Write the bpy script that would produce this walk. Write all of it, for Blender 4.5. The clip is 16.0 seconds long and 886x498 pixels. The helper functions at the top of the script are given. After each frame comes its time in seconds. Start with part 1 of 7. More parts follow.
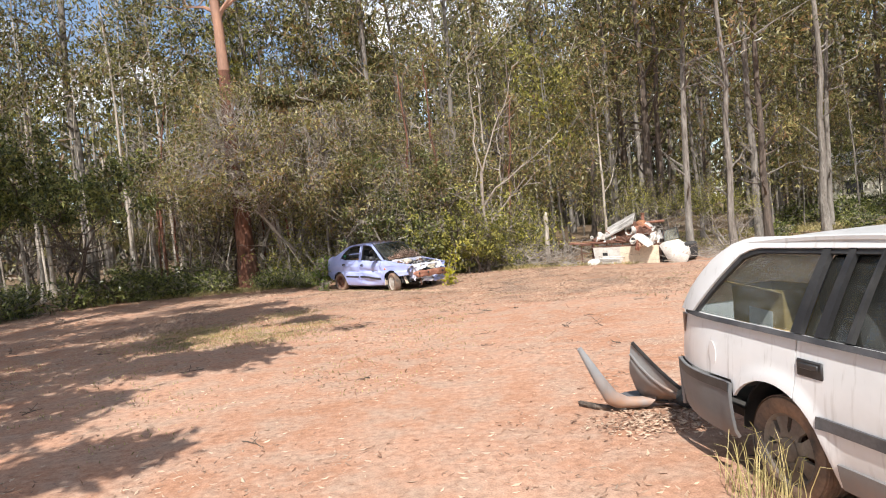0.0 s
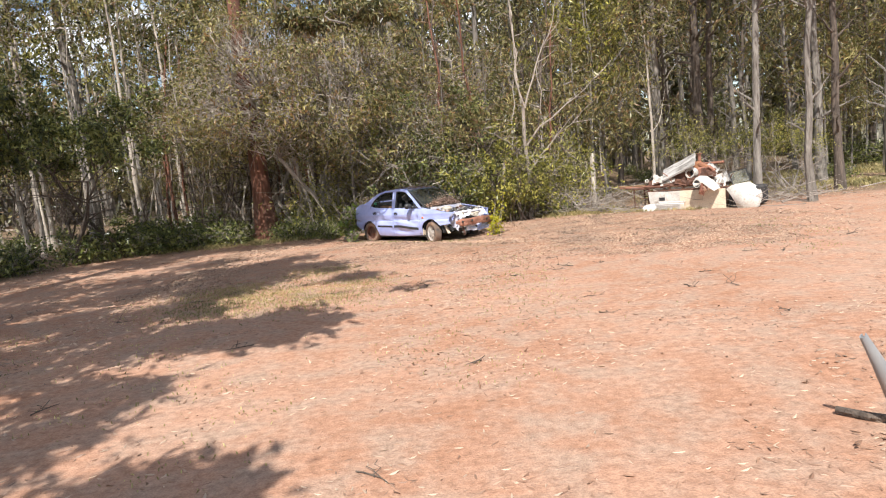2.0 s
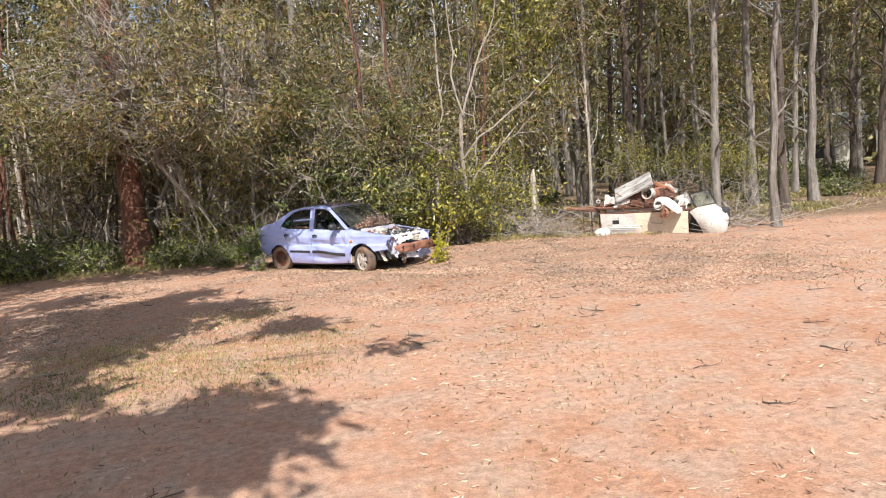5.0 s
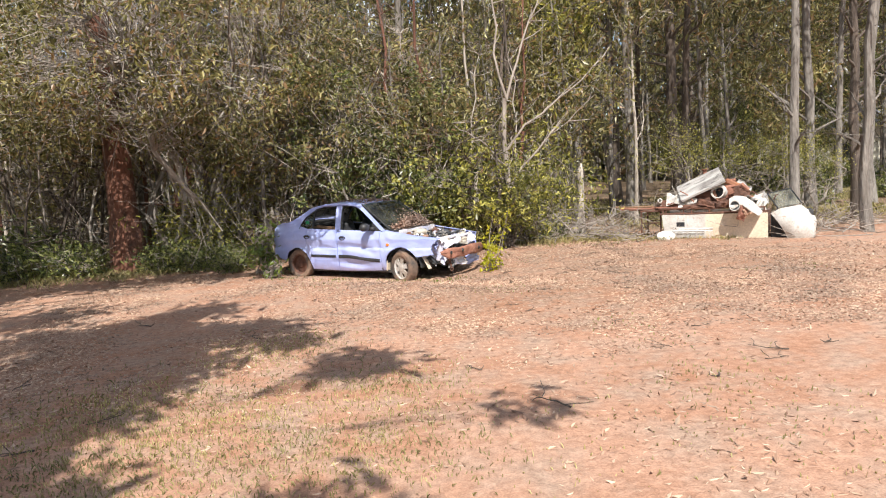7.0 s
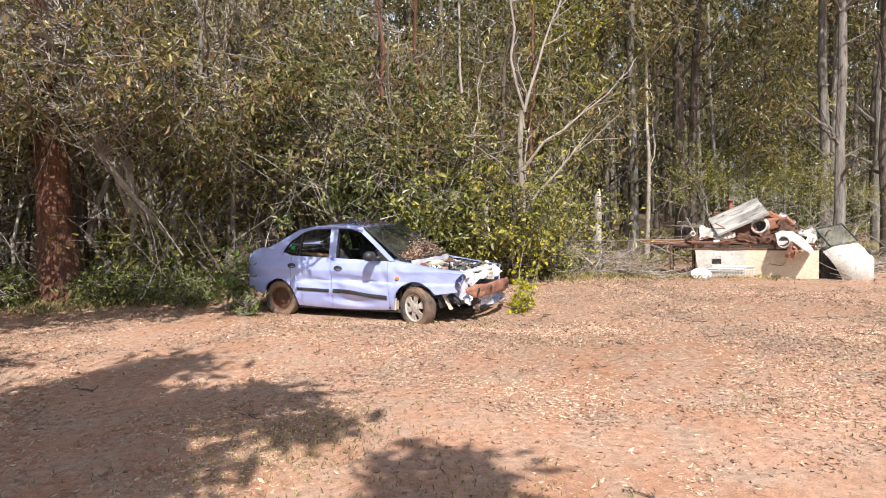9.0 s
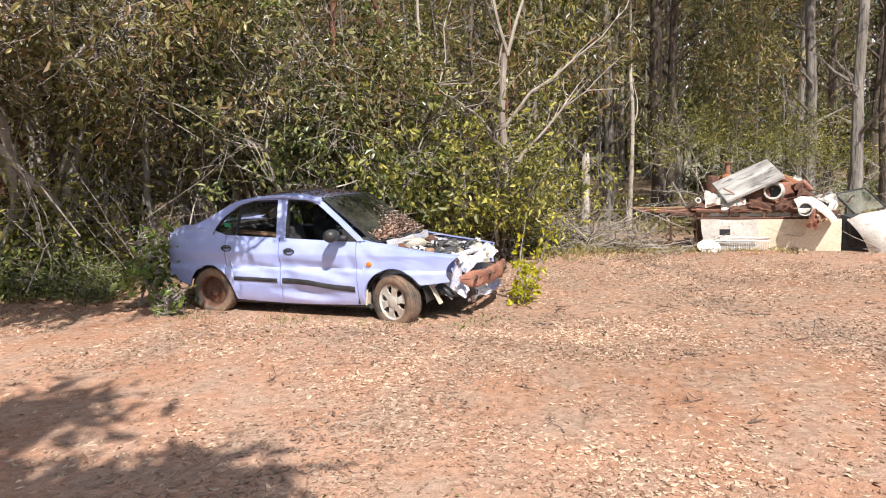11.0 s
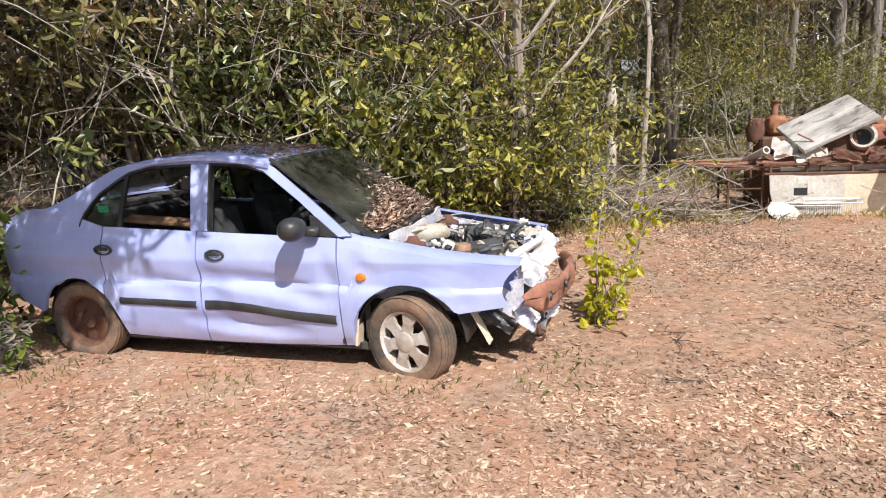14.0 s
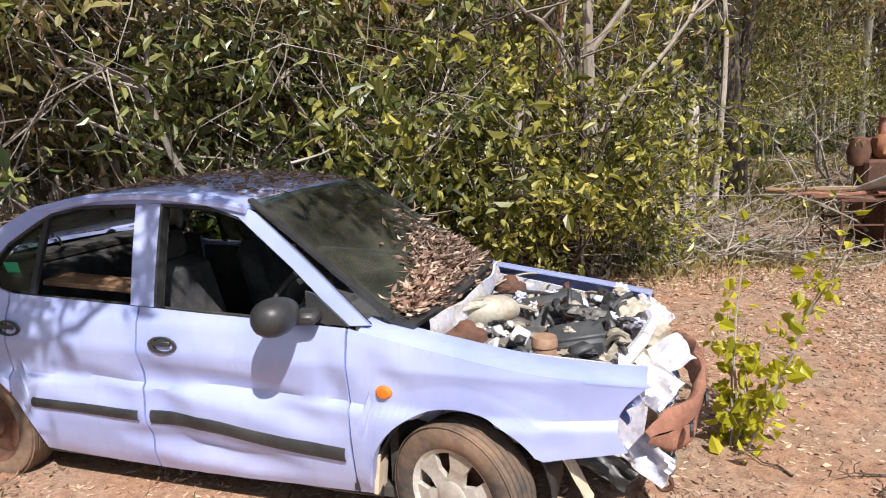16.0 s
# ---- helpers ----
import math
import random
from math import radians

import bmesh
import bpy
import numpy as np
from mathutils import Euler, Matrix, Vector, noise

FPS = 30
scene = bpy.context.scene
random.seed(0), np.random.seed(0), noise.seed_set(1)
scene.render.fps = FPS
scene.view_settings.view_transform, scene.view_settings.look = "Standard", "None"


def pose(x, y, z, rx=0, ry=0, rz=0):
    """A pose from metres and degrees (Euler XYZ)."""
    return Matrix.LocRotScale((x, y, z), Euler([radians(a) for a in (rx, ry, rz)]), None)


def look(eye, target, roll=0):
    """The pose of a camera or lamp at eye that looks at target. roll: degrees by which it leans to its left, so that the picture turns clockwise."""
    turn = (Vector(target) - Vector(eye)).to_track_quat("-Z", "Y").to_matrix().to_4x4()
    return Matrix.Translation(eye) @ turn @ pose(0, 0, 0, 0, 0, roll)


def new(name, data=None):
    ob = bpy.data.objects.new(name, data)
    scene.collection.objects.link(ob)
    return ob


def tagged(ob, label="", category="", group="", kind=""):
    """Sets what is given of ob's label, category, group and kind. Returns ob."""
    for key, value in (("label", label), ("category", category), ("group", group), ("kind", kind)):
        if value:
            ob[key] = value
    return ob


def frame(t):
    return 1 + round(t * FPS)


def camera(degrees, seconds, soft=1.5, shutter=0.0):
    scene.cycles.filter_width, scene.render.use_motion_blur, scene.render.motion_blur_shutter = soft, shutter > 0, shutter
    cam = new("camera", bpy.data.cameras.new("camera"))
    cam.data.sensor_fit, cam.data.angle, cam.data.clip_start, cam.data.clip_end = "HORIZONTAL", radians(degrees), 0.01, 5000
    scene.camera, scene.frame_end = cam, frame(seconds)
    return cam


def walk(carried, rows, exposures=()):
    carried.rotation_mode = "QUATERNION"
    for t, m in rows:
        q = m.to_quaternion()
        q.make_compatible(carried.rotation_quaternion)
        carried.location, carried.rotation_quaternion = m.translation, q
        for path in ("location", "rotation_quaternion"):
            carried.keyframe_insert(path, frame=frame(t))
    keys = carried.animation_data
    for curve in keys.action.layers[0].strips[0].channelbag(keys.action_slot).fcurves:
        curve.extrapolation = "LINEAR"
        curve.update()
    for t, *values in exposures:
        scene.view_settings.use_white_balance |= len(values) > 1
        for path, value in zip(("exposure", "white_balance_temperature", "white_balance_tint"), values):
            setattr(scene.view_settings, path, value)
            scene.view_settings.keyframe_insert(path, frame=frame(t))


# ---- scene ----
cam = camera(66.8, 16.0, soft=1.1)
PATH = [
    (0, (0.027, 0.022, 1.713), (0.025, 2.021, 1.636), -5.1),
    (0.5, (-0.319, 0.504, 1.716), (-0.376, 2.503, 1.707), -5.3),
    (1, (-0.539, 1.035, 1.707), (-0.635, 3.024, 1.525), -4.2),
    (1.5, (-0.805, 1.542, 1.693), (-0.848, 3.538, 1.57), -4.0),
    (1.7, (-0.947, 1.688, 1.705), (-0.986, 3.687, 1.642), -5.0),
    (2, (-1.176, 1.929, 1.708), (-1.186, 3.915, 1.476), -5.6),
    (2.5, (-1.423, 2.546, 1.711), (-1.467, 4.537, 1.525), -4.7),
    (3, (-1.73, 2.969, 1.678), (-1.755, 4.965, 1.562), -2.7),
    (3.5, (-1.923, 3.517, 1.726), (-1.775, 5.506, 1.574), -3.5),
    (4, (-2.122, 4.075, 1.711), (-1.907, 6.055, 1.528), -3.9),
    (4.5, (-2.355, 4.544, 1.68), (-1.936, 6.489, 1.483), -4.6),
    (4.7, (-2.422, 4.777, 1.698), (-2.045, 6.731, 1.499), -4.3),
    (6.8, (-3.221, 7.394, 1.656), (-2.755, 9.324, 1.414), -3.5),
    (7, (-3.292, 7.601, 1.673), (-2.863, 9.543, 1.459), -3.6),
    (7.5, (-3.428, 8.232, 1.671), (-2.977, 10.17, 1.467), -2.7),
    (8, (-3.613, 8.772, 1.623), (-3.116, 10.686, 1.327), -2.1),
    (8.5, (-3.7, 9.349, 1.603), (-3.23, 11.28, 1.373), -1.7),
    (9, (-3.892, 10.054, 1.606), (-3.298, 11.958, 1.466), -1.7),
    (9.2, (-3.917, 10.235, 1.586), (-3.269, 12.114, 1.36), -2.3),
    (11.3, (-3.763, 12.603, 1.584), (-2.987, 14.43, 1.338), -1.9),
    (11.5, (-3.771, 12.777, 1.548), (-3.012, 14.62, 1.381), -1.9),
    (12, (-3.693, 13.341, 1.581), (-2.919, 15.172, 1.36), -3.1),
    (12.5, (-3.568, 13.906, 1.563), (-2.779, 15.717, 1.253), -1.8),
    (13, (-3.494, 14.438, 1.545), (-2.621, 16.199, 1.176), -1.3),
    (13.5, (-3.265, 14.983, 1.546), (-2.386, 16.73, 1.127), -0.5),
    (13.9, (-3.178, 15.401, 1.518), (-2.228, 17.131, 1.196), -1.2),
    (14, (-3.173, 15.491, 1.519), (-2.238, 17.213, 1.118), -2.6),
    (14.5, (-2.981, 15.876, 1.549), (-2.02, 17.584, 1.148), -2.6),
    (15, (-2.761, 16.268, 1.527), (-1.767, 17.945, 1.084), -2.2),
    (15.5, (-2.681, 16.594, 1.522), (-1.695, 18.29, 1.133), -2.7),
    (16, (-2.563, 16.953, 1.539), (-1.697, 18.721, 1.181), -2.2),
]
walk(cam, [(t, look(eye, target, roll)) for t, eye, target, roll in PATH], [(0, 0.62), (9, 0.62), (12.5, 0.56), (14.5, 0.44), (16, 0.42)])

# ---- light ----
SUN_TO = Vector((-0.07, -0.64, 0.76)).normalized()
world = bpy.data.worlds.new("sky")
scene.world = world
world.use_nodes = True
wn = world.node_tree.nodes
wl = world.node_tree.links
sky = wn.new("ShaderNodeTexSky")
sky.sky_type = "NISHITA"
sky.sun_disc = False
sky.sun_elevation = math.asin(SUN_TO.z)
sky.sun_rotation = math.pi + 0.11
sky.air_density, sky.dust_density, sky.ozone_density = 1.0, 1.0, 1.0
# broken white cloud over the blue
wtc = wn.new("ShaderNodeTexCoord")
wmap = wn.new("ShaderNodeMapping")
wmap.inputs["Scale"].default_value = (3.0, 3.0, 7.0)
wnoi = wn.new("ShaderNodeTexNoise")
wnoi.inputs["Scale"].default_value = 1.6
wnoi.inputs["Detail"].default_value = 6
wramp = wn.new("ShaderNodeValToRGB")
wramp.color_ramp.elements[0].position = 0.50
wramp.color_ramp.elements[1].position = 0.66
wmix = wn.new("ShaderNodeMixRGB")
wmix.inputs["Color2"].default_value = (9.5, 9.6, 10.0, 1)
wl.new(wtc.outputs["Generated"], wmap.inputs["Vector"])
wl.new(wmap.outputs["Vector"], wnoi.inputs["Vector"])
wl.new(wnoi.outputs["Fac"], wramp.inputs["Fac"])
wl.new(wramp.outputs["Color"], wmix.inputs["Fac"])
wl.new(sky.outputs["Color"], wmix.inputs["Color1"])
wl.new(wmix.outputs["Color"], wn["Background"].inputs["Color"])
wn["Background"].inputs["Strength"].default_value = 0.112

sun = new("sun", bpy.data.lights.new("sun", "SUN"))
sun.data.energy = 5.0
sun.data.angle = radians(0.36)
sun.data.color = (1.0, 0.96, 0.91)
sun.matrix_world = look(SUN_TO * 60, (0, 0, 0))

# ---- materials ----
def nodes_of(name):
    m = bpy.data.materials.new(name)
    m.use_nodes = True
    return m, m.node_tree.nodes, m.node_tree.links, m.node_tree.nodes["Principled BSDF"]


def ramp_node(n, stops):
    r = n.new("ShaderNodeValToRGB")
    el = r.color_ramp.elements
    while len(el) < len(stops):
        el.new(0.5)
    for e, (p, c) in zip(el, stops):
        e.position, e.color = p, (*c, 1) if len(c) == 3 else c
    return r


def noise_node(n, l, vec, scale, detail=4, rough=0.55):
    t = n.new("ShaderNodeTexNoise")
    t.inputs["Scale"].default_value = scale
    t.inputs["Detail"].default_value = detail
    t.inputs["Roughness"].default_value = rough
    l.new(vec, t.inputs["Vector"])
    return t


def mix_node(n, l, fac, a, b, mode="MIX"):
    m = n.new("ShaderNodeMixRGB")
    m.blend_type = mode
    for sock, val in zip(("Fac", "Color1", "Color2"), (fac, a, b)):
        if isinstance(val, (int, float)):
            m.inputs[sock].default_value = val
        elif isinstance(val, tuple):
            m.inputs[sock].default_value = (*val, 1)
        else:
            l.new(val, m.inputs[sock])
    return m.outputs["Color"]


def bump_to(n, l, bsdf, height, strength, dist):
    b = n.new("ShaderNodeBump")
    b.inputs["Strength"].default_value = strength
    b.inputs["Distance"].default_value = dist
    l.new(height, b.inputs["Height"])
    l.new(b.outputs["Normal"], bsdf.inputs["Normal"])


def mat_surface(name, base, second, rough=0.6, metal=0.0, scale=6.0, fine=40.0, bump=0.2, dist=0.004, spread=(0.4, 0.62), stretch=(1, 1, 1), third=None, coat=0.0):
    """A base colour with patches of a second one, fine grain and relief."""
    m, n, l, p = nodes_of(name)
    tc = n.new("ShaderNodeTexCoord")
    mp = n.new("ShaderNodeMapping")
    mp.inputs["Scale"].default_value = stretch
    l.new(tc.outputs["Object"], mp.inputs["Vector"])
    v = mp.outputs["Vector"]
    big, small = noise_node(n, l, v, scale, 5, 0.6), noise_node(n, l, v, fine, 4)
    r = ramp_node(n, [(spread[0], (0, 0, 0)), (spread[1], (1, 1, 1))])
    l.new(big.outputs["Fac"], r.inputs["Fac"])
    c = mix_node(n, l, r.outputs["Color"], base, second)
    if third:
        mid = noise_node(n, l, v, scale * 3.1, 6, 0.65)
        r3 = ramp_node(n, [(0.55, (0, 0, 0)), (0.68, (1, 1, 1))])
        l.new(mid.outputs["Fac"], r3.inputs["Fac"])
        c = mix_node(n, l, r3.outputs["Color"], c, third)
    g = ramp_node(n, [(0.3, (0.75, 0.75, 0.75)), (0.7, (1.15, 1.15, 1.15))])
    l.new(small.outputs["Fac"], g.inputs["Fac"])
    c = mix_node(n, l, 0.7, c, g.outputs["Color"], "MULTIPLY")
    l.new(c, p.inputs["Base Color"])
    p.inputs["Roughness"].default_value = rough
    p.inputs["Metallic"].default_value = metal
    p.inputs["Coat Weight"].default_value = coat
    bump_to(n, l, p, small.outputs["Fac"], bump, dist)
    return m


def mat_leaf(name, dark, mid, light, rough=0.5, trans=0.3, dry=None):
    """Leaves that differ one from another, some of them dry, in patches of lighter and darker growth."""
    m, n, l, p = nodes_of(name)
    geo = n.new("ShaderNodeNewGeometry")
    # The wide spread also puts sunlit glints and dark gaps into foliage colour.
    stops = [(0.0, dark), (0.5, mid), (0.8, light)] + ([(0.84, dry), (1.0, dry)] if dry else [(1.0, light)])
    r = ramp_node(n, stops)
    l.new(geo.outputs["Random Per Island"], r.inputs["Fac"])
    tc = n.new("ShaderNodeTexCoord")
    patch_noise = noise_node(n, l, tc.outputs["Object"], 0.9, 3)
    pr = ramp_node(n, [(0.35, (0.55, 0.58, 0.55)), (0.65, (1.3, 1.25, 1.1))])
    l.new(patch_noise.outputs["Fac"], pr.inputs["Fac"])
    c = mix_node(n, l, 0.8, r.outputs["Color"], pr.outputs["Color"], "MULTIPLY")
    l.new(c, p.inputs["Base Color"])
    p.inputs["Roughness"].default_value = rough
    if trans:
        t = n.new("ShaderNodeBsdfTranslucent")
        hot = mix_node(n, l, 1.0, c, (1.25, 1.3, 0.7), "MULTIPLY")
        l.new(hot, t.inputs["Color"])
        mx = n.new("ShaderNodeMixShader")
        mx.inputs["Fac"].default_value = trans
        l.new(p.outputs["BSDF"], mx.inputs[1])
        l.new(t.outputs["BSDF"], mx.inputs[2])
        l.new(mx.outputs["Shader"], n["Material Output"].inputs["Surface"])
    return m


def mat_ground():
    m, n, l, p = nodes_of("red_dirt")
    geo = n.new("ShaderNodeNewGeometry")
    v = geo.outputs["Position"]
    a = n.new("ShaderNodeAttribute")
    a.attribute_name = "litter"
    n1, n2, n3, n4 = (noise_node(n, l, v, s, d, 0.6) for s, d in ((0.35, 4), (2.2, 6), (14, 5), (70, 3)))
    r1 = ramp_node(n, [(0.36, (0.37, 0.195, 0.12)), (0.62, (0.45, 0.27, 0.185))])
    l.new(n1.outputs["Fac"], r1.inputs["Fac"])
    r2 = ramp_node(n, [(0.42, (0, 0, 0)), (0.66, (1, 1, 1))])
    l.new(n2.outputs["Fac"], r2.inputs["Fac"])
    c = mix_node(n, l, r2.outputs["Color"], r1.outputs["Color"], (0.425, 0.295, 0.22))
    r3 = ramp_node(n, [(0.35, (0.72, 0.68, 0.66)), (0.65, (1.16, 1.16, 1.16))])
    l.new(n3.outputs["Fac"], r3.inputs["Fac"])
    c = mix_node(n, l, 0.75, c, r3.outputs["Color"], "MULTIPLY")
    r4 = ramp_node(n, [(0.35, (0.7, 0.7, 0.7)), (0.65, (1.2, 1.2, 1.2))])
    l.new(n4.outputs["Fac"], r4.inputs["Fac"])
    c = mix_node(n, l, 0.6, c, r4.outputs["Color"], "MULTIPLY")
    # litter under the trees
    r5 = ramp_node(n, [(0.38, (0.10, 0.068, 0.042)), (0.62, (0.25, 0.18, 0.115))])
    l.new(n3.outputs["Fac"], r5.inputs["Fac"])
    sh = n.new("ShaderNodeMath")
    sh.operation = "MULTIPLY_ADD"
    l.new(n2.outputs["Fac"], sh.inputs[0])
    sh.inputs[1].default_value = 0.9
    sh.inputs[2].default_value = -0.45
    ad = n.new("ShaderNodeMath")
    ad.use_clamp = True
    l.new(a.outputs["Fac"], ad.inputs[0])
    l.new(sh.outputs["Value"], ad.inputs[1])
    c = mix_node(n, l, ad.outputs["Value"], c, r5.outputs["Color"])
    l.new(c, p.inputs["Base Color"])
    p.inputs["Roughness"].default_value = 0.95
    p.inputs["Specular IOR Level"].default_value = 0.15
    mx = n.new("ShaderNodeMath")
    l.new(n3.outputs["Fac"], mx.inputs[0])
    l.new(n4.outputs["Fac"], mx.inputs[1])
    bump_to(n, l, p, mx.outputs["Value"], 0.5, 0.02)
    return m


def mat_glass(name, tint, gloss=0.03, dirt=0.25):
    """A thin pane: clear tinted glass with a sharp reflection and a film of dust."""
    m, n, l, p = nodes_of(name)
    clear = n.new("ShaderNodeBsdfTransparent")
    clear.inputs["Color"].default_value = (*tint, 1)
    gl = n.new("ShaderNodeBsdfGlossy")
    gl.inputs["Roughness"].default_value = gloss
    lw = n.new("ShaderNodeLayerWeight")
    fr = ramp_node(n, [(0.0, (0.03, 0.03, 0.03)), (0.55, (0.06, 0.06, 0.06)), (0.8, (0.2, 0.2, 0.2)), (1.0, (0.9, 0.9, 0.9))])
    l.new(lw.outputs["Facing"], fr.inputs["Fac"])
    g2 = n.new("ShaderNodeMixShader")
    l.new(fr.outputs["Color"], g2.inputs["Fac"])
    l.new(clear.outputs["BSDF"], g2.inputs[1])
    l.new(gl.outputs["BSDF"], g2.inputs[2])
    p.inputs["Base Color"].default_value = (0.34, 0.32, 0.26, 1)
    p.inputs["Roughness"].default_value = 0.8
    tc = n.new("ShaderNodeTexCoord")
    t = noise_node(n, l, tc.outputs["Object"], 3.5, 6, 0.65)
    r = ramp_node(n, [(0.35, (0.02, 0.02, 0.02)), (0.75, (dirt, dirt, dirt))])
    l.new(t.outputs["Fac"], r.inputs["Fac"])
    mx = n.new("ShaderNodeMixShader")
    l.new(r.outputs["Color"], mx.inputs["Fac"])
    l.new(g2.outputs["Shader"], mx.inputs[1])
    l.new(p.outputs["BSDF"], mx.inputs[2])
    l.new(mx.outputs["Shader"], n["Material Output"].inputs["Surface"])
    return m


M_GROUND = mat_ground()
M_BARK_GREY = mat_surface("grey_bark", (0.15, 0.13, 0.11), (0.25, 0.225, 0.195), 0.9, 0, 2.2, 9, 0.9, 0.03, stretch=(3, 3, 0.6), third=(0.075, 0.058, 0.046))
M_BARK_DARK = mat_surface("dark_bark", (0.075, 0.058, 0.046), (0.15, 0.115, 0.09), 0.95, 0, 2.5, 11, 1.0, 0.04, stretch=(3, 3, 0.6))
M_BARK_RED = mat_surface("red_bark", (0.20, 0.085, 0.052), (0.13, 0.062, 0.04), 0.95, 0, 1.3, 12, 1.0, 0.04, stretch=(3, 3, 0.5), third=(0.05, 0.035, 0.03))
M_BARK_SMOOTH = mat_surface("smooth_red_bark", (0.37, 0.20, 0.13), (0.29, 0.165, 0.115), 0.8, 0, 1.5, 9, 0.4, 0.015, stretch=(2, 2, 0.5))
M_BARK_WHITE = mat_surface("pale_bark", (0.50, 0.44, 0.37), (0.34, 0.29, 0.24), 0.85, 0, 2.0, 12, 0.6, 0.015, stretch=(2, 2, 0.5), third=(0.22, 0.17, 0.13))
M_BARK_DEAD = mat_surface("bleached_dead_wood", (0.36, 0.31, 0.26), (0.24, 0.20, 0.165), 0.85, 0, 2.0, 12, 0.5, 0.01, stretch=(2, 2, 0.5), third=(0.16, 0.12, 0.095))
M_TWIG = mat_surface("dead_twig", (0.37, 0.325, 0.28), (0.22, 0.18, 0.145), 0.9, 0, 3, 25, 0.4, 0.006)
M_LEAF_GUM = mat_leaf("gum_leaf", (0.036, 0.038, 0.017), (0.16, 0.15, 0.063), (0.44, 0.40, 0.20), 0.36, 0.36, (0.27, 0.175, 0.10))
M_LEAF_OLIVE = mat_leaf("olive_leaf", (0.065, 0.062, 0.028), (0.215, 0.195, 0.085), (0.50, 0.445, 0.235), 0.36, 0.42, (0.31, 0.20, 0.12))
# Gum leaf darkened for the far wood, with canopy shade put into its colour.
M_LEAF_FAR = mat_leaf("distant_gum_leaf", (0.03, 0.032, 0.017), (0.13, 0.122, 0.058), (0.33, 0.30, 0.155), 0.45, 0.2, (0.22, 0.15, 0.10))
M_LEAF_LIME = mat_leaf("lime_leaf", (0.05, 0.058, 0.016), (0.19, 0.185, 0.044), (0.47, 0.43, 0.12), 0.36, 0.36)
M_LEAF_DEEP = mat_leaf("deep_green_leaf", (0.024, 0.035, 0.012), (0.10, 0.12, 0.036), (0.27, 0.28, 0.10), 0.33, 0.28)
M_LEAF_FRESH = mat_leaf("fresh_green_leaf", (0.05, 0.085, 0.018), (0.14, 0.20, 0.04), (0.30, 0.36, 0.09), 0.36, 0.35)
M_LEAF_YELLOW = mat_leaf("yellow_leaf", (0.30, 0.30, 0.02), (0.46, 0.44, 0.025), (0.56, 0.50, 0.05), 0.45, 0.4)
M_LITTER = mat_leaf("dry_leaf", (0.22, 0.12, 0.082), (0.335, 0.205, 0.147), (0.51, 0.375, 0.29), 0.6, 0.0)
M_HEAP_LEAF = mat_leaf("faded_pink_leaf", (0.08, 0.042, 0.032), (0.22, 0.13, 0.10), (0.50, 0.37, 0.31), 0.6, 0.0)
M_GRASS = mat_leaf("dry_grass", (0.19, 0.165, 0.07), (0.33, 0.285, 0.135), (0.49, 0.42, 0.24), 0.6, 0.3)
M_GRASS_GREEN = mat_leaf("green_grass", (0.09, 0.13, 0.03), (0.17, 0.21, 0.05), (0.28, 0.29, 0.09), 0.6, 0.3)
M_DRIED = mat_leaf("dried_brown_leaf", (0.13, 0.068, 0.045), (0.25, 0.145, 0.095), (0.42, 0.28, 0.20), 0.7, 0.15)


def mat_paint(name, base, faded, dirt, low=0.32, rough=0.38, metal=0.0, coat=0.0, streaks=0.3):
    """Sun-faded car paint with rain streaks, fine chalking and red dust thrown up on the lower panels."""
    m, n, l, p = nodes_of(name)
    tc = n.new("ShaderNodeTexCoord")
    v = tc.outputs["Object"]
    fade, grime, fine = noise_node(n, l, v, 1.7, 5, 0.6), noise_node(n, l, v, 5.5, 7, 0.7), noise_node(n, l, v, 60, 3)
    r = ramp_node(n, [(0.36, (0, 0, 0)), (0.66, (1, 1, 1))])
    l.new(fade.outputs["Fac"], r.inputs["Fac"])
    c = mix_node(n, l, r.outputs["Color"], base, faded)
    st = n.new("ShaderNodeMapping")
    st.inputs["Scale"].default_value = (14, 14, 0.9)
    l.new(v, st.inputs["Vector"])
    streak = noise_node(n, l, st.outputs["Vector"], 1.5, 4)
    rs = ramp_node(n, [(0.58, (0, 0, 0)), (0.8, (streaks, streaks, streaks))])
    l.new(streak.outputs["Fac"], rs.inputs["Fac"])
    c = mix_node(n, l, rs.outputs["Color"], c, dirt)
    sp = n.new("ShaderNodeSeparateXYZ")
    l.new(v, sp.inputs["Vector"])
    mr = n.new("ShaderNodeMapRange")
    mr.inputs["From Min"].default_value = low
    mr.inputs["From Max"].default_value = low - 0.28
    mr.inputs["To Max"].default_value = 0.85
    l.new(sp.outputs["Z"], mr.inputs["Value"])
    rg = ramp_node(n, [(0.3, (0.1, 0.1, 0.1)), (0.62, (1, 1, 1))])
    l.new(grime.outputs["Fac"], rg.inputs["Fac"])
    dm = n.new("ShaderNodeMath")
    dm.operation = "MULTIPLY"
    l.new(mr.outputs["Result"], dm.inputs[0])
    l.new(rg.outputs["Color"], dm.inputs[1])
    c = mix_node(n, l, dm.outputs["Value"], c, (0.36, 0.20, 0.12))
    l.new(c, p.inputs["Base Color"])
    rr = n.new("ShaderNodeMapRange")
    rr.inputs["To Min"].default_value = rough - 0.1
    rr.inputs["To Max"].default_value = rough + 0.25
    l.new(grime.outputs["Fac"], rr.inputs["Value"])
    l.new(rr.outputs["Result"], p.inputs["Roughness"])
    p.inputs["Metallic"].default_value = metal
    p.inputs["Coat Weight"].default_value = coat
    p.inputs["Coat Roughness"].default_value = 0.12
    bump_to(n, l, p, fine.outputs["Fac"], 0.05, 0.001)
    return m


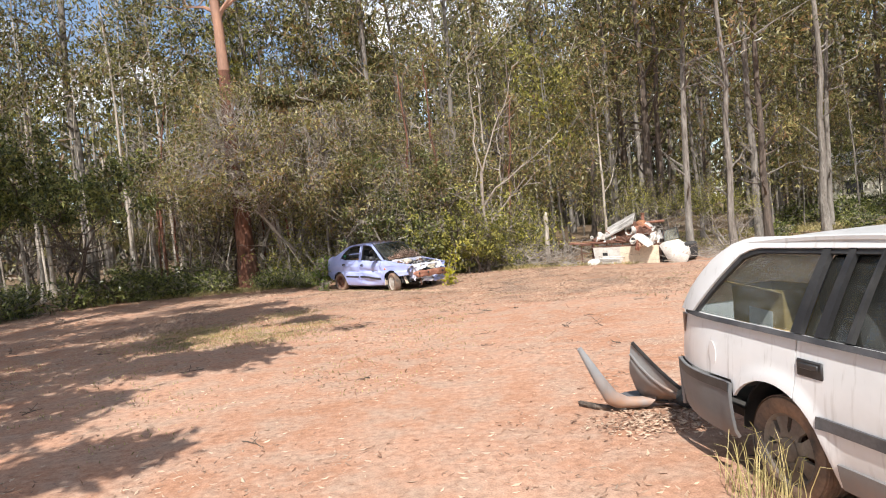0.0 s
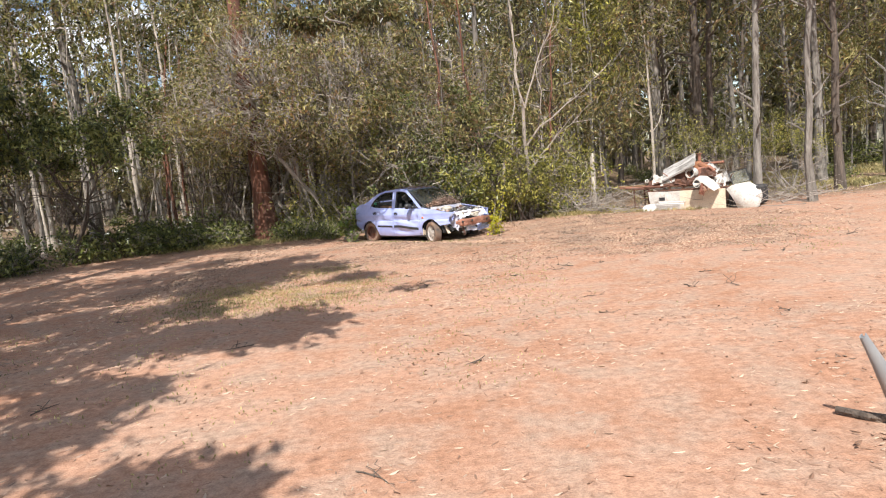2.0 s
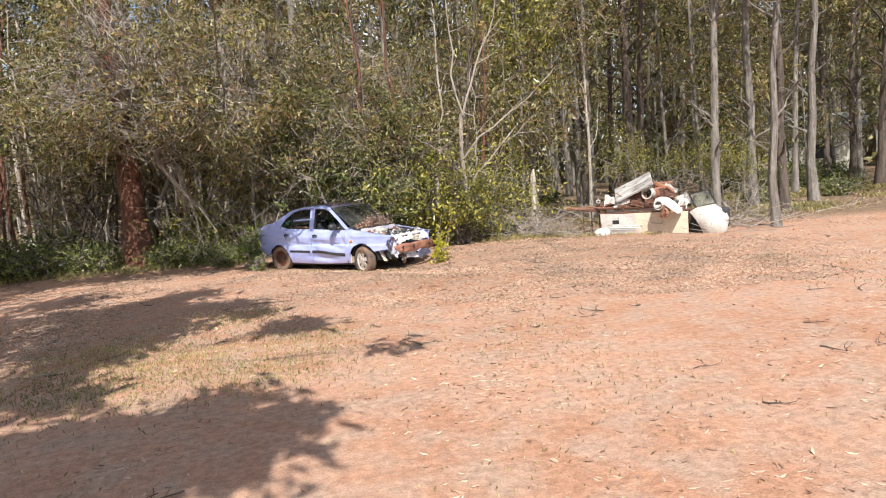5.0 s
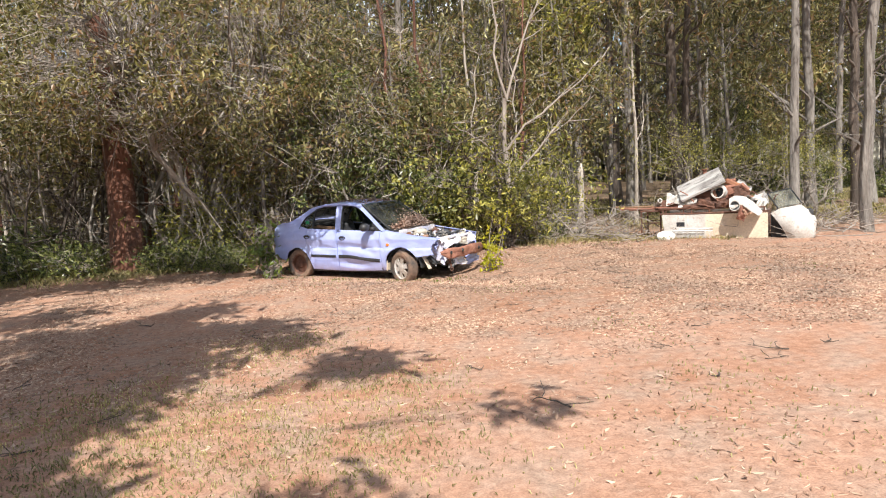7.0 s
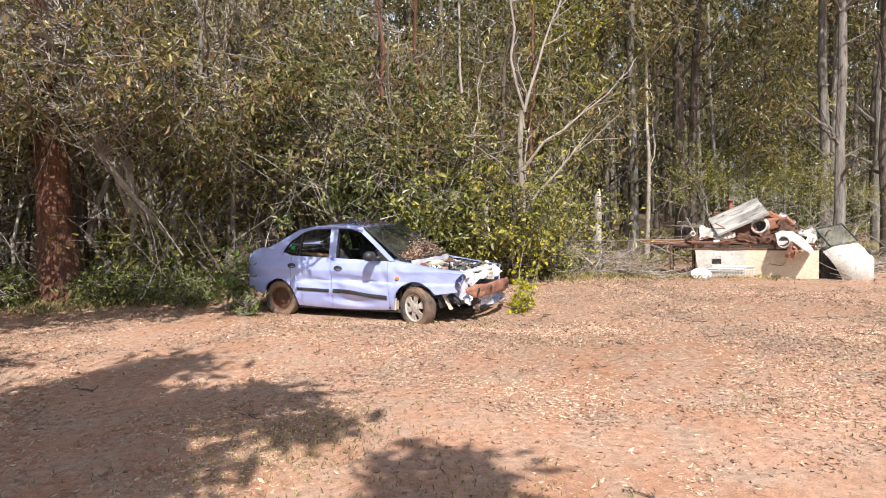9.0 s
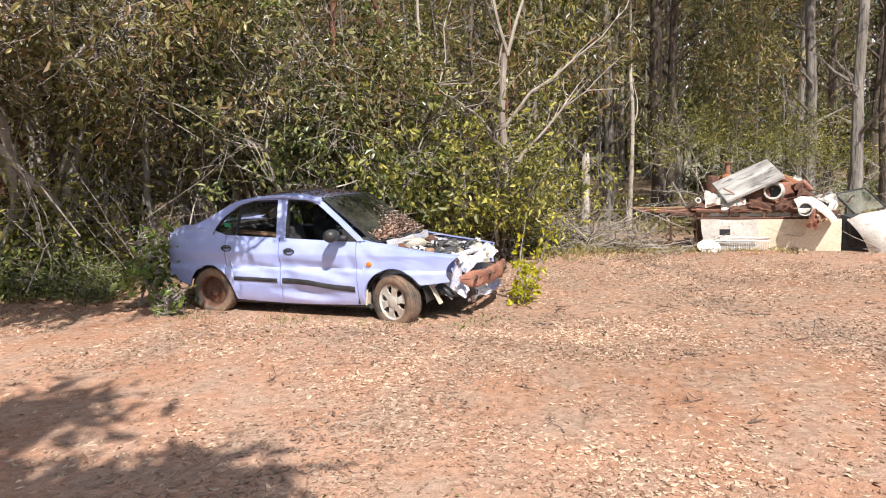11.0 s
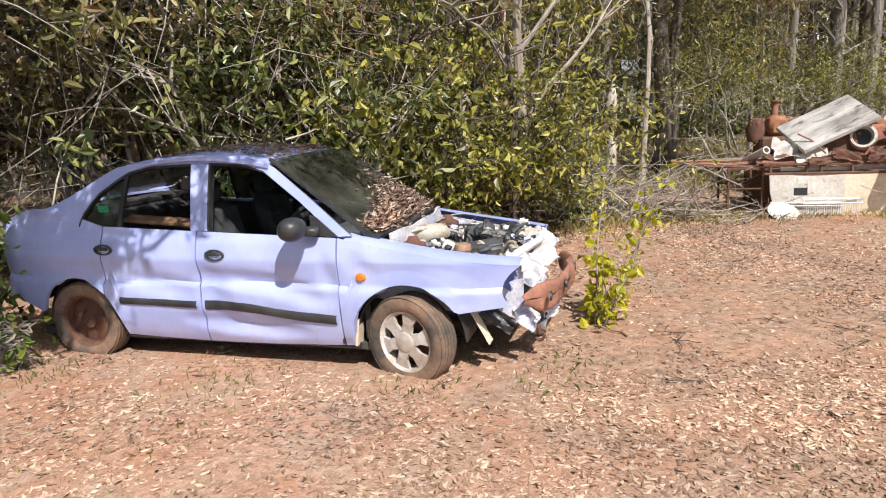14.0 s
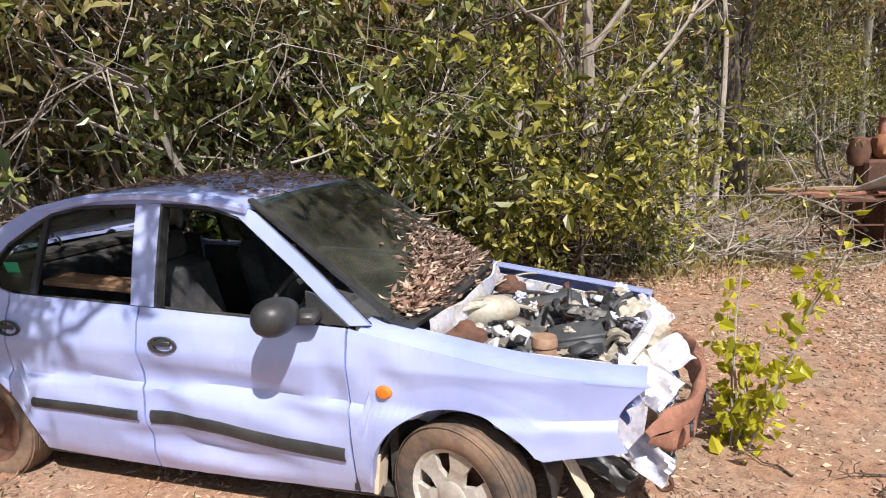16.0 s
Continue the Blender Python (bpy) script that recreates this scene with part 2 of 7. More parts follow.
M_LILAC = mat_paint("lilac_paint", (0.31, 0.365, 0.685), (0.44, 0.495, 0.80), (0.27, 0.275, 0.36), 0.22, 0.30, 0.05, 0.5)
M_LILAC_BARE = mat_surface("torn_lilac_metal", (0.52, 0.53, 0.66), (0.66, 0.63, 0.62), 0.5, 0.0, 5, 40, 0.3, 0.004, third=(0.30, 0.20, 0.15))
M_WHITE_CAR = mat_paint("aged_white_paint", (0.70, 0.70, 0.70), (0.60, 0.60, 0.595), (0.25, 0.22, 0.19), 0.42, 0.28, 0.0, 0.4, 0.75)
M_BUMPER_GREY = mat_paint("grey_bumper_plastic", (0.20, 0.203, 0.21), (0.29, 0.29, 0.29), (0.13, 0.115, 0.10), 0.38, 0.5)
M_BLACK = mat_surface("black_plastic", (0.02, 0.02, 0.022), (0.045, 0.045, 0.045), 0.45, 0, 5, 60, 0.15, 0.002)
M_GREY_PLASTIC = mat_surface("faded_black_plastic", (0.045, 0.047, 0.052), (0.09, 0.09, 0.095), 0.55, 0, 5, 50, 0.2, 0.002)
M_RUBBER = mat_surface("dusty_tyre_rubber", (0.055, 0.05, 0.046), (0.26, 0.165, 0.11), 0.9, 0, 3.5, 45, 0.4, 0.004, (0.38, 0.66))
M_ALLOY = mat_surface("dull_alloy", (0.62, 0.59, 0.55), (0.44, 0.37, 0.30), 0.5, 0.25, 6, 50, 0.2, 0.002)
M_RIM_DULL = mat_surface("dusty_steel_rim", (0.24, 0.21, 0.17), (0.16, 0.125, 0.10), 0.7, 0.2, 6, 50, 0.2, 0.002)
M_RUST = mat_surface("rusted_steel", (0.33, 0.15, 0.10), (0.21, 0.09, 0.06), 0.85, 0.1, 5, 45, 0.6, 0.005, third=(0.42, 0.22, 0.14))
M_RUST_DARK = mat_surface("dark_rusted_steel", (0.10, 0.05, 0.035), (0.17, 0.08, 0.05), 0.9, 0.1, 6, 50, 0.6, 0.005)
M_ORANGE = mat_surface("orange_rusty_paint", (0.36, 0.155, 0.065), (0.24, 0.10, 0.055), 0.7, 0.05, 5, 40, 0.4, 0.004, third=(0.16, 0.08, 0.05))
M_ENGINE = mat_surface("oily_grey_metal", (0.10, 0.10, 0.10), (0.24, 0.22, 0.20), 0.6, 0.3, 8, 50, 0.4, 0.004)
M_ENGINE_PALE = mat_surface("dusty_pale_alloy", (0.46, 0.42, 0.35), (0.32, 0.27, 0.21), 0.65, 0.1, 8, 50, 0.4, 0.004)
M_TERRA = mat_surface("brown_plastic_cap", (0.42, 0.26, 0.17), (0.30, 0.18, 0.12), 0.6, 0, 8, 50, 0.2, 0.002)
# Seat cloth and lining kept near-black so the cabin looks dark from outside.
M_SEAT = mat_surface("grey_seat_cloth", (0.035, 0.035, 0.04), (0.07, 0.068, 0.07), 0.95, 0, 8, 120, 0.4, 0.003)
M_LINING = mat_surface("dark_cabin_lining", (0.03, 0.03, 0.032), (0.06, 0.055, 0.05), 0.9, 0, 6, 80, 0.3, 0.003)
M_GLASS = mat_glass("dusty_green_glass", (0.42, 0.50, 0.44), 0.03, 0.14)
M_GLASS_DARK = mat_glass("smoked_wagon_glass", (0.62, 0.66, 0.66), 0.02, 0.07)
# Dusty glass tinted very dark, putting the sedan cabin's shade into the panes.
M_GLASS_DIM = mat_glass("grimy_glass", (0.14, 0.15, 0.13), 0.05, 0.6)
M_AMBER = mat_surface("amber_lens", (0.72, 0.20, 0.02), (0.6, 0.16, 0.02), 0.2, 0, 8, 60, 0.05, 0.001)
M_RED_LENS = mat_surface("red_lamp_lens", (0.22, 0.02, 0.015), (0.14, 0.02, 0.02), 0.2, 0, 8, 60, 0.05, 0.001)
M_TAIL_DIRTY = mat_surface("grimy_lamp_lens", (0.10, 0.055, 0.04), (0.20, 0.13, 0.10), 0.45, 0, 10, 60, 0.1, 0.001)
M_GREEN = mat_surface("green_sticker", (0.01, 0.30, 0.14), (0.02, 0.24, 0.12), 0.4, 0, 8, 60, 0.05, 0.001)
M_CARD = mat_surface("brown_cardboard", (0.50, 0.36, 0.17), (0.42, 0.30, 0.14), 0.9, 0, 5, 70, 0.1, 0.002)
M_PAPER = mat_surface("white_paper", (0.74, 0.75, 0.74), (0.64, 0.68, 0.69), 0.9, 0, 8, 50, 0.05, 0.001)
M_NAVY = mat_surface("dark_blue_plastic_bag", (0.02, 0.024, 0.04), (0.04, 0.045, 0.065), 0.4, 0, 6, 30, 0.3, 0.006)
M_WHITE_PANEL = mat_surface("weathered_white_panel", (0.58, 0.555, 0.51), (0.47, 0.43, 0.38), 0.6, 0, 4, 30, 0.2, 0.004, third=(0.38, 0.29, 0.23))
M_CREAM = mat_surface("cream_fibreglass", (0.68, 0.57, 0.43), (0.61, 0.50, 0.37), 0.7, 0, 3, 30, 0.15, 0.003, third=(0.56, 0.45, 0.33))
M_BUMPER_DARK = mat_paint("dark_bumper_plastic", (0.12, 0.122, 0.125), (0.19, 0.19, 0.19), (0.10, 0.09, 0.08), 0.38, 0.5)
M_GLASS_CLEAR = mat_glass("dusty_clear_glass", (0.75, 0.79, 0.76), 0.04, 0.5)
M_SLAB = mat_surface("weathered_grey_board", (0.47, 0.45, 0.42), (0.24, 0.22, 0.20), 0.9, 0, 1.6, 14, 0.7, 0.012, stretch=(0.8, 2.5, 2.5), third=(0.10, 0.09, 0.085))
M_PLANK = mat_surface("old_brown_timber", (0.30, 0.17, 0.09), (0.19, 0.11, 0.065), 0.9, 0, 3, 25, 0.5, 0.006, stretch=(1, 6, 6))
M_WIRE = mat_surface("white_coated_wire", (0.72, 0.72, 0.71), (0.58, 0.55, 0.5), 0.5, 0, 8, 60, 0.1, 0.001)
M_WALL_FAR = mat_surface("pale_weatherboard", (0.66, 0.62, 0.50), (0.58, 0.54, 0.43), 0.8, 0, 0.8, 9, 0.2, 0.01)
M_ROOF_FAR = mat_surface("grey_tin_roof", (0.36, 0.37, 0.37), (0.29, 0.28, 0.27), 0.5, 0.3, 1, 9, 0.2, 0.01)

# ---- mesh tools ----
class Build:
    """Collects vertices and faces for one mesh."""

    def __init__(self):
        self.v, self.f, self.count = [], [], 0

    def add(self, verts, faces):
        verts = np.asarray(verts, dtype=float).reshape(-1, 3)
        self.v.append(verts)
        self.f.extend([tuple(i + self.count for i in q) for q in faces])
        self.count += len(verts)
        return self

    def quads(self, verts, faces):
        verts = np.asarray(verts, dtype=float)
        self.v.append(verts)
        self.f.extend((np.asarray(faces) + self.count).tolist())
        self.count += len(verts)
        return self

    def tube(self, pts, radii, sides=6, cap=True):
        pts = np.asarray(pts, dtype=float)
        k = len(pts)
        radii = np.broadcast_to(np.asarray(radii, dtype=float), (k,))
        d = np.gradient(pts, axis=0)
        d /= np.linalg.norm(d, axis=1)[:, None] + 1e-9
        ref = np.array((0.0, 0.0, 1.0)) if abs(d[:, 2]).mean() < 0.8 else np.array((1.0, 0.0, 0.0))
        s = np.cross(d, ref)
        s /= np.linalg.norm(s, axis=1)[:, None] + 1e-9
        u = np.cross(s, d)
        a = np.linspace(0, 2 * np.pi, sides, endpoint=False)
        ring = s[:, None, :] * np.cos(a)[None, :, None] + u[:, None, :] * np.sin(a)[None, :, None]
        verts = (pts[:, None, :] + ring * radii[:, None, None]).reshape(-1, 3)
        faces = [(i * sides + j, i * sides + (j + 1) % sides, (i + 1) * sides + (j + 1) % sides, (i + 1) * sides + j) for i in range(k - 1) for j in range(sides)]
        if cap:
            faces += [tuple(range(sides))[::-1], tuple((k - 1) * sides + j for j in range(sides))]
        return self.add(verts, faces)

    def box(self, centre, size, turn=(0, 0, 0), bevel=0.0):
        """A box with chamfered edges."""
        x, y, z = (s / 2 for s in size)
        b = min(bevel or 0.08 * min(size), 0.45 * min(size))
        bm = bmesh.new()
        bmesh.ops.create_cube(bm, size=1.0, matrix=Matrix.Diagonal((2 * x, 2 * y, 2 * z, 1)))
        bmesh.ops.bevel(bm, geom=bm.edges[:], offset=b, segments=1, affect="EDGES", profile=0.5)
        m = Matrix.Translation(centre) @ Euler([radians(a) for a in turn]).to_matrix().to_4x4()
        vs = [tuple(m @ w.co) for w in bm.verts]
        bm.verts.index_update()
        fs = [tuple(w.index for w in q.verts) for q in bm.faces]
        bm.free()
        return self.add(vs, fs)

    def prism(self, outline, thick, m=None):
        """A flat outline in x and z given thickness along y, bent by nothing."""
        m = m or Matrix.Identity(4)
        k = len(outline)
        vs = [tuple(m @ Vector((a, y, c))) for y in (-thick / 2, thick / 2) for a, c in outline]
        fs = [tuple(range(k)), tuple(range(k, 2 * k))[::-1]] + [(i, i + k, (i + 1) % k + k, (i + 1) % k) for i in range(k)]
        return self.add(vs, fs)

    def spin(self, profile, segs, m=None):
        """A profile of (radius, height) turned round z."""
        m = m or Matrix.Identity(4)
        k = len(profile)
        vs = [tuple(m @ Vector((r * math.cos(2 * math.pi * j / segs), r * math.sin(2 * math.pi * j / segs), h))) for j in range(segs) for r, h in profile]
        fs = [(j * k + i, ((j + 1) % segs) * k + i, ((j + 1) % segs) * k + i + 1, j * k + i + 1) for j in range(segs) for i in range(k - 1)]
        return self.add(vs, fs)

    def patch(self, nu, nv, fn, thick=0.0):
        """A sheet fn(u, v) with u and v in 0..1, given thickness inwards along its normal."""
        g = np.array([[fn(i / nu, j / nv) for j in range(nv + 1)] for i in range(nu + 1)], dtype=float)
        row = nv + 1
        faces = [(i * row + j, (i + 1) * row + j, (i + 1) * row + j + 1, i * row + j + 1) for i in range(nu) for j in range(nv)]
        flat = g.reshape(-1, 3)
        if not thick:
            return self.add(flat, faces)
        du, dv = np.gradient(g, axis=0), np.gradient(g, axis=1)
        nn = np.cross(du, dv)
        nn /= np.linalg.norm(nn, axis=2)[..., None] + 1e-9
        back = (g - nn * thick).reshape(-1, 3)
        k = len(flat)
        rim = [i * row for i in range(nu)] + [nu * row + j for j in range(nv)] + [i * row + nv for i in range(nu, 0, -1)] + [j for j in range(nv, 0, -1)]
        faces = faces + [tuple(k + i for i in q[::-1]) for q in faces] + [(rim[(i + 1) % len(rim)], rim[i], rim[i] + k, rim[(i + 1) % len(rim)] + k) for i in range(len(rim))]
        return self.add(np.vstack((flat, back)), faces)

    def leaves(self, rng, centres, length, width=0.35, droop=0.5, jitter=0.35, flat=False, steep=0.1):
        c = np.asarray(centres, dtype=float)
        k = len(c)
        d = rng.normal(size=(k, 3))
        if flat:
            d[:, 2] = abs(d[:, 2]) * steep
        else:
            d[:, 2] -= droop * 1.5
        d /= np.linalg.norm(d, axis=1)[:, None]
        q = rng.normal(size=(k, 3))
        if flat:
            q = np.cross(d, np.array((0.0, 0.0, 1.0)) + 0.35 * q)
        else:
            q = np.cross(d, q)
        q /= np.linalg.norm(q, axis=1)[:, None] + 1e-9
        nn = np.cross(d, q)
        ln = length * (1 + jitter * rng.normal(size=(k, 1)).clip(-1.8, 1.8))
        w = ln * width * 0.5
        bend = nn * ln * 0.12
        verts = np.stack((c, c + d * ln * 0.45 + q * w + bend, c + d * ln, c + d * ln * 0.45 - q * w + bend), axis=1).reshape(-1, 3)
        return self.quads(verts, np.arange(4 * k).reshape(k, 4))

    def round_leaves(self, rng, centres, length, width=0.45, droop=0.4, jitter=0.35):
        """Leaves with rounded sides, folded a little along the midrib."""
        c = np.asarray(centres, dtype=float)
        k = len(c)
        d = rng.normal(size=(k, 3))
        d[:, 2] -= droop * 1.5
        d /= np.linalg.norm(d, axis=1)[:, None]
        q = np.cross(d, rng.normal(size=(k, 3)))
        q /= np.linalg.norm(q, axis=1)[:, None] + 1e-9
        nn = np.cross(d, q)
        ln = length * (1 + jitter * rng.normal(size=(k, 1)).clip(-1.8, 1.8))
        w = ln * width * 0.5
        up, tip = nn * w * 0.45, nn * ln * -0.10
        a, e = c + d * ln * 0.27 + up, c + d * ln * 0.68 + up * 0.8
        verts = np.stack((c, a + q * w, e + q * w * 0.8, c + d * ln + tip, e - q * w * 0.8, a - q * w), axis=1).reshape(-1, 3)
        o = 6 * np.arange(k)[:, None]
        return self.quads(verts, np.concatenate((o + np.array((0, 1, 2, 3)), o + np.array((0, 3, 4, 5)))))

    def mesh(self, name, material, smooth=False):
        me = bpy.data.meshes.new(name)
        me.from_pydata(np.vstack(self.v).tolist(), [], self.f)
        for mt in material if isinstance(material, (list, tuple)) else (material,):
            me.materials.append(mt)
        if smooth:
            me.polygons.foreach_set("use_smooth", np.ones(len(me.polygons), dtype=bool))
            me.set_sharp_from_angle(angle=radians(40))
        me.update()
        return me


def part(name, b, material, parent, label="", smooth=False):
    ob = new(name, b.mesh(name, material, smooth))
    ob.parent = parent
    if label:
        tagged(ob, label)
    return ob


def thing(name, m, label, category, group="", kind=""):
    ob = new(name)
    ob.matrix_basis = m
    ob.empty_display_size = 0.2
    return tagged(ob, label, category, group, kind)


def solo(name, b, material, label, category, group="", kind="", m=None, smooth=False):
    ob = new(name, b.mesh(name, material, smooth))
    if m is not None:
        ob.matrix_basis = m
    return tagged(ob, label, category, group, kind)


def wob(x, y, z=0.0, s=1.0):
    return noise.noise(Vector((x * s, y * s, z * s)))


def ground_z(x, y):
    """The height of the earth: nearly level, with slight waves and a dip under the parked sedan."""
    far = min(1.0, max(0.0, (math.hypot(x, y - 12) - 22) / 30))
    a, b = (x + 1.6) * 0.718 - (y - 20.2) * 0.696, (x + 1.6) * 0.696 + (y - 20.2) * 0.718
    dip = -0.085 * math.exp(-(a / 2.3) ** 4 - ((b + 0.1) / 1.15) ** 4)
    return 0.03 * wob(x, y, 0, 0.35) + 0.012 * wob(x, y, 3, 1.7) + dip + far * 0.8 * wob(x, y, 7, 0.05)


def litter_at(x, y):
    """How much leaf litter covers the earth: bare in the clearing, full under the trees."""
    edge = 22.6 + 0.9 * wob(x, y, 5, 0.5)
    if x < -4:
        edge = 22.3 + 0.5 * wob(x, y, 5, 0.7)
    # On the right the litter colour starts nearer, also standing in for tree shade.
    if x > 6:
        edge = 20.6 - 0.1 * (x - 6) + 0.5 * wob(x, y, 5, 0.6)
    a = (y - edge) / 1.6
    b = (-12.3 - x + (y - 17) * 0.1) / 1.5
    trodden = 0.34 * math.exp(-((x - 2.2) / 4.2) ** 4 - ((y - 18.2) / 3.6) ** 4)
    return min(1.0, max(0.0, trodden, max(a, b) + 0.3))

# ---- the ground ----
def make_ground():
    def axis(lo, hi, step, out):
        a = list(np.arange(lo, hi + 1e-6, step))
        s, x, left, right = step, a[-1], [], []
        y = a[0]
        while x < out:
            s *= 1.22
            x, y = x + s, y - s
            right.append(x)
            left.append(y)
        return np.array(left[::-1] + a + right)
    xs, ys = axis(-16, 14, 0.22, 900), axis(-6, 27, 0.22, 900)
    verts = [(x, y, ground_z(x, y)) for x in xs for y in ys]
    k = len(ys)
    i, j = np.meshgrid(np.arange(len(xs) - 1), np.arange(k - 1), indexing="ij")
    a = (i * k + j).ravel()
    b = Build().quads(np.array(verts), np.stack((a, a + k, a + k + 1, a + 1), axis=1))
    ob = solo("ground", b, M_GROUND, "bare red dirt clearing strewn with dry leaves", "ground", kind="structure", smooth=True)
    at = ob.data.attributes.new("litter", "FLOAT", "POINT")
    at.data.foreach_set("value", np.array([litter_at(x, y) for x, y, _ in verts], dtype=np.float32))


make_ground()


def scatter_litter(count, seed, length, region, keep, name, label, material, width=0.3):
    rng = np.random.default_rng(seed)
    pts = []
    while len(pts) < count:
        x = rng.uniform(region[0], region[1])
        y = rng.uniform(region[2], region[3])
        if rng.random() < keep(x, y):
            pts.append((x, y, ground_z(x, y) + 0.001 + 0.004 * rng.random()))
    b = Build().leaves(rng, pts, length, width, flat=True)
    return solo(name, b, material, label, "leaves", kind="stuff")


def litter_keep(x, y):
    return min(1.0, max(0.03, 0.42 + 1.5 * wob(x, y, 11, 0.55) + 0.8 * wob(x, y, 2, 2.3)))


scatter_litter(46000, 1, 0.05, (-14, 12, 0.5, 24), litter_keep, "leaf_litter", "dry brown and pinkish gum leaves on red dirt", M_LITTER, 0.36)
scatter_litter(96000, 2, 0.033, (-7, 5, 13, 22.5), lambda x, y: min(1, litter_keep(x, y) + 0.12), "leaf_litter", "dry brown gum leaves lying thickly round the sedan", M_LITTER, 0.52)
scatter_litter(34000, 12, 0.034, (-2.5, 7, 14, 21.5), lambda x, y: min(1, litter_keep(x, y) + 0.2), "leaf_litter", "fine brown leaf litter trodden into the dirt", M_LITTER, 0.5)
scatter_litter(16000, 3, 0.16, (-22, 22, 21.5, 42), lambda x, y: litter_at(x, y), "leaf_litter", "deep brown leaf litter under the trees", M_DRIED)


def grass_blades(b, rng, pts, height, spread=0.5, width=0.012):
    pts = np.asarray(pts, dtype=float)
    k = len(pts)
    h = height * (0.5 + rng.random((k, 1)))
    a = rng.uniform(0, 2 * np.pi, k)
    out = np.stack((np.cos(a), np.sin(a), np.zeros(k)), axis=1)
    side = np.stack((-np.sin(a), np.cos(a), np.zeros(k)), axis=1) * width
    lean = spread * rng.random((k, 1))
    up = np.array((0.0, 0.0, 1.0))
    mid, tip = pts + up * h * 0.6 + out * h * lean * 0.4, pts + up * h * (1 - 0.35 * lean) + out * h * lean
    v = np.stack((pts - side, pts + side, mid + side * 0.7, tip, mid - side * 0.7), axis=1).reshape(-1, 3)
    f = np.arange(5 * k).reshape(k, 5)
    return b.quads(v, f)


def scatter_grass(name, label, seed, spots, per, height, material, width=0.006):
    rng = np.random.default_rng(seed)
    pts = []
    for x, y, r in spots:
        n = int(per * r * r)
        q = rng.normal(size=(n, 2)) * r * 0.5
        pts += [(x + a, y + c, ground_z(x + a, y + c) - 0.005) for a, c in q]
    b = grass_blades(Build(), rng, pts, height, 0.9, width)
    return solo(name, b, material, label, "grass", kind="stuff")


_r = random.Random(5)
thin = [(_r.uniform(-7, 0), _r.uniform(6, 13), _r.uniform(0.4, 1.3)) for _ in range(22)]
scatter_grass("grass", "thin short yellow-green grass on the dirt", 4, thin, 170, 0.028, M_GRASS)
thin = [(_r.uniform(-4, 6), _r.uniform(12, 21), _r.uniform(0.2, 0.6)) for _ in range(26)]
scatter_grass("grass", "sparse short grass on the dirt", 6, thin, 180, 0.03, M_GRASS_GREEN)
scatter_grass("grass", "short yellow-green grass patch on the dirt", 9, [(-4.0, 12.4, 1.3), (-3.0, 11.7, 0.9), (-4.6, 11.6, 1.0), (-2.6, 13.0, 0.7), (-4.9, 13.2, 1.0), (-3.6, 14.6, 0.8)], 1500, 0.035, M_GRASS, 0.004)
edge = [(_r.uniform(-13, -4.5), 22.6 + _r.uniform(-0.3, 1.6), _r.uniform(0.3, 0.8)) for _ in range(40)] + [(_r.uniform(1.5, 4.2), _r.uniform(21.6, 23.4), _r.uniform(0.3, 0.7)) for _ in range(22)]
scatter_grass("grass", "dry straw-coloured grass along the edge of the trees", 7, edge, 480, 0.13, M_GRASS, 0.003)
far_tufts = [(_r.uniform(6, 22), _r.uniform(22, 36), _r.uniform(0.6, 1.6)) for _ in range(40)]
scatter_grass("grass", "patchy olive grass among the trees", 8, far_tufts, 260, 0.2, M_GRASS)

# ---- trees and bushes ----
def bend_path(rng, base, top, n, wander):
    t = np.linspace(0, 1, n)
    p = np.outer(1 - t, base) + np.outer(t, top)
    off = np.cumsum(rng.normal(size=(n, 3)) * wander, axis=0)
    off -= np.outer(t, off[-1]) * 0.6
    off[0] = 0
    off[:, 2] *= 0.2
    return p + off


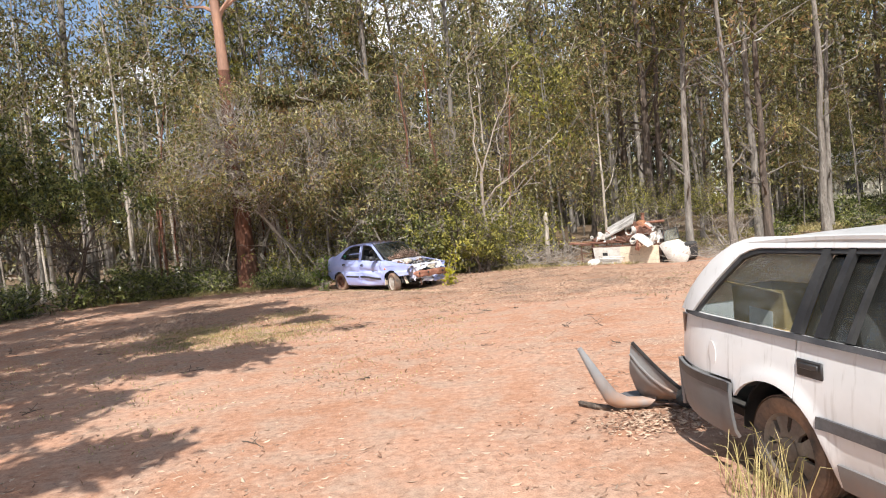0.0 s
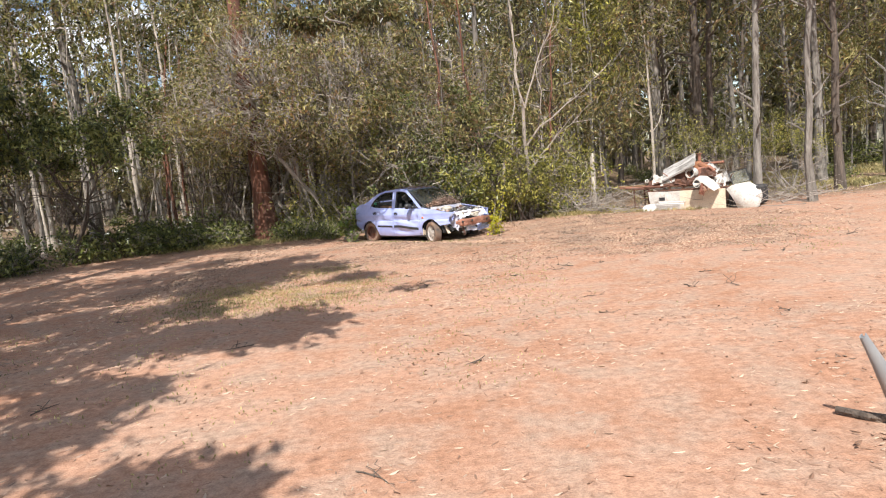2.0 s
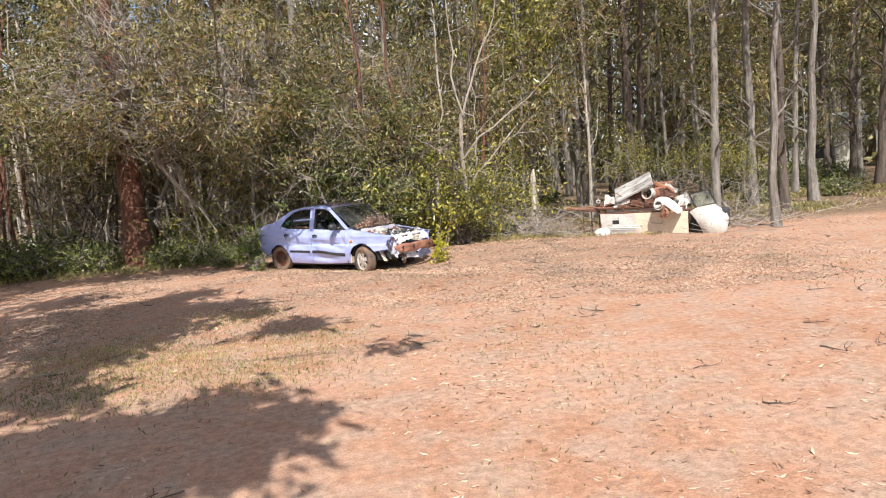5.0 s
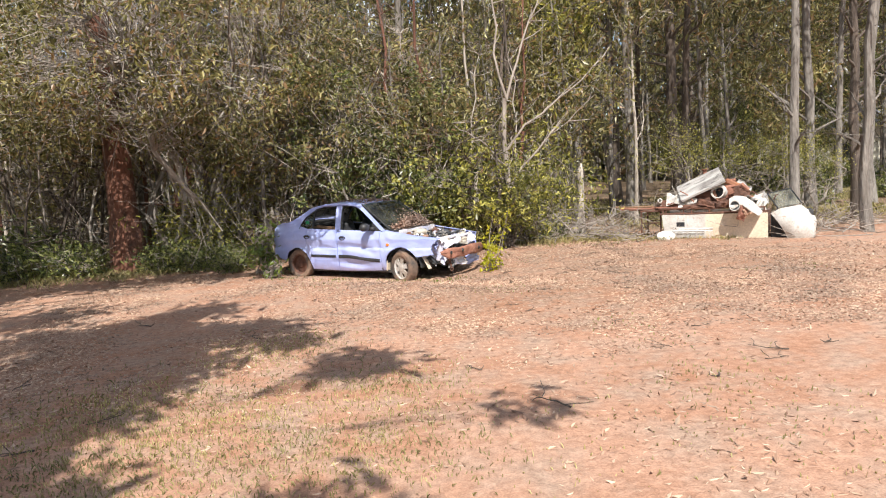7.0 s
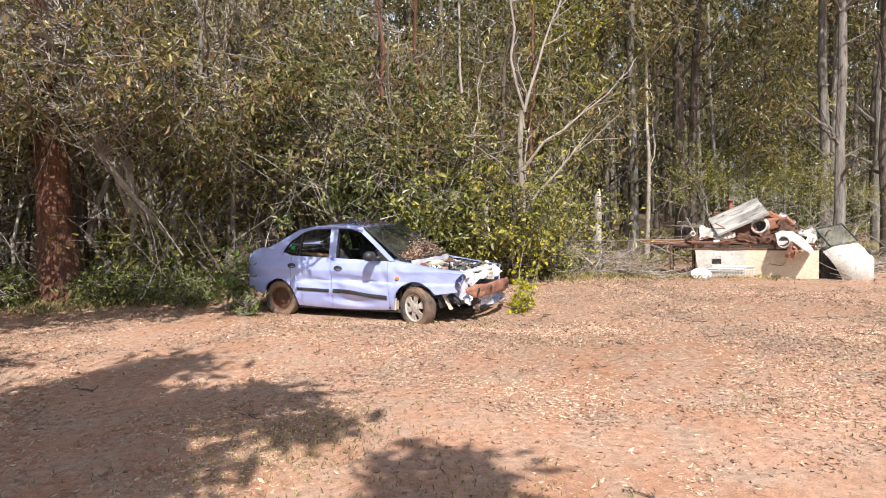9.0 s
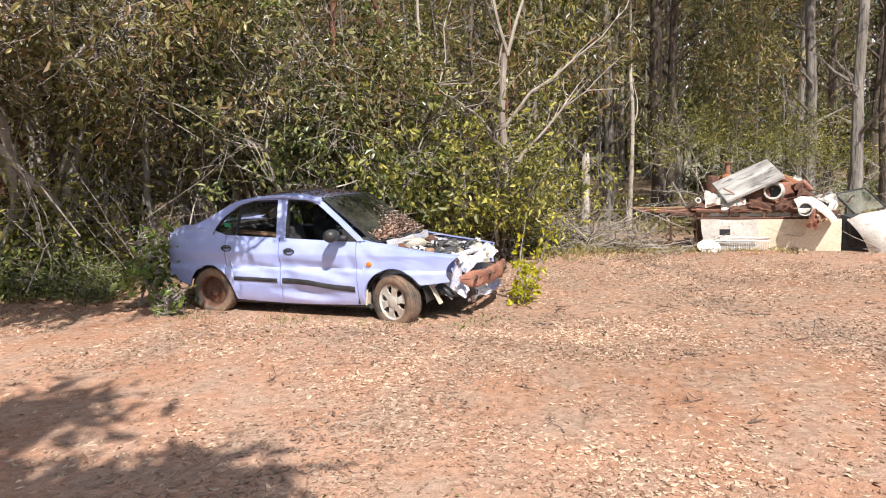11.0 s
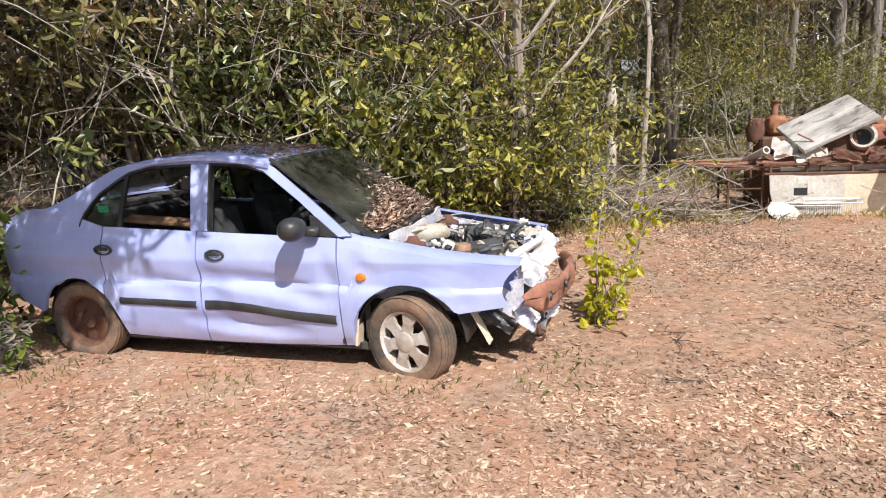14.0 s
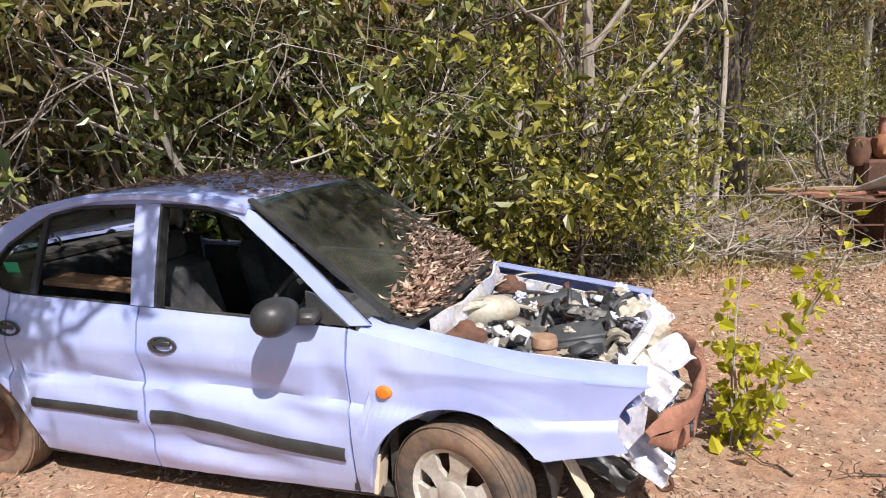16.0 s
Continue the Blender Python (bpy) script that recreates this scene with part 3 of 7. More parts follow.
def gum_tree(seed, height, radius, crown_from, label, bark, leaf, limbs=16, clump_leaves=60, leaf_len=0.2, reach=0.17, lean=(0.0, 0.0), clump_r=0.5, droop=0.5, dead=0, upper=None, fill=0.62):
    """A straight forest tree at the origin: tapered trunk with limbs, and a loose crown of leaf clumps."""
    rng = np.random.default_rng(seed)
    root = thing("tree", Matrix.Identity(4), label, "tree", "forest trees")
    wood, up, crown = Build(), Build(), Build()
    n = 12
    path = bend_path(rng, np.array((0, 0, -0.15)), np.array((lean[0], lean[1], height)), n, 0.02 + 0.0022 * height)
    t = np.linspace(0, 1, n)
    rad = radius * (1 - 0.8 * t) * (1 + 0.45 * np.exp(-t * 26))
    if upper:
        cut = 5
        wood.tube(path[:cut + 1], rad[:cut + 1], 10)
        up.tube(path[cut:], rad[cut:] * 0.98, 10)
    else:
        wood.tube(path, rad, 9)
    pts = []
    for i in range(limbs + dead):
        s = rng.uniform(crown_from, 0.97) if i < limbs else rng.uniform(0.12, crown_from)
        j = s * (n - 1)
        k = int(j)
        o = path[k] + (path[min(k + 1, n - 1)] - path[k]) * (j - k)
        a = rng.uniform(0, 2 * np.pi)
        ln = height * reach * rng.uniform(0.5, 1.2) * (1.25 - 0.6 * s)
        if i >= limbs:
            ln *= 0.3
        d = np.array((math.cos(a), math.sin(a), rng.uniform(0.25, 1.1)))
        lp = bend_path(rng, o, o + d * ln, 5, 0.07 * ln)
        r0 = max(0.012, radius * (1 - 0.8 * s) * 0.45)
        (up if upper else wood).tube(lp, np.linspace(r0, 0.008, 5), 5, False)
        for q in range(4):
            e = lp[rng.integers(2, 5)]
            w = e + rng.normal(size=3) * ln * 0.28
            (up if upper else wood).tube(np.array((e, (e + w) / 2 + rng.normal(size=3) * 0.05, w)), (0.013, 0.01, 0.005), 3, False)
            if i < limbs and rng.random() < fill:
                pts.append(w)
    pts = np.array(pts)
    c = np.repeat(pts, clump_leaves, axis=0) + rng.normal(size=(len(pts) * clump_leaves, 3)) * np.array((clump_r, clump_r, clump_r * 0.7)) * rng.uniform(0.5, 1.2, (len(pts) * clump_leaves, 1))
    crown.leaves(rng, c, leaf_len, 0.3, droop)
    part("trunk", wood, bark, root, smooth=True)
    if upper:
        part("upper_trunk", up, upper, root, "smooth orange-pink bark", smooth=True)
    part("crown", crown, leaf, root)
    return root


def bush(seed, height, width, leaves, label, leaf, twig, stems=9, leaf_len=0.11, from_h=0.12, bare=0.0, category="shrub", group="undergrowth", name="shrub", lw=0.36, clump=0.22, fine=False):
    """A many-stemmed bush with forking twigs and leaves in loose sprays."""
    rng = np.random.default_rng(seed)
    root = thing(name, Matrix.Identity(4), label, category, group)
    wood, crown = Build(), Build()
    tips = []
    for i in range(stems):
        a = rng.uniform(0, 2 * np.pi)
        b0 = np.array((rng.normal() * 0.12 * width, rng.normal() * 0.12 * width, -0.08))
        out = width * 0.5 * rng.uniform(0.25, 1.0)
        top = np.array((math.cos(a) * out, math.sin(a) * out, height * rng.uniform(0.55, 1.0) * (1 - 0.28 * out / (width * 0.5))))
        sp = bend_path(rng, b0, top, 7, 0.035 * height)
        r0 = 0.009 * height + 0.008
        wood.tube(sp, np.linspace(r0, 0.008, 7), 5, False)
        for j in range(9):
            k = rng.integers(1, 7)
            d = rng.normal(size=3)
            d[2] = abs(d[2]) * 0.6 + 0.1
            e = sp[k] + d / np.linalg.norm(d) * width * rng.uniform(0.12, 0.28)
            tw = bend_path(rng, sp[k], e, 4, 0.05)
            wood.tube(tw, np.linspace(0.4 * r0, 0.005, 4), 4, False)
            for q in range(3):
                g = e + rng.normal(size=3) * 0.16 * width * np.array((1, 1, 0.7))
                wood.tube(np.array((tw[2], (tw[2] + g) / 2 + rng.normal(size=3) * 0.04, g)), (0.007, 0.005, 0.003), 3, False)
                if g[2] > from_h * height and rng.random() > bare:
                    tips.append(g)
    tips = np.array(tips)
    per = max(1, leaves // len(tips))
    c = np.repeat(tips, per, axis=0) + rng.normal(size=(len(tips) * per, 3)) * clump * rng.uniform(0.3, 1.3, (len(tips) * per, 1))
    c = c[c[:, 2] > 0.04]
    (crown.round_leaves if fine else crown.leaves)(rng, c, leaf_len, lw, 0.35)
    part("branch_work", wood, twig, root, smooth=True)
    part("foliage", crown, leaf, root)
    return root


def put(root, x, y, turn=0.0, s=1.0, tilt=0.0, sz=None):
    m = pose(x, y, ground_z(x, y), tilt, 0, turn) @ Matrix.Diagonal((s, s, sz or s, 1))
    root.matrix_basis = m
    return root


def again(root, x, y, turn=0.0, s=1.0, tilt=0.0, sz=None):
    m = pose(x, y, ground_z(x, y), tilt, 0, turn) @ Matrix.Diagonal((s, s, sz or s, 1))
    ob = root.copy()
    scene.collection.objects.link(ob)
    ob.matrix_basis = m
    for c in root.children:
        k = c.copy()
        scene.collection.objects.link(k)
        k.parent = ob
    return ob


# the tall red-barked tree at the clearing's edge
big = gum_tree(11, 17, 0.31, 0.5, "tall gum with rough red-brown bark below and smooth orange bark above", M_BARK_RED, M_LEAF_GUM, 18, 60, 0.2, 0.2, (-0.5, -0.2), upper=M_BARK_SMOOTH)
put(big, -6.85, 23.6, 0)

GREY = [gum_tree(20 + i, h, r, cf, "tall slender gum with pale grey bark and a sparse crown", M_BARK_GREY, M_LEAF_GUM, 16, 52, 0.23, 0.16, ln, dead=9, clump_r=0.42, fill=0.8) for i, (h, r, cf, ln) in enumerate([(18, 0.145, 0.42, (0.3, 0.2)), (16, 0.11, 0.36, (-0.5, 0.1)), (19, 0.165, 0.45, (0.2, -0.3)), (14, 0.085, 0.34, (0.6, 0.2))])]
DARK = [gum_tree(30 + i, h, r, cf, "tall forest tree with dark fibrous bark", M_BARK_DARK, M_LEAF_GUM, 16, 52, 0.23, 0.17, ln, dead=9, clump_r=0.42, fill=0.8) for i, (h, r, cf, ln) in enumerate([(17, 0.19, 0.36, (0.2, 0.2)), (15, 0.13, 0.3, (-0.3, 0.3)), (18, 0.16, 0.4, (0.4, 0))])]
YOUNG = [gum_tree(40 + i, h, r, cf, "young slim gum with olive leaves among the bigger trees", bk, lf, 14, 54, 0.17, 0.2, ln, clump_r=0.36) for i, (h, r, cf, ln, bk, lf) in enumerate([(8, 0.06, 0.28, (0.4, 0.2), M_BARK_GREY, M_LEAF_OLIVE), (9.5, 0.07, 0.3, (-0.3, 0.2), M_BARK_WHITE, M_LEAF_GUM), (7, 0.05, 0.25, (0.2, -0.3), M_BARK_DARK, M_LEAF_DEEP), (6, 0.045, 0.3, (0.1, 0.2), M_BARK_GREY, M_LEAF_OLIVE)])]

# slim pale poles with small high crowns, and taller yellow-green ones behind
POLE = [gum_tree(46 + i, h, r, 0.62, "slim pale-barked pole of a tree with a small high crown", M_BARK_WHITE, M_LEAF_GUM, 9, 50, 0.18, 0.13, ln, clump_r=0.36) for i, (h, r, ln) in enumerate([(11, 0.055, (0.5, 0.1)), (9, 0.045, (-0.4, 0.2)), (12.5, 0.07, (-0.6, -0.1))])]
GOLD = [gum_tree(52 + i, h, r, 0.5, "tall forest tree with a yellow-green crown and pale forked limbs", M_BARK_WHITE, M_LEAF_LIME, 15, 60, 0.2, 0.2, ln, clump_r=0.45) for i, (h, r, ln) in enumerate([(13, 0.12, (0.4, 0.3)), (15, 0.14, (-0.5, 0.2))])]

first = set()


def plant(kind, x, y, turn=0.0, s=1.0, sz=None):
    if kind.name not in first:
        first.add(kind.name)
        return put(kind, x, y, turn, s, sz=sz)
    return again(kind, x, y, turn, s, sz=sz)


# trunks that stand out one by one
plant(GREY[1], 7.5, 20.4, 200, 0.95)
plant(GREY[1], 8.4, 19.3, 80, 0.9)
plant(DARK[0], 8.3, 26.2, 40, 1.0)
plant(DARK[1], 8.75, 26.5, 140, 1.0)
plant(GREY[0], 6.95, 26.7, 200, 0.9)
plant(GREY[3], 7.4, 28.7, 20, 1.0)
plant(YOUNG[1], 6.0, 24.6, 60, 0.8)
plant(GREY[0], 11.6, 24.5, 130, 1.0)
plant(GREY[2], 14.5, 25.3, 300, 0.9)
plant(GREY[1], 16.9, 29.2, 190, 1.1)
plant(GREY[3], 15.3, 33.2, 75, 1.2)
plant(DARK[2], 10.6, 21.8, 75, 0.8)

# the wood behind, filled at random with a fixed seed
_f = random.Random(77)
taken = [(7.4, 20.3), (8.4, 19.3), (8.5, 26.3), (7, 26.7), (7.4, 28.7), (6, 24.6), (11.6, 24.5), (14.5, 25.3), (16.9, 29.2), (15.3, 33.2), (-6.9, 23.6), (10.6, 21.8)]
tries = 0
while len(taken) < 154 and tries < 6000:
    tries += 1
    x, y = _f.uniform(-34, 40), _f.uniform(24, 62)
    if abs(x) > 12 + 0.62 * y or (x > 6 and y < 27) or (-6 < x < 5 and y < 26.5):
        continue
    if x < -8 and _f.random() < (0.45 if y < 32 else 0.66):
        continue
    gap = 1.7 if y > 32 else 2.4
    if any((x - a) ** 2 + (y - c) ** 2 < gap * gap for a, c in taken):
        continue
    taken.append((x, y))
    pool = GREY * 3 + DARK * 2 + YOUNG * 2
    if x < -6:
        pool = GREY + POLE * 2 + GOLD + DARK[:1]
    plant(_f.choice(pool), x, y, _f.uniform(0, 360), _f.uniform(0.8, 1.2))

# trees round the rest of the clearing: beside and behind the walk
for x, y, k, s in [(-15, 19, 0, 1), (-17, 14, 4, 1), (-16, 8, 1, 1.1), (-13.5, 3, 5, 1), (-15, -4, 2, 1), (-9, -12, 6, 1), (-2, -18, 0, 1), (6, -19, 3, 1), (13, -15, 1, 1), (18, -2, 4, 1), (20, 6, 2, 1), (21, 13, 5, 1), (19, 19, 0, 0.9), (23, 24, 6, 1), (-19, 22, 6, 1), (-16.5, 24.5, 1, 0.9)]:
    plant((GREY + DARK)[k], x, y, 37 * k + 11 * x, s)

# big bushes and small trees behind the sedan
def tree_bush(*a, **k):
    return bush(*a, category="tree", group="small trees", name="small_tree", **k)


def dome_tree(seed, height, width, low, tips, per, label, leaf, twig, leaf_len, stems=9, hang=0.25):
    """A broad small tree: leaning stems that fork out to a rounded, uneven shell of hanging leaf sprays."""
    rng = np.random.default_rng(seed)
    root = thing("small_tree", Matrix.Identity(4), label, "tree", "small trees")
    wood, crown = Build(), Build()
    mid = low + (height - low) * 0.35
    shell = []
    while len(shell) < tips:
        d = rng.normal(size=3)
        d /= np.linalg.norm(d)
        lump = 1 + 0.42 * wob(d[0] * 1.5 + seed, d[1] * 1.5, d[2] * 1.5) + 0.22 * wob(d[0] * 4 + seed, d[1] * 4, d[2] * 4)
        r = lump * rng.uniform(0.72, 1.0) ** 0.6
        if wob(d[0] * 3.2, d[1] * 3.2 + seed, d[2] * 3.2) < -0.22:
            continue
        shell.append((d[0] * width * 0.5 * r, d[1] * width * 0.5 * r, mid + d[2] * r * ((height - mid) if d[2] > 0 else (mid - low))))
    shell = np.array(shell)
    forks = []
    for i in range(stems):
        a = 2 * np.pi * (i + rng.uniform(-0.3, 0.3)) / stems
        o = np.array((rng.normal() * 0.3, rng.normal() * 0.3, -0.1))
        e = np.array((math.cos(a) * width * rng.uniform(0.1, 0.3), math.sin(a) * width * rng.uniform(0.1, 0.3), rng.uniform(0.45, 0.72) * height))
        p = bend_path(rng, o, e, 9, 0.03 * height)
        wood.tube(p, np.linspace(0.011 * height, 0.02, 9), 6, False)
        forks.append(p[3:])
    forks = np.vstack(forks)
    for q in shell:
        k = forks[np.argsort(np.linalg.norm(forks - q, axis=1))[rng.integers(0, 3)]]
        tw = bend_path(rng, k, q, 5, 0.06)
        wood.tube(tw, np.linspace(0.014, 0.004, 5), 3, False)
        for j in range(5):
            g = tw[rng.integers(2, 5)]
            e = g + rng.normal(size=3) * 0.34 + np.array((0, 0, -0.08))
            wood.tube(np.array((g, (g + e) / 2 + rng.normal(size=3) * 0.05, e)), (0.007, 0.005, 0.002), 3, False)
    c = np.repeat(shell, per, axis=0) + rng.normal(size=(len(shell) * per, 3)) * np.array((hang, hang, hang * 0.75)) * rng.uniform(0.3, 1.2, (len(shell) * per, 1))
    crown.round_leaves(rng, c, leaf_len, 0.36, 0.45)
    part("branch_work", wood, twig, root, smooth=True)
    part("foliage", crown, leaf, root)
    return root


b1 = put(dome_tree(60, 7.4, 8.0, 2.6, 860, 36, "broad rounded olive tree hanging round the red trunk", M_LEAF_OLIVE, M_TWIG, 0.105), -5.6, 23.9, 0)
b2 = put(dome_tree(61, 5.6, 5.8, 1.3, 620, 32, "broad leafy small tree with tangled grey branches", M_LEAF_OLIVE, M_TWIG, 0.11), -2.6, 24.6, 40)
b3 = put(tree_bush(62, 4.4, 4.2, 8200, "dark small tree with bare grey twigs overhanging the sedan", M_LEAF_DEEP, M_TWIG, 13, 0.085, from_h=0.3, clump=0.2, bare=0.4, lw=0.42, fine=True), -1.5, 23.9, 0)
b4 = put(bush(63, 3.2, 2.9, 4200, "leafy yellow-green shrub beside the wrecked sedan", M_LEAF_LIME, M_BARK_DARK, 11, 0.10, from_h=0.14, bare=0.45, clump=0.15, lw=0.48, fine=True), 0.35, 22.6, 0)
b5 = put(bush(64, 2.3, 2.8, 5000, "bushy lime-green shrub with dead twigs at its foot", M_LEAF_LIME, M_TWIG, 11, 0.10, fine=True), 1.9, 22.9, 0)
again(b2, -9.6, 29.5, 120, 1.0)
again(b2, -1.0, 27.5, 200, 1.05)
put(bush(69, 2.9, 2.6, 4200, "dark-leaved shrub with grey twigs behind the wrecked sedan", M_LEAF_DEEP, M_TWIG, 12, 0.10, from_h=0.12, bare=0.4, clump=0.18, lw=0.48, fine=True), -0.5, 22.6, 110)
put(bush(70, 3.4, 3.2, 5200, "olive shrub with dark gaps and thin stems behind the sedan", M_LEAF_OLIVE, M_BARK_DARK, 12, 0.10, from_h=0.1, bare=0.45, clump=0.17, lw=0.45, fine=True), 0.5, 23.9, 10)
again(b4, 1.25, 21.75, 200, 0.62)
again(b5, 2.9, 23.6, 90, 0.75)
again(b5, -5.2, 23.6, 20, 0.8)
# low green growth along the edge
low = put(bush(65, 0.9, 1.3, 1800, "low green undergrowth at the foot of the trees", M_LEAF_DEEP, M_TWIG, 7, 0.11, from_h=0.08, clump=0.13), -7.9, 23.0, 0)
for x, y, s in [(-5.6, 22.9, 0.9), (-5.0, 22.5, 0.7), (-6.2, 22.9, 0.8), (-4.4, 22.6, 0.6), (-8.9, 23.3, 1.0), (-9.9, 22.9, 1.1), (-10.9, 22.8, 1.2), (-12.0, 22.0, 1.2), (-13.0, 20.4, 1.2), (-13.4, 19.0, 1.1), (-11.4, 23.8, 1.4), (-9.0, 24.6, 1.4), (-4.5, 21.9, 0.5), (0.9, 22.3, 0.7), (2.4, 22.4, 0.6), (12.8, 26.0, 0.9), (17.0, 27.0, 1.0)]:
    again(low, x, y, 70 * x, s)
put(bush(77, 1.05, 0.5, 380, "fresh green creeper climbing the tail of the sedan", M_LEAF_FRESH, M_TWIG, 6, 0.09, from_h=0.15, bare=0.3, clump=0.09, lw=0.55, fine=True), -3.92, 21.3, 0)
put(bush(78, 0.34, 0.34, 200, "small green weed beside the sedan's rear wheel", M_LEAF_FRESH, M_TWIG, 6, 0.07, from_h=0.1, bare=0.2, clump=0.07, lw=0.5, fine=True), -3.72, 20.62, 0)
# foliage hanging in front of the big trunk
cv = put(tree_bush(67, 5.4, 4.0, 4200, "leaning small tree with high foliage and thin dark stems", M_LEAF_OLIVE, M_BARK_DARK, 9, 0.13, from_h=0.5, clump=0.28, bare=0.4), -8.3, 25.0, 0)
# undergrowth deeper in the wood
for i in range(44):
    x, y = _f.uniform(-26, 26), _f.uniform(25, 50)
    if x > 4 and y < 40:
        continue
    again(_f.choice((cv, low, low, low)), x, y, _f.uniform(0, 360), _f.uniform(0.7, 1.25))
# the dark small tree in the shade on the far left
dk = put(tree_bush(66, 5.8, 5.2, 9000, "dark green small tree with a forked black trunk in the shade", M_LEAF_DEEP, M_BARK_DARK, 5, 0.14, from_h=0.52, clump=0.26, bare=0.2), -11.7, 21.9, 0)
again(dk, -15.2, 21.0, 100, 1.0)
again(cv, 0.6, 25.4, 80, 1.0)
wattle = put(bush(68, 2.9, 2.3, 7000, "feathery pale green wattle behind the scrap heap", M_LEAF_LIME, M_TWIG, 7, 0.07, from_h=0.5, lw=0.2, clump=0.26), 7.6, 23.4, 0)
again(wattle, 9.6, 22.8, 50, 0.9)
for x, y in [(-8.6, 26.2), (-9.8, 25.4), (-10.6, 26.8), (-11.6, 25.2), (-12.4, 27.0), (-13.2, 25.0), (-14.0, 26.5), (-14.9, 24.0), (-15.6, 26.0), (-9.2, 29.0), (-11.2, 30.0), (-13.0, 29.5), (-16.5, 28.0), (-18.0, 26.0), (-5.6, 28.2), (-3.2, 28.6), (2.2, 27.0), (3.4, 28.4)]:
    plant(POLE[int(abs(7 * x + y)) % 3], x, y, 97 * x, 0.9 + 0.05 * (x % 5))
for x, y, k in [(20.5, 35.5, 0), (22.0, 37.0, 2), (19.0, 33.8, 0), (23.5, 36.0, 2), (24.5, 39.0, 0), (17.8, 35.5, 2)]:
    plant(YOUNG[k], x, y, 50 * x, 0.8)
    again(low, x + 0.6, y - 0.8, 30 * y, 1.6)
for x, y, k in [(-7.6, 29.0, 0), (-5.0, 30.0, 2), (-3.0, 29.4, 1), (-6.3, 32.2, 3), (-9.0, 31.8, 2), (-1.6, 31.2, 0), (-4.2, 33.5, 1)]:
    plant(GREY[k], x, y, 70 * x, 0.95)
plant(GOLD[0], -9.4, 30.5, 20, 0.9)
plant(GOLD[1], -13.5, 31.5, 120, 0.85)
plant(GOLD[0], -17.5, 30.0, 220, 0.9)
put(gum_tree(58, 8.2, 0.07, 0.42, "young gum with a bright yellow-green crown", M_BARK_GREY, M_LEAF_LIME, 15, 60, 0.17, 0.2, (0.2, 0.1), clump_r=0.36, fill=0.8), 4.3, 25.8, 30)
again(YOUNG[3], 3.6, 24.8, 10, 0.95)
again(YOUNG[0], 4.6, 25.5, 100, 0.9)
again(YOUNG[0], -1.5, 26.6, 30, 1.1)
again(YOUNG[3], 5.2, 27.5, 60, 1.2)


def bare_sapling(seed, height, radius, label, bark):
    """A thin bare stem with a few short dead twigs."""
    rng = np.random.default_rng(seed)
    root = thing("sapling", Matrix.Identity(4), label, "tree", "bare saplings")
    b = Build()
    p = bend_path(rng, np.array((0, 0, -0.1)), np.array((rng.normal() * 0.08 * height, rng.normal() * 0.06 * height, height)), 10, 0.03 * height ** 0.5)
    b.tube(p, np.linspace(radius, radius * 0.3, 10), 7, False)
    for _ in range(int(5 * height)):
        k = rng.integers(2, 10)
        d = rng.normal(size=3)
        d[2] = abs(d[2]) * 0.8
        e = p[k] + d / np.linalg.norm(d) * rng.uniform(0.25, 0.9)
        tw = bend_path(rng, p[k], e, 4, 0.05)
        b.tube(tw, np.linspace(0.009, 0.003, 4), 4, False)
        b.tube(np.array((tw[2], tw[2] + rng.normal(size=3) * 0.2)), (0.004, 0.002), 3, False)
    part("stem", b, bark, root, smooth=True)
    return root


BARE = [bare_sapling(100 + i, h, r, lb, bk) for i, (h, r, lb, bk) in enumerate([(6.0, 0.05, "thin grey bare sapling among the bushes", M_BARK_GREY), (5.0, 0.035, "thin pale bare sapling among the bushes", M_BARK_WHITE), (7.0, 0.07, "slim dark stem with short dead twigs", M_BARK_DARK), (4.0, 0.03, "dead grey sapling with brittle twigs", M_TWIG), (6.5, 0.06, "slim reddish stem with short dead twigs", M_BARK_RED)])]
_b = random.Random(12)
for i in range(46):
    x = _b.uniform(-11, 3.5)
    plant(BARE[i % 5], x, _b.uniform(23.1, 26.5) if x < -4.2 else _b.uniform(22.9, 25.5), _b.uniform(0, 360), _b.uniform(0.7, 1.15))


def far_wood():
    """The wood beyond, too far to pick out tree by tree."""
    rng = np.random.default_rng(90)
    b, t = Build(), Build()
    n = 760
    ang = rng.uniform(-1.05, 1.05, n)
    d = rng.uniform(55, 105, n)
    pts = []
    for a, r in zip(ang, d):
        x, y, h = math.sin(a) * r, 8 + math.cos(a) * r, rng.uniform(14, 24) * (0.76 if a < -0.12 else 1.05)
        t.tube(bend_path(rng, np.array((x, y, -0.5)), np.array((x + rng.normal(), y, h)), 5, 0.15), np.linspace(0.25, 0.08, 5), 5, False)
        k = 130
        c = np.array((x, y, 0)) + np.stack((rng.normal(size=k) * 1.5, rng.normal(size=k) * 1.5, rng.uniform(0.0, 1.0, k) ** 0.8 * h), axis=1)
        pts.append(c)
    b.leaves(rng, np.vstack(pts), 0.8, 0.45, 0.4)
    solo("far_trunks", t, M_BARK_GREY, "grey trunks of the distant wood", "trees", kind="stuff")
    solo("far_foliage", b, M_LEAF_FAR, "olive foliage of the distant wood", "trees", kind="stuff")


far_wood()

# ---- the wrecked lilac sedan: x runs to the nose, y to its left, z up ----
CAR = pose(-1.84, 20.48, 0.0, 0, 0, -44.1)
AXLE_F, AXLE_R = (1.23, 0.14), (-1.19, 0.17)


def belt(x):
    return 0.815 - 0.038 * x if x < 0.8 else 0.785 - 0.20 * (x - 0.8) + 0.045 * (x - 0.8) ** 2


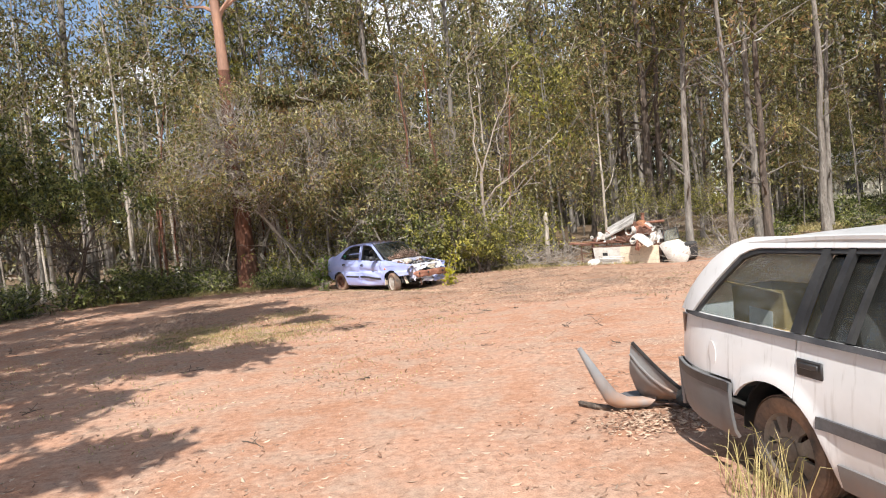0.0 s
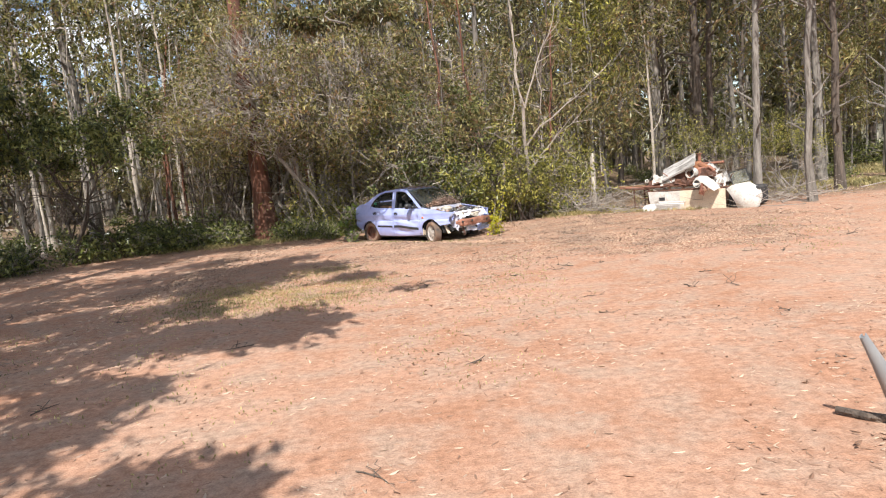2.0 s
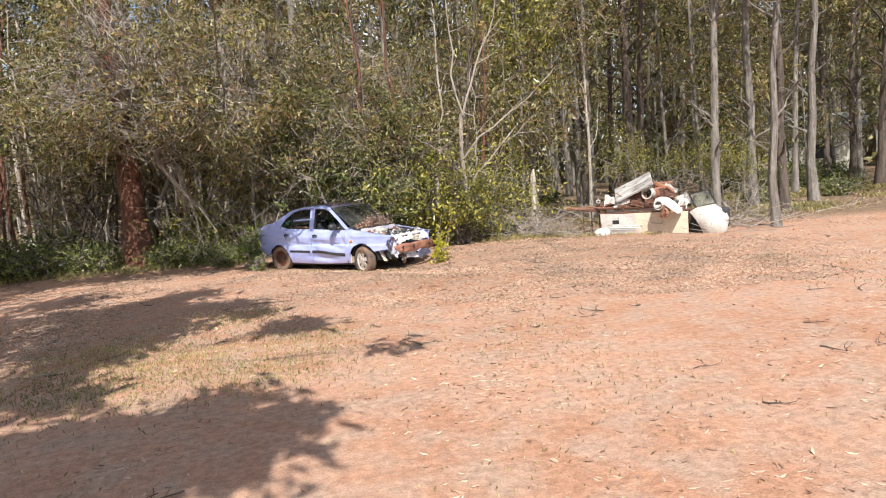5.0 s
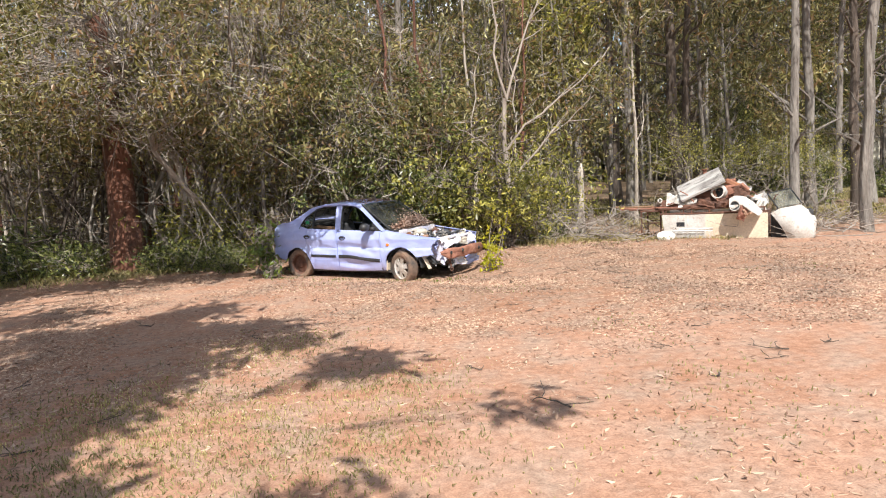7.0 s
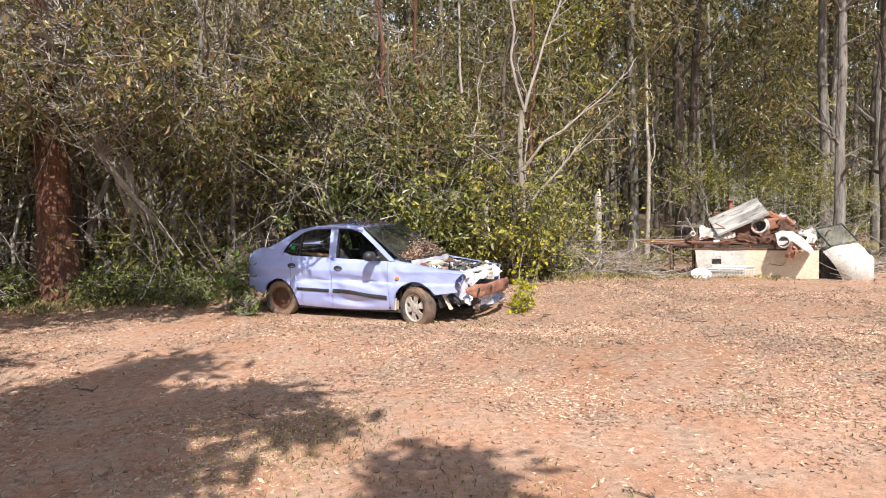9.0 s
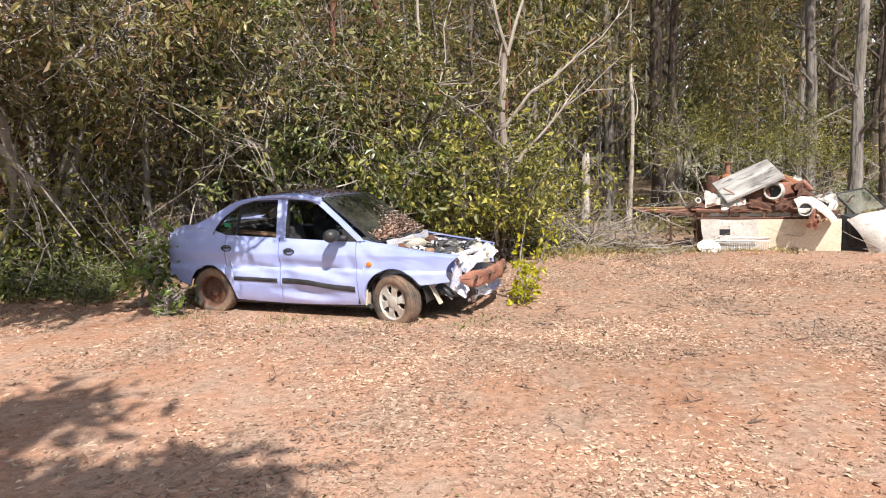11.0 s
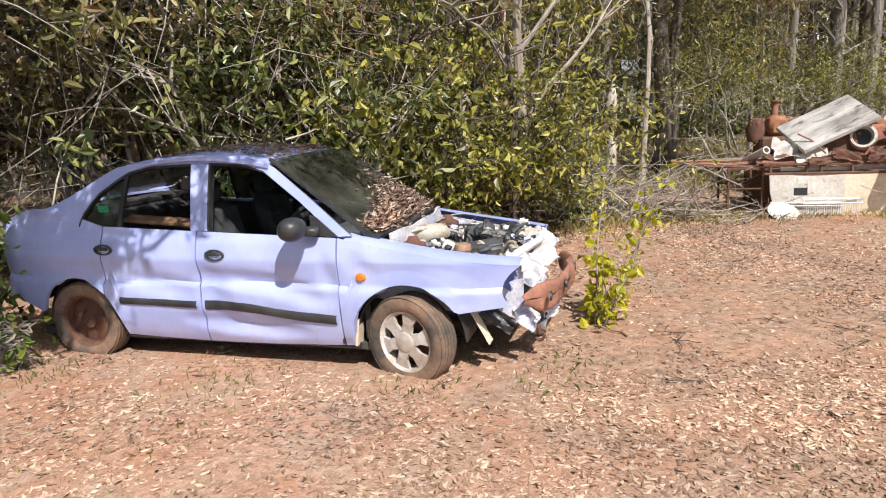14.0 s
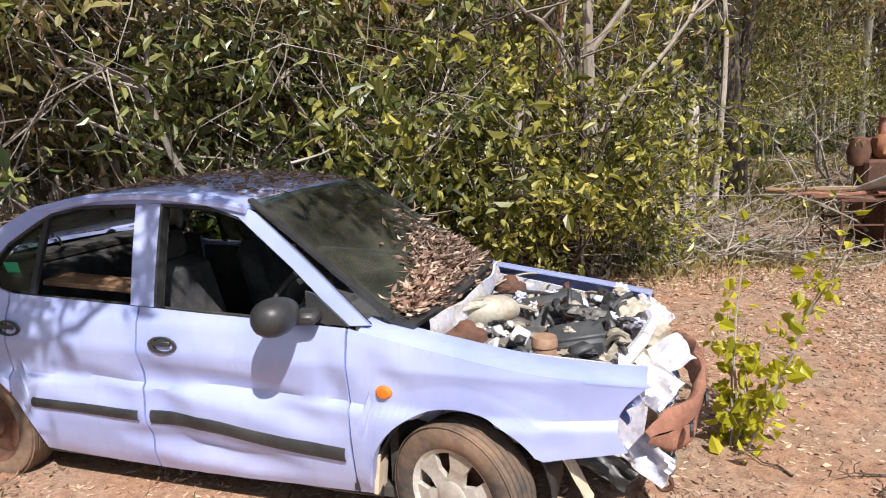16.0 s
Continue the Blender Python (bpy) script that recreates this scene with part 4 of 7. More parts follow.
def sedan_low(x):
    z = 0.085 - 0.02 * math.cos(x * 2)
    for (ax, az), r in ((AXLE_F, 0.365), (AXLE_R, 0.325)):
        if abs(x - ax) < r:
            z = max(z, az + math.sqrt(r * r - (x - ax) ** 2))
    if x > 1.52:
        z = max(z, 0.33 + 0.12 * (x - 1.52))
    if x < -1.5:
        z = max(z, 0.22 + 0.35 * (-1.5 - x))
    return z


def sedan_y(x, z, dents=True):
    """Half width of the body side at x and z."""
    t = max(0.0, min(1.0, (z - 0.08) / 0.75))
    y = float(np.interp(z, (0.06, 0.12, 0.27, 0.36, 0.455, 0.47, 0.485, 0.64, 0.76, 0.80, 0.90), (0.735, 0.758, 0.790, 0.802, 0.808, 0.802, 0.785, 0.808, 0.782, 0.762, 0.735)))
    if x > 1.35:
        y -= 0.30 * (x - 1.35) ** 2
    if x < -1.25:
        y -= 0.22 * (x + 1.25) ** 2
    for (ax, az), r in ((AXLE_F, 0.365), (AXLE_R, 0.325)):
        d = math.hypot(x - ax, z - az)
        if d < r + 0.09 and z > az:
            y += 0.016 * (1 - (d - r) / 0.09)
    if dents:
        for cx, cz, sx, sz, dp in ((0.2, 0.50, 0.28, 0.05, 0.022), (-0.1, 0.42, 0.10, 0.12, 0.018), (-0.45, 0.45, 0.22, 0.06, 0.016), (0.55, 0.42, 0.16, 0.05, 0.014), (0.1, 0.20, 0.30, 0.05, 0.028), (0.72, 0.55, 0.05, 0.10, 0.012), (0.93, 0.62, 0.08, 0.05, 0.012), (1.5, 0.5, 0.12, 0.06, -0.01)):
            y -= 1.7 * dp * max(0.0, 1 - 0.6 * math.hypot((x - cx) / sx, (z - cz) / sz + 0.5 * (x - cx) / sx))
        y += 0.004 * wob(x, z, 2, 3.0) + 0.002 * wob(x, z, 5, 9.0)
    return y


def side_panel(name, parent, x0, x1, s, nu=22, nv=14, top=None, label="", slant=0.0):
    b = Build()

    def fn(u, v):
        x = x0 + (x1 - slant * (1 - v) - 1.0 * slant * math.sin(math.pi * v) - x0) * u
        lo = sedan_low(x)
        hi = (top or belt)(x)
        z = lo + (max(hi, lo + 0.02) - lo) * v
        return (x, -s * sedan_y(x, z, s > 0), z)
    b.patch(nu, nv, fn, 0.022 * s)
    return part(name, b, M_LILAC, parent, label, smooth=True)


def curve_at(pts, t):
    pts = np.array(pts, dtype=float)
    d = np.concatenate(([0], np.cumsum(np.linalg.norm(np.diff(pts, axis=0), axis=1))))
    q = t * d[-1]
    return [np.interp(q, d, pts[:, i]) for i in range(pts.shape[1])]


def house_y(x, z):
    """Half width of the cabin above the belt line."""
    t = (z - belt(x)) / 0.45
    return 0.755 - 0.155 * t - 0.02 * t * t - (0.14 * (x + 1.2) ** 2 if x < -1.2 else 0)


def side_strip(b, a, c, s, n=26, k=3, thick=0.035, out=0.0):
    def fn(u, v):
        p, q = curve_at(a, u), curve_at(c, u)
        x, z = p[0] + (q[0] - p[0]) * v, p[1] + (q[1] - p[1]) * v
        return (x, -s * (house_y(x, z) + out), z)
    return b.patch(n, k, fn, thick * s)


def tyre(b, m, r, w, segs=36):
    h = w / 2
    prof = [(r * 0.63, -h * 0.8), (r * 0.70, -h * 0.98), (r * 0.86, -h * 1.05), (r * 0.95, -h * 0.95), (r * 0.985, -h * 0.72)]
    for k in range(5):
        z = -h * 0.66 + k * h * 0.33
        prof += [(r, z), (r, z + h * 0.22), (r * 0.978, z + h * 0.24), (r * 0.978, z + h * 0.31)]
    prof += [(r * 0.985, h * 0.74), (r * 0.95, h * 0.95), (r * 0.86, h * 1.05), (r * 0.70, h * 0.98), (r * 0.63, h * 0.8)]
    return b.spin(prof, segs, m)


def wheel(name, parent, x, y, z, s, steer, r=0.288, w=0.175, spokes=6, rim_mat=None, label=""):
    """A wheel whose outer face looks to the side s (1: the car's right)."""
    root = new(name)
    root.parent = parent
    root.matrix_basis = pose(x, y, z, 90 * s, 0, steer)
    if label:
        tagged(root, label)
    part("tyre", tyre(Build(), Matrix.Identity(4), r, w), M_RUBBER, root, smooth=True)
    rim = Build()
    rr = r * 0.66
    h = w / 2
    rim.spin([(rr, -h * 0.9), (rr * 0.97, -h * 0.8), (rr * 0.9, 0), (rr * 0.9, h * 0.7), (rr * 0.98, h * 0.86), (rr * 1.03, h * 0.92), (rr * 1.02, h * 0.84)], 36)
    part("rim", rim, rim_mat, root, smooth=True)
    # Disc coloured dark so the openings between spokes look shaded.
    part("brake_disc", Build().spin([(0.001, h * 0.1), (rr * 0.9, h * 0.02)], 24), M_RUST_DARK, root)
    if spokes:
        sp = Build()
        for i in range(spokes):
            a = 2 * math.pi * i / spokes + 0.3
            m = Matrix.Rotation(a, 4, "Z")
            o = [(rr * 0.22, -0.04), (rr * 0.6, -0.033), (rr * 0.97, -0.062), (rr * 0.97, 0.062), (rr * 0.6, 0.033), (rr * 0.22, 0.04)]
            vs = [tuple(m @ Vector((px, py, h * 0.86 - 0.012 * (px > rr * 0.8) - d))) for d in (0, 0.022) for px, py in o]
            k = len(o)
            sp.add(vs, [tuple(range(k)), tuple(range(k, 2 * k))[::-1]] + [(j, j + k, (j + 1) % k + k, (j + 1) % k) for j in range(k)])
        part("spokes", sp, rim_mat, root)
        part("hub_cap", Build().spin([(0.001, h * 0.98), (rr * 0.28, h * 0.97), (rr * 0.34, h * 0.9), (rr * 0.34, h * 0.6)], 20), rim_mat, root, smooth=True)
    else:
        part("hub", Build().spin([(0.001, h * 0.55), (rr * 0.3, h * 0.5), (rr * 0.36, h * 0.3), (rr * 0.5, h * 0.2), (rr * 0.9, h * 0.05)], 20), rim_mat, root, smooth=True)
    return root


def crumple(b, seed, centre, size, n=7, amp=0.4, turn=(0, 0, 0), thick=0.004):
    """A torn, creased piece of sheet metal."""
    rng = np.random.default_rng(seed)
    m = Matrix.Translation(centre) @ Euler([radians(a) for a in turn]).to_matrix().to_4x4()
    o = rng.uniform(0, 50, 3)

    def fn(u, v):
        e = 0.07 * wob(o[0] + u * 3, o[1] + v * 3, 1.0)
        w = amp * (wob(o[0] + u * 2.4, o[1] + v * 2.4, o[2]) + 0.5 * wob(o[0] + u * 6, o[1] + v * 6, o[2]))
        return tuple(m @ Vector(((u - 0.5 + e) * size[0], (v - 0.5 + e) * size[1], w * min(size) * 0.8)))
    return b.patch(n, n, fn, thick)


def blob(b, seed, centre, size):
    """An irregular lump: a broken casting, a hose clump or a rag."""
    o = 7.3 * seed

    def fn(u, v):
        d = Vector((math.cos(2 * math.pi * u) * math.sin(math.pi * v), math.sin(2 * math.pi * u) * math.sin(math.pi * v), math.cos(math.pi * v)))
        r = 1 + 0.7 * wob(d.x * 1.6 + o, d.y * 1.6, d.z * 1.6) + 0.5 * wob(d.x * 4 + o, d.y * 4, d.z * 4)
        return tuple(centre[i] + size[i] * r * d[i] for i in range(3))
    return b.patch(18, 11, fn)


def make_sedan():
    car = thing("sedan", CAR, "wrecked lilac four-door sedan with smashed bonnetless front, parked on dirt", "car")
    for s in (1, -1):
        side_panel("front_fender", car, 0.80, 1.92, s, 36, 26, slant=0.07 if s > 0 else 0.02, label="dented lilac wing" if s > 0 else "")
        fd = side_panel("front_door", car, -0.195, 0.79, s, 30, 38)
        rd = side_panel("rear_door", car, -0.94, -0.205, s, 24, 38)
        side_panel("quarter_panel", car, -1.86, -0.95, s, 28, 28, top=lambda x: belt(x) + 0.10 * min(1, max(0, (-0.95 - x) / 0.4)) - 0.55 * max(0, -1.5 - x) ** 1.6)
        # door skins continue under a rubbing strip
        for d, xa, xb in ((fd, -0.17, 0.765), (rd, -0.83, -0.235)):
            b = Build()
            n = 16

            def fn(u, v, xa=xa, xb=xb):
                x = xa + (xb - xa) * u
                zc = 0.335 - 0.07 * max(0, x + 0.2) / 0.98 - 0.02 * (x < -0.2) * (x + 0.2)
                a = math.pi * v
                return (x, -s * (sedan_y(x, zc, s > 0) + 0.014 * math.sin(a)), zc - (0.024 if x < -0.2 else 0.032) * math.cos(a) + 0.004 * wob(x, v, 1, 4) + (0.016 * math.sin(5.2 * (x + 0.2)) * math.exp(-((x - 0.15) / 0.35) ** 2) if s > 0 else 0))
            b.patch(n, 6, fn, 0.004 * s)
            part("rubbing_strip", b, M_BLACK, d, "faded black rubbing strip", smooth=True)
        for d, hx, hz in ((fd, -0.055, 0.675), (rd, -0.98 + 0.06, 0.70)):
            b = Build()
            y = -s * (sedan_y(hx, hz) + 0.002)
            m = Matrix.Translation((hx, y - s * 0.006, hz)) @ Matrix.Rotation(radians(90), 4, "X")
            ring = [(0.066 * math.cos(a), 0.034 * math.sin(a)) for a in np.linspace(0, 2 * math.pi, 20, endpoint=False)]
            vs = [tuple(m @ Vector((p * k, q * k, s * h))) for k, h in ((1.12, 0.0), (1.08, 0.008), (0.86, 0.006), (0.75, -0.014)) for p, q in ring]
            fs = [(r * 20 + j, r * 20 + (j + 1) % 20, (r + 1) * 20 + (j + 1) % 20, (r + 1) * 20 + j) for r in range(3) for j in range(20)] + [tuple(60 + j for j in range(20))]
            b.add(vs, fs)
            b.box((hx, y - s * 0.014, hz + 0.008), (0.09, 0.008, 0.022), bevel=0.003)
            part("door_handle", b, M_BLACK, d, "dark recessed pull handle", smooth=True)
        # side frame: pillar, roof rail and rear pillar in one pressing
        outer = [(0.88, 0.795), (0.60, 1.01), (0.30, 1.225), (0.12, 1.283), (-0.15, 1.305), (-0.60, 1.292), (-0.90, 1.235), (-1.20, 1.07), (-1.38, 0.985), (-1.52, 0.955)]
        inner = [(0.79, 0.790), (0.52, 1.00), (0.23, 1.200), (0.08, 1.240), (-0.15, 1.255), (-0.60, 1.245), (-0.80, 1.205), (-1.00, 1.075), (-1.10, 0.965), (-1.14, 0.865)]
        part("side_frame", side_strip(Build(), outer, inner, s), M_LILAC, car, smooth=True)
        seal = [(x + (0.012 if x > 0 else 0.004), z - 0.016) for x, z in inner]
        part("window_seal", side_strip(Build(), inner, seal, s, 26, 1, 0.03, -0.006), M_BLACK, car, "black rubber window seal")
        part("centre_pillar", side_strip(Build(), [(-0.125, 0.822), (-0.17, 1.25)], [(-0.25, 0.826), (-0.305, 1.252)], s, 8, 3, 0.04, -0.004), M_LILAC, car, smooth=True)
        part("window_seal", side_strip(Build(), [(-0.112, 0.825), (-0.155, 1.245)], [(-0.125, 0.825), (-0.168, 1.245)], s, 6, 1, 0.04, 0.0), M_BLACK, car)
        part("window_divider", side_strip(Build(), [(-0.80, 0.85), (-0.785, 1.20)], [(-0.83, 0.85), (-0.815, 1.19)], s, 6, 1, 0.02, -0.008), M_BLACK, car)
        q = side_strip(Build(), [(-0.83, 0.856), (-0.815, 1.19)], [(-1.12, 0.868), (-0.86, 1.165)], s, 10, 6, 0.004, -0.02)
        if s < 0:
            for a, c in (([(-0.24, 0.83), (-0.29, 1.245)], [(-0.80, 0.855), (-0.785, 1.2)]), ([(0.76, 0.79), (0.22, 1.2)], [(-0.12, 0.83), (-0.16, 1.25)])):
                dg = part("door_glass", side_strip(Build(), a, c, s, 8, 6, 0.004, -0.02), M_GLASS_DIM, car, "dusty door window tinted dark to dim the cabin", smooth=True)
        g = part("quarter_glass", q, M_GLASS, car, "dusty fixed quarter window", smooth=True)
        g.visible_shadow = False
        if s > 0:
            st = Build().box((-0.955, -house_y(-0.955, 0.955) - 0.004 + 0.018, 0.955), (0.085, 0.003, 0.075), (14, 0, 0), 0.001)
            part("sticker", st, M_GREEN, g, "small green sticker")
            mb = Build()

            def shell(u, v):
                """A rounded housing, longest across the car, fuller at its outer end."""
                c, h = math.cos(math.pi * (v - 0.5)), math.sin(math.pi * (v - 0.5))
                out = c * math.sin(2 * math.pi * u)
                return (0.585 + (0.078 - 0.02 * out) * c * math.cos(2 * math.pi * u), -0.915 + 0.12 * out, 0.868 + (0.07 - 0.016 * out) * abs(h) ** 0.85 * (1 if h > 0 else -1))
            mb.patch(24, 16, shell)
            mb.box((0.645, -0.805, 0.835), (0.10, 0.11, 0.05), (0, 0, 10), 0.015)
            mb.prism([(0.62, 0.80), (0.80, 0.79), (0.66, 0.915), (0.62, 0.925)], 0.012, Matrix.Translation((0, -0.757, 0)))
            part("door_mirror", mb, M_BLACK, fd, "black plastic door mirror", smooth=True)
            ib = Build().spin([(0.001, 0.018), (0.022, 0.015), (0.03, 0.004), (0.033, 0.0)], 16, Matrix.Translation((0.945, -sedan_y(0.945, 0.545) + 0.001, 0.545)) @ Matrix.Rotation(radians(90), 4, "X") @ Matrix.Diagonal((1.1, 0.85, 1, 1)))
            part("side_indicator", ib, M_AMBER, car, "amber side indicator lens", smooth=True)
        # dark trim inside doors, pillars and roof rail
        for xa, xb in ((-0.93, -0.21), (-0.19, 0.78)):
            tb = Build().patch(8, 5, lambda u, v, xa=xa, xb=xb: (xa + (xb - xa) * u, -s * (0.70 - 0.02 * v), 0.10 + (belt(xa + (xb - xa) * u) - 0.12) * v), 0.02 * s)
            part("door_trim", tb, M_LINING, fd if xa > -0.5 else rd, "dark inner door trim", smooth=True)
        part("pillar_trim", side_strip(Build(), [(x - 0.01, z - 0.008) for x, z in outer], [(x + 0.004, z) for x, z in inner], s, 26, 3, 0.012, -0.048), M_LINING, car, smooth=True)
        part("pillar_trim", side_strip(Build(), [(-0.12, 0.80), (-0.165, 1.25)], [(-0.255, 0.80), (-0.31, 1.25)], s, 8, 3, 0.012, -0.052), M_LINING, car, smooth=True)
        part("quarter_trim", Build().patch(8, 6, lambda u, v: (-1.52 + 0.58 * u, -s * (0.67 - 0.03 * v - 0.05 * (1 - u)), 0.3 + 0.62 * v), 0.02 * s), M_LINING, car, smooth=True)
        # gap between door and wing, black
        part("door_gap", Build().prism([(0.783, 0.10), (0.803, 0.10), (0.803, 0.77), (0.783, 0.77)], 0.02, Matrix.Translation((0, -s * 0.755, 0))), M_BLACK, car)
        # sill in black below the doors
        sl = Build()
        sl.patch(18, 4, lambda u, v: (-0.86 + 1.74 * u, -s * (0.70 + 0.035 * math.sin(math.pi * v) + 0.006 * wob(u * 8, v, 3)), 0.05 + 0.05 * v + 0.006 * wob(u * 6, v, 4)), 0.02 * s)
        part("sill", sl, M_BLACK, car, smooth=True)
        # dark inner wheel housings
        for (ax, az), r in ((AXLE_F, 0.36), (AXLE_R, 0.32)):
            wb = Build().patch(16, 3, lambda u, v, ax=ax, az=az, r=r: (ax + r * math.cos(math.pi * u), -s * (0.50 + 0.24 * v), az + r * math.sin(math.pi * u)), 0.01)
            part("wheel_housing", wb, M_BLACK, car, smooth=True)
        wheel("front_wheel", car, AXLE_F[0], -s * 0.715, AXLE_F[1], s, -19, 0.29, 0.18, 6, M_ALLOY, "muddy tyre on a dull six-spoke alloy rim")
        wheel("rear_wheel", car, AXLE_R[0], -s * 0.69, AXLE_R[1], s, 0, 0.285, 0.17, 0, M_RUST_DARK, "flat tyre on a bare rusty steel rim")

    # roof, boot and tail
    rf = Build().patch(16, 14, lambda u, v: ((0.30 - 0.02 * (2 * v - 1) ** 2) + (-1.16) * u, 0.615 * (2 * v - 1), 1.222 + 0.115 * math.sin(math.pi * min(1, 0.12 + 0.80 * u)) ** 0.8 - 0.045 * (2 * v - 1) ** 2 + 0.004 * wob(u * 5, v * 5, 3)), -0.02)
    part("roof", rf, M_LILAC, car, smooth=True)
    bt = Build().patch(10, 14, lambda u, v: (-1.40 - 0.50 * u - 0.05 * (1 - (2 * v - 1) ** 2) * u, (0.64 - 0.05 * u) * (2 * v - 1), 0.985 - 0.05 * u - 0.07 * u * u - 0.10 * max(0, u - 0.8) * 2 - 0.03 * (2 * v - 1) ** 2), -0.02)
    part("boot_lid", bt, M_LILAC, car, smooth=True)
    tl = Build().patch(10, 16, lambda u, v: (-1.90 - 0.06 * (1 - (2 * v - 1) ** 2) + 0.16 * abs(2 * v - 1) ** 6 + 0.05 * u, 0.70 * (2 * v - 1), 0.86 - 0.51 * u), -0.02)
    part("tail_panel", tl, M_LILAC, car, smooth=True)
    for s in (1, -1):
        lb = Build().patch(8, 5, lambda u, v: (-1.895 + 0.15 * v, -s * (0.60 + 0.11 * v ** 0.6), 0.80 - 0.18 * u), 0.02 * s)
        part("tail_lamp", lb, M_RED_LENS, car, "red tail lamp", smooth=True)
    rb = Build().patch(4, 16, lambda u, v: (-1.80 - 0.05 * (1 - (2 * v - 1) ** 2) + 0.02 * u, 0.66 * (2 * v - 1), 0.36 - 0.12 * u), -0.03)
    part("rear_valance", rb, M_BLACK, car, smooth=True)

    # glass
    ws = Build().patch(14, 14, lambda u, v: (0.275 + 0.665 * u + 0.07 * (1 - (2 * v - 1) ** 2), (0.585 + 0.095 * u) * (2 * v - 1), 1.255 - 0.465 * u + 0.02 * (1 - (2 * v - 1) ** 2)), -0.006)
    w = part("windscreen", ws, M_GLASS, car, "dusty green-tinted windscreen", smooth=True)
    w.visible_shadow = False
    for v0 in (0.0, 0.965):
        sb = Build().patch(14, 2, lambda u, v: (0.275 + 0.665 * u, (0.585 + 0.095 * u) * (2 * (v0 + 0.035 * v) - 1), 1.262 - 0.465 * u), -0.01)
        part("windscreen_seal", sb, M_BLACK, car)
    rw = Build().patch(10, 12, lambda u, v: (-0.875 - 0.52 * u - 0.03 * (1 - (2 * v - 1) ** 2), (0.57 + 0.05 * u) * (2 * v - 1), 1.245 - 0.26 * u), 0.006)
    r = part("rear_window", rw, M_GLASS_DIM, car, smooth=True)
    r.visible_shadow = False

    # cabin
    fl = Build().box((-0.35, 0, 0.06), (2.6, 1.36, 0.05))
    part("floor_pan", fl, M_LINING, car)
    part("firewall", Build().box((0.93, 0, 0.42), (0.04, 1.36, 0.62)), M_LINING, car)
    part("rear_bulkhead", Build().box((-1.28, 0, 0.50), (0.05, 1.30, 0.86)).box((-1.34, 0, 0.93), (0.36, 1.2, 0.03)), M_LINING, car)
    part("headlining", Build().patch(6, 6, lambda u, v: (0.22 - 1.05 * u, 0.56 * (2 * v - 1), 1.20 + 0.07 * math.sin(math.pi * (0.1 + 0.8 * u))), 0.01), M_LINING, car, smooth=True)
    part("dashboard", Build().box((0.66, 0, 0.62), (0.42, 1.32, 0.24), (0, 8, 0), 0.06).box((0.50, -0.36, 0.74), (0.2, 0.36, 0.10), (0, 14, 0), 0.04), M_GREY_PLASTIC, car, smooth=True)
    sw = Build()
    a = np.linspace(0, 2 * math.pi, 25)
    c0 = Matrix.Translation((0.30, -0.36, 0.76)) @ Matrix.Rotation(radians(-62), 4, "Y")
    sw.tube([tuple(c0 @ Vector((0.18 * math.cos(k), 0.18 * math.sin(k), 0))) for k in a], 0.014, 6)
    sw.box(tuple(c0 @ Vector((0, 0, -0.01))), (0.05, 0.16, 0.30), (0, 28, 0), 0.02)
    part("steering_wheel", sw, M_BLACK, car, smooth=True)

    def seat(y, x):
        b = Build()
        b.box((x, y, 0.34), (0.50, 0.48, 0.18), (0, -6, 0), 0.06)
        b.box((x - 0.27, y, 0.66), (0.14, 0.46, 0.60), (0, -16, 0), 0.06)
        b.box((x - 0.38, y, 1.03), (0.09, 0.24, 0.16), (0, -14, 0), 0.035)
        return part("front_seat", b, M_SEAT, car, "dark grey cloth seat", smooth=True)
    seat(-0.36, 0.02)
    seat(0.36, 0.05)
    part("rear_seat", Build().box((-0.80, 0, 0.34), (0.48, 1.26, 0.20), (0, -6, 0), 0.06).box((-1.08, 0, 0.64), (0.14, 1.26, 0.56), (0, -20, 0), 0.06), M_SEAT, car, smooth=True)
    part("loose_board", Build().box((-0.62, -0.46, 0.84), (0.62, 0.16, 0.025), (4, 6, 12), 0.004).box((-0.60, -0.36, 0.80), (0.5, 0.14, 0.03), (0, 3, -8), 0.004), M_PLANK, car, "brown timber offcuts behind the front seat")

    # engine bay
    for s in (1, -1):
        ib = Build().patch(14, 5, lambda u, v: (0.95 + 0.95 * u, -s * (0.57 + 0.03 * math.sin(5 * u) - 0.06 * u), belt(0.95 + 0.95 * u) - 0.015 - 0.38 * v), 0.012)
        part("inner_wing", ib, M_LILAC_BARE, car, smooth=True)
        lip = Build().patch(16, 3, lambda u, v: (0.84 + 1.07 * u, -s * (sedan_y(0.84 + 1.07 * u, belt(0.84 + 1.07 * u), s > 0) + 0.001 - 0.16 * v), belt(0.84 + 1.07 * u) - 0.003 + 0.022 * math.sin(0.6 * math.pi * v)), 0.008 * s)
        part("wing_top", lip, M_LILAC, car, smooth=True)
    part("firewall_rail", Build().patch(20, 4, lambda u, v: (1.075 + 0.05 * math.sin(math.pi * u) + 0.012 * wob(u * 6, v * 2, 4), -0.60 + 1.18 * u, 0.785 - 0.09 * v + 0.012 * wob(u * 5, v, 6)), 0.012), M_LILAC_BARE, car, "pale scuffed bulkhead lip", smooth=True)
    part("cowl", Build().patch(4, 14, lambda u, v: (0.90 + 0.13 * u + 0.04 * (1 - (2 * v - 1) ** 2), 0.66 * (2 * v - 1), 0.79 - 0.03 * u), -0.02), M_BLACK, car, smooth=True)
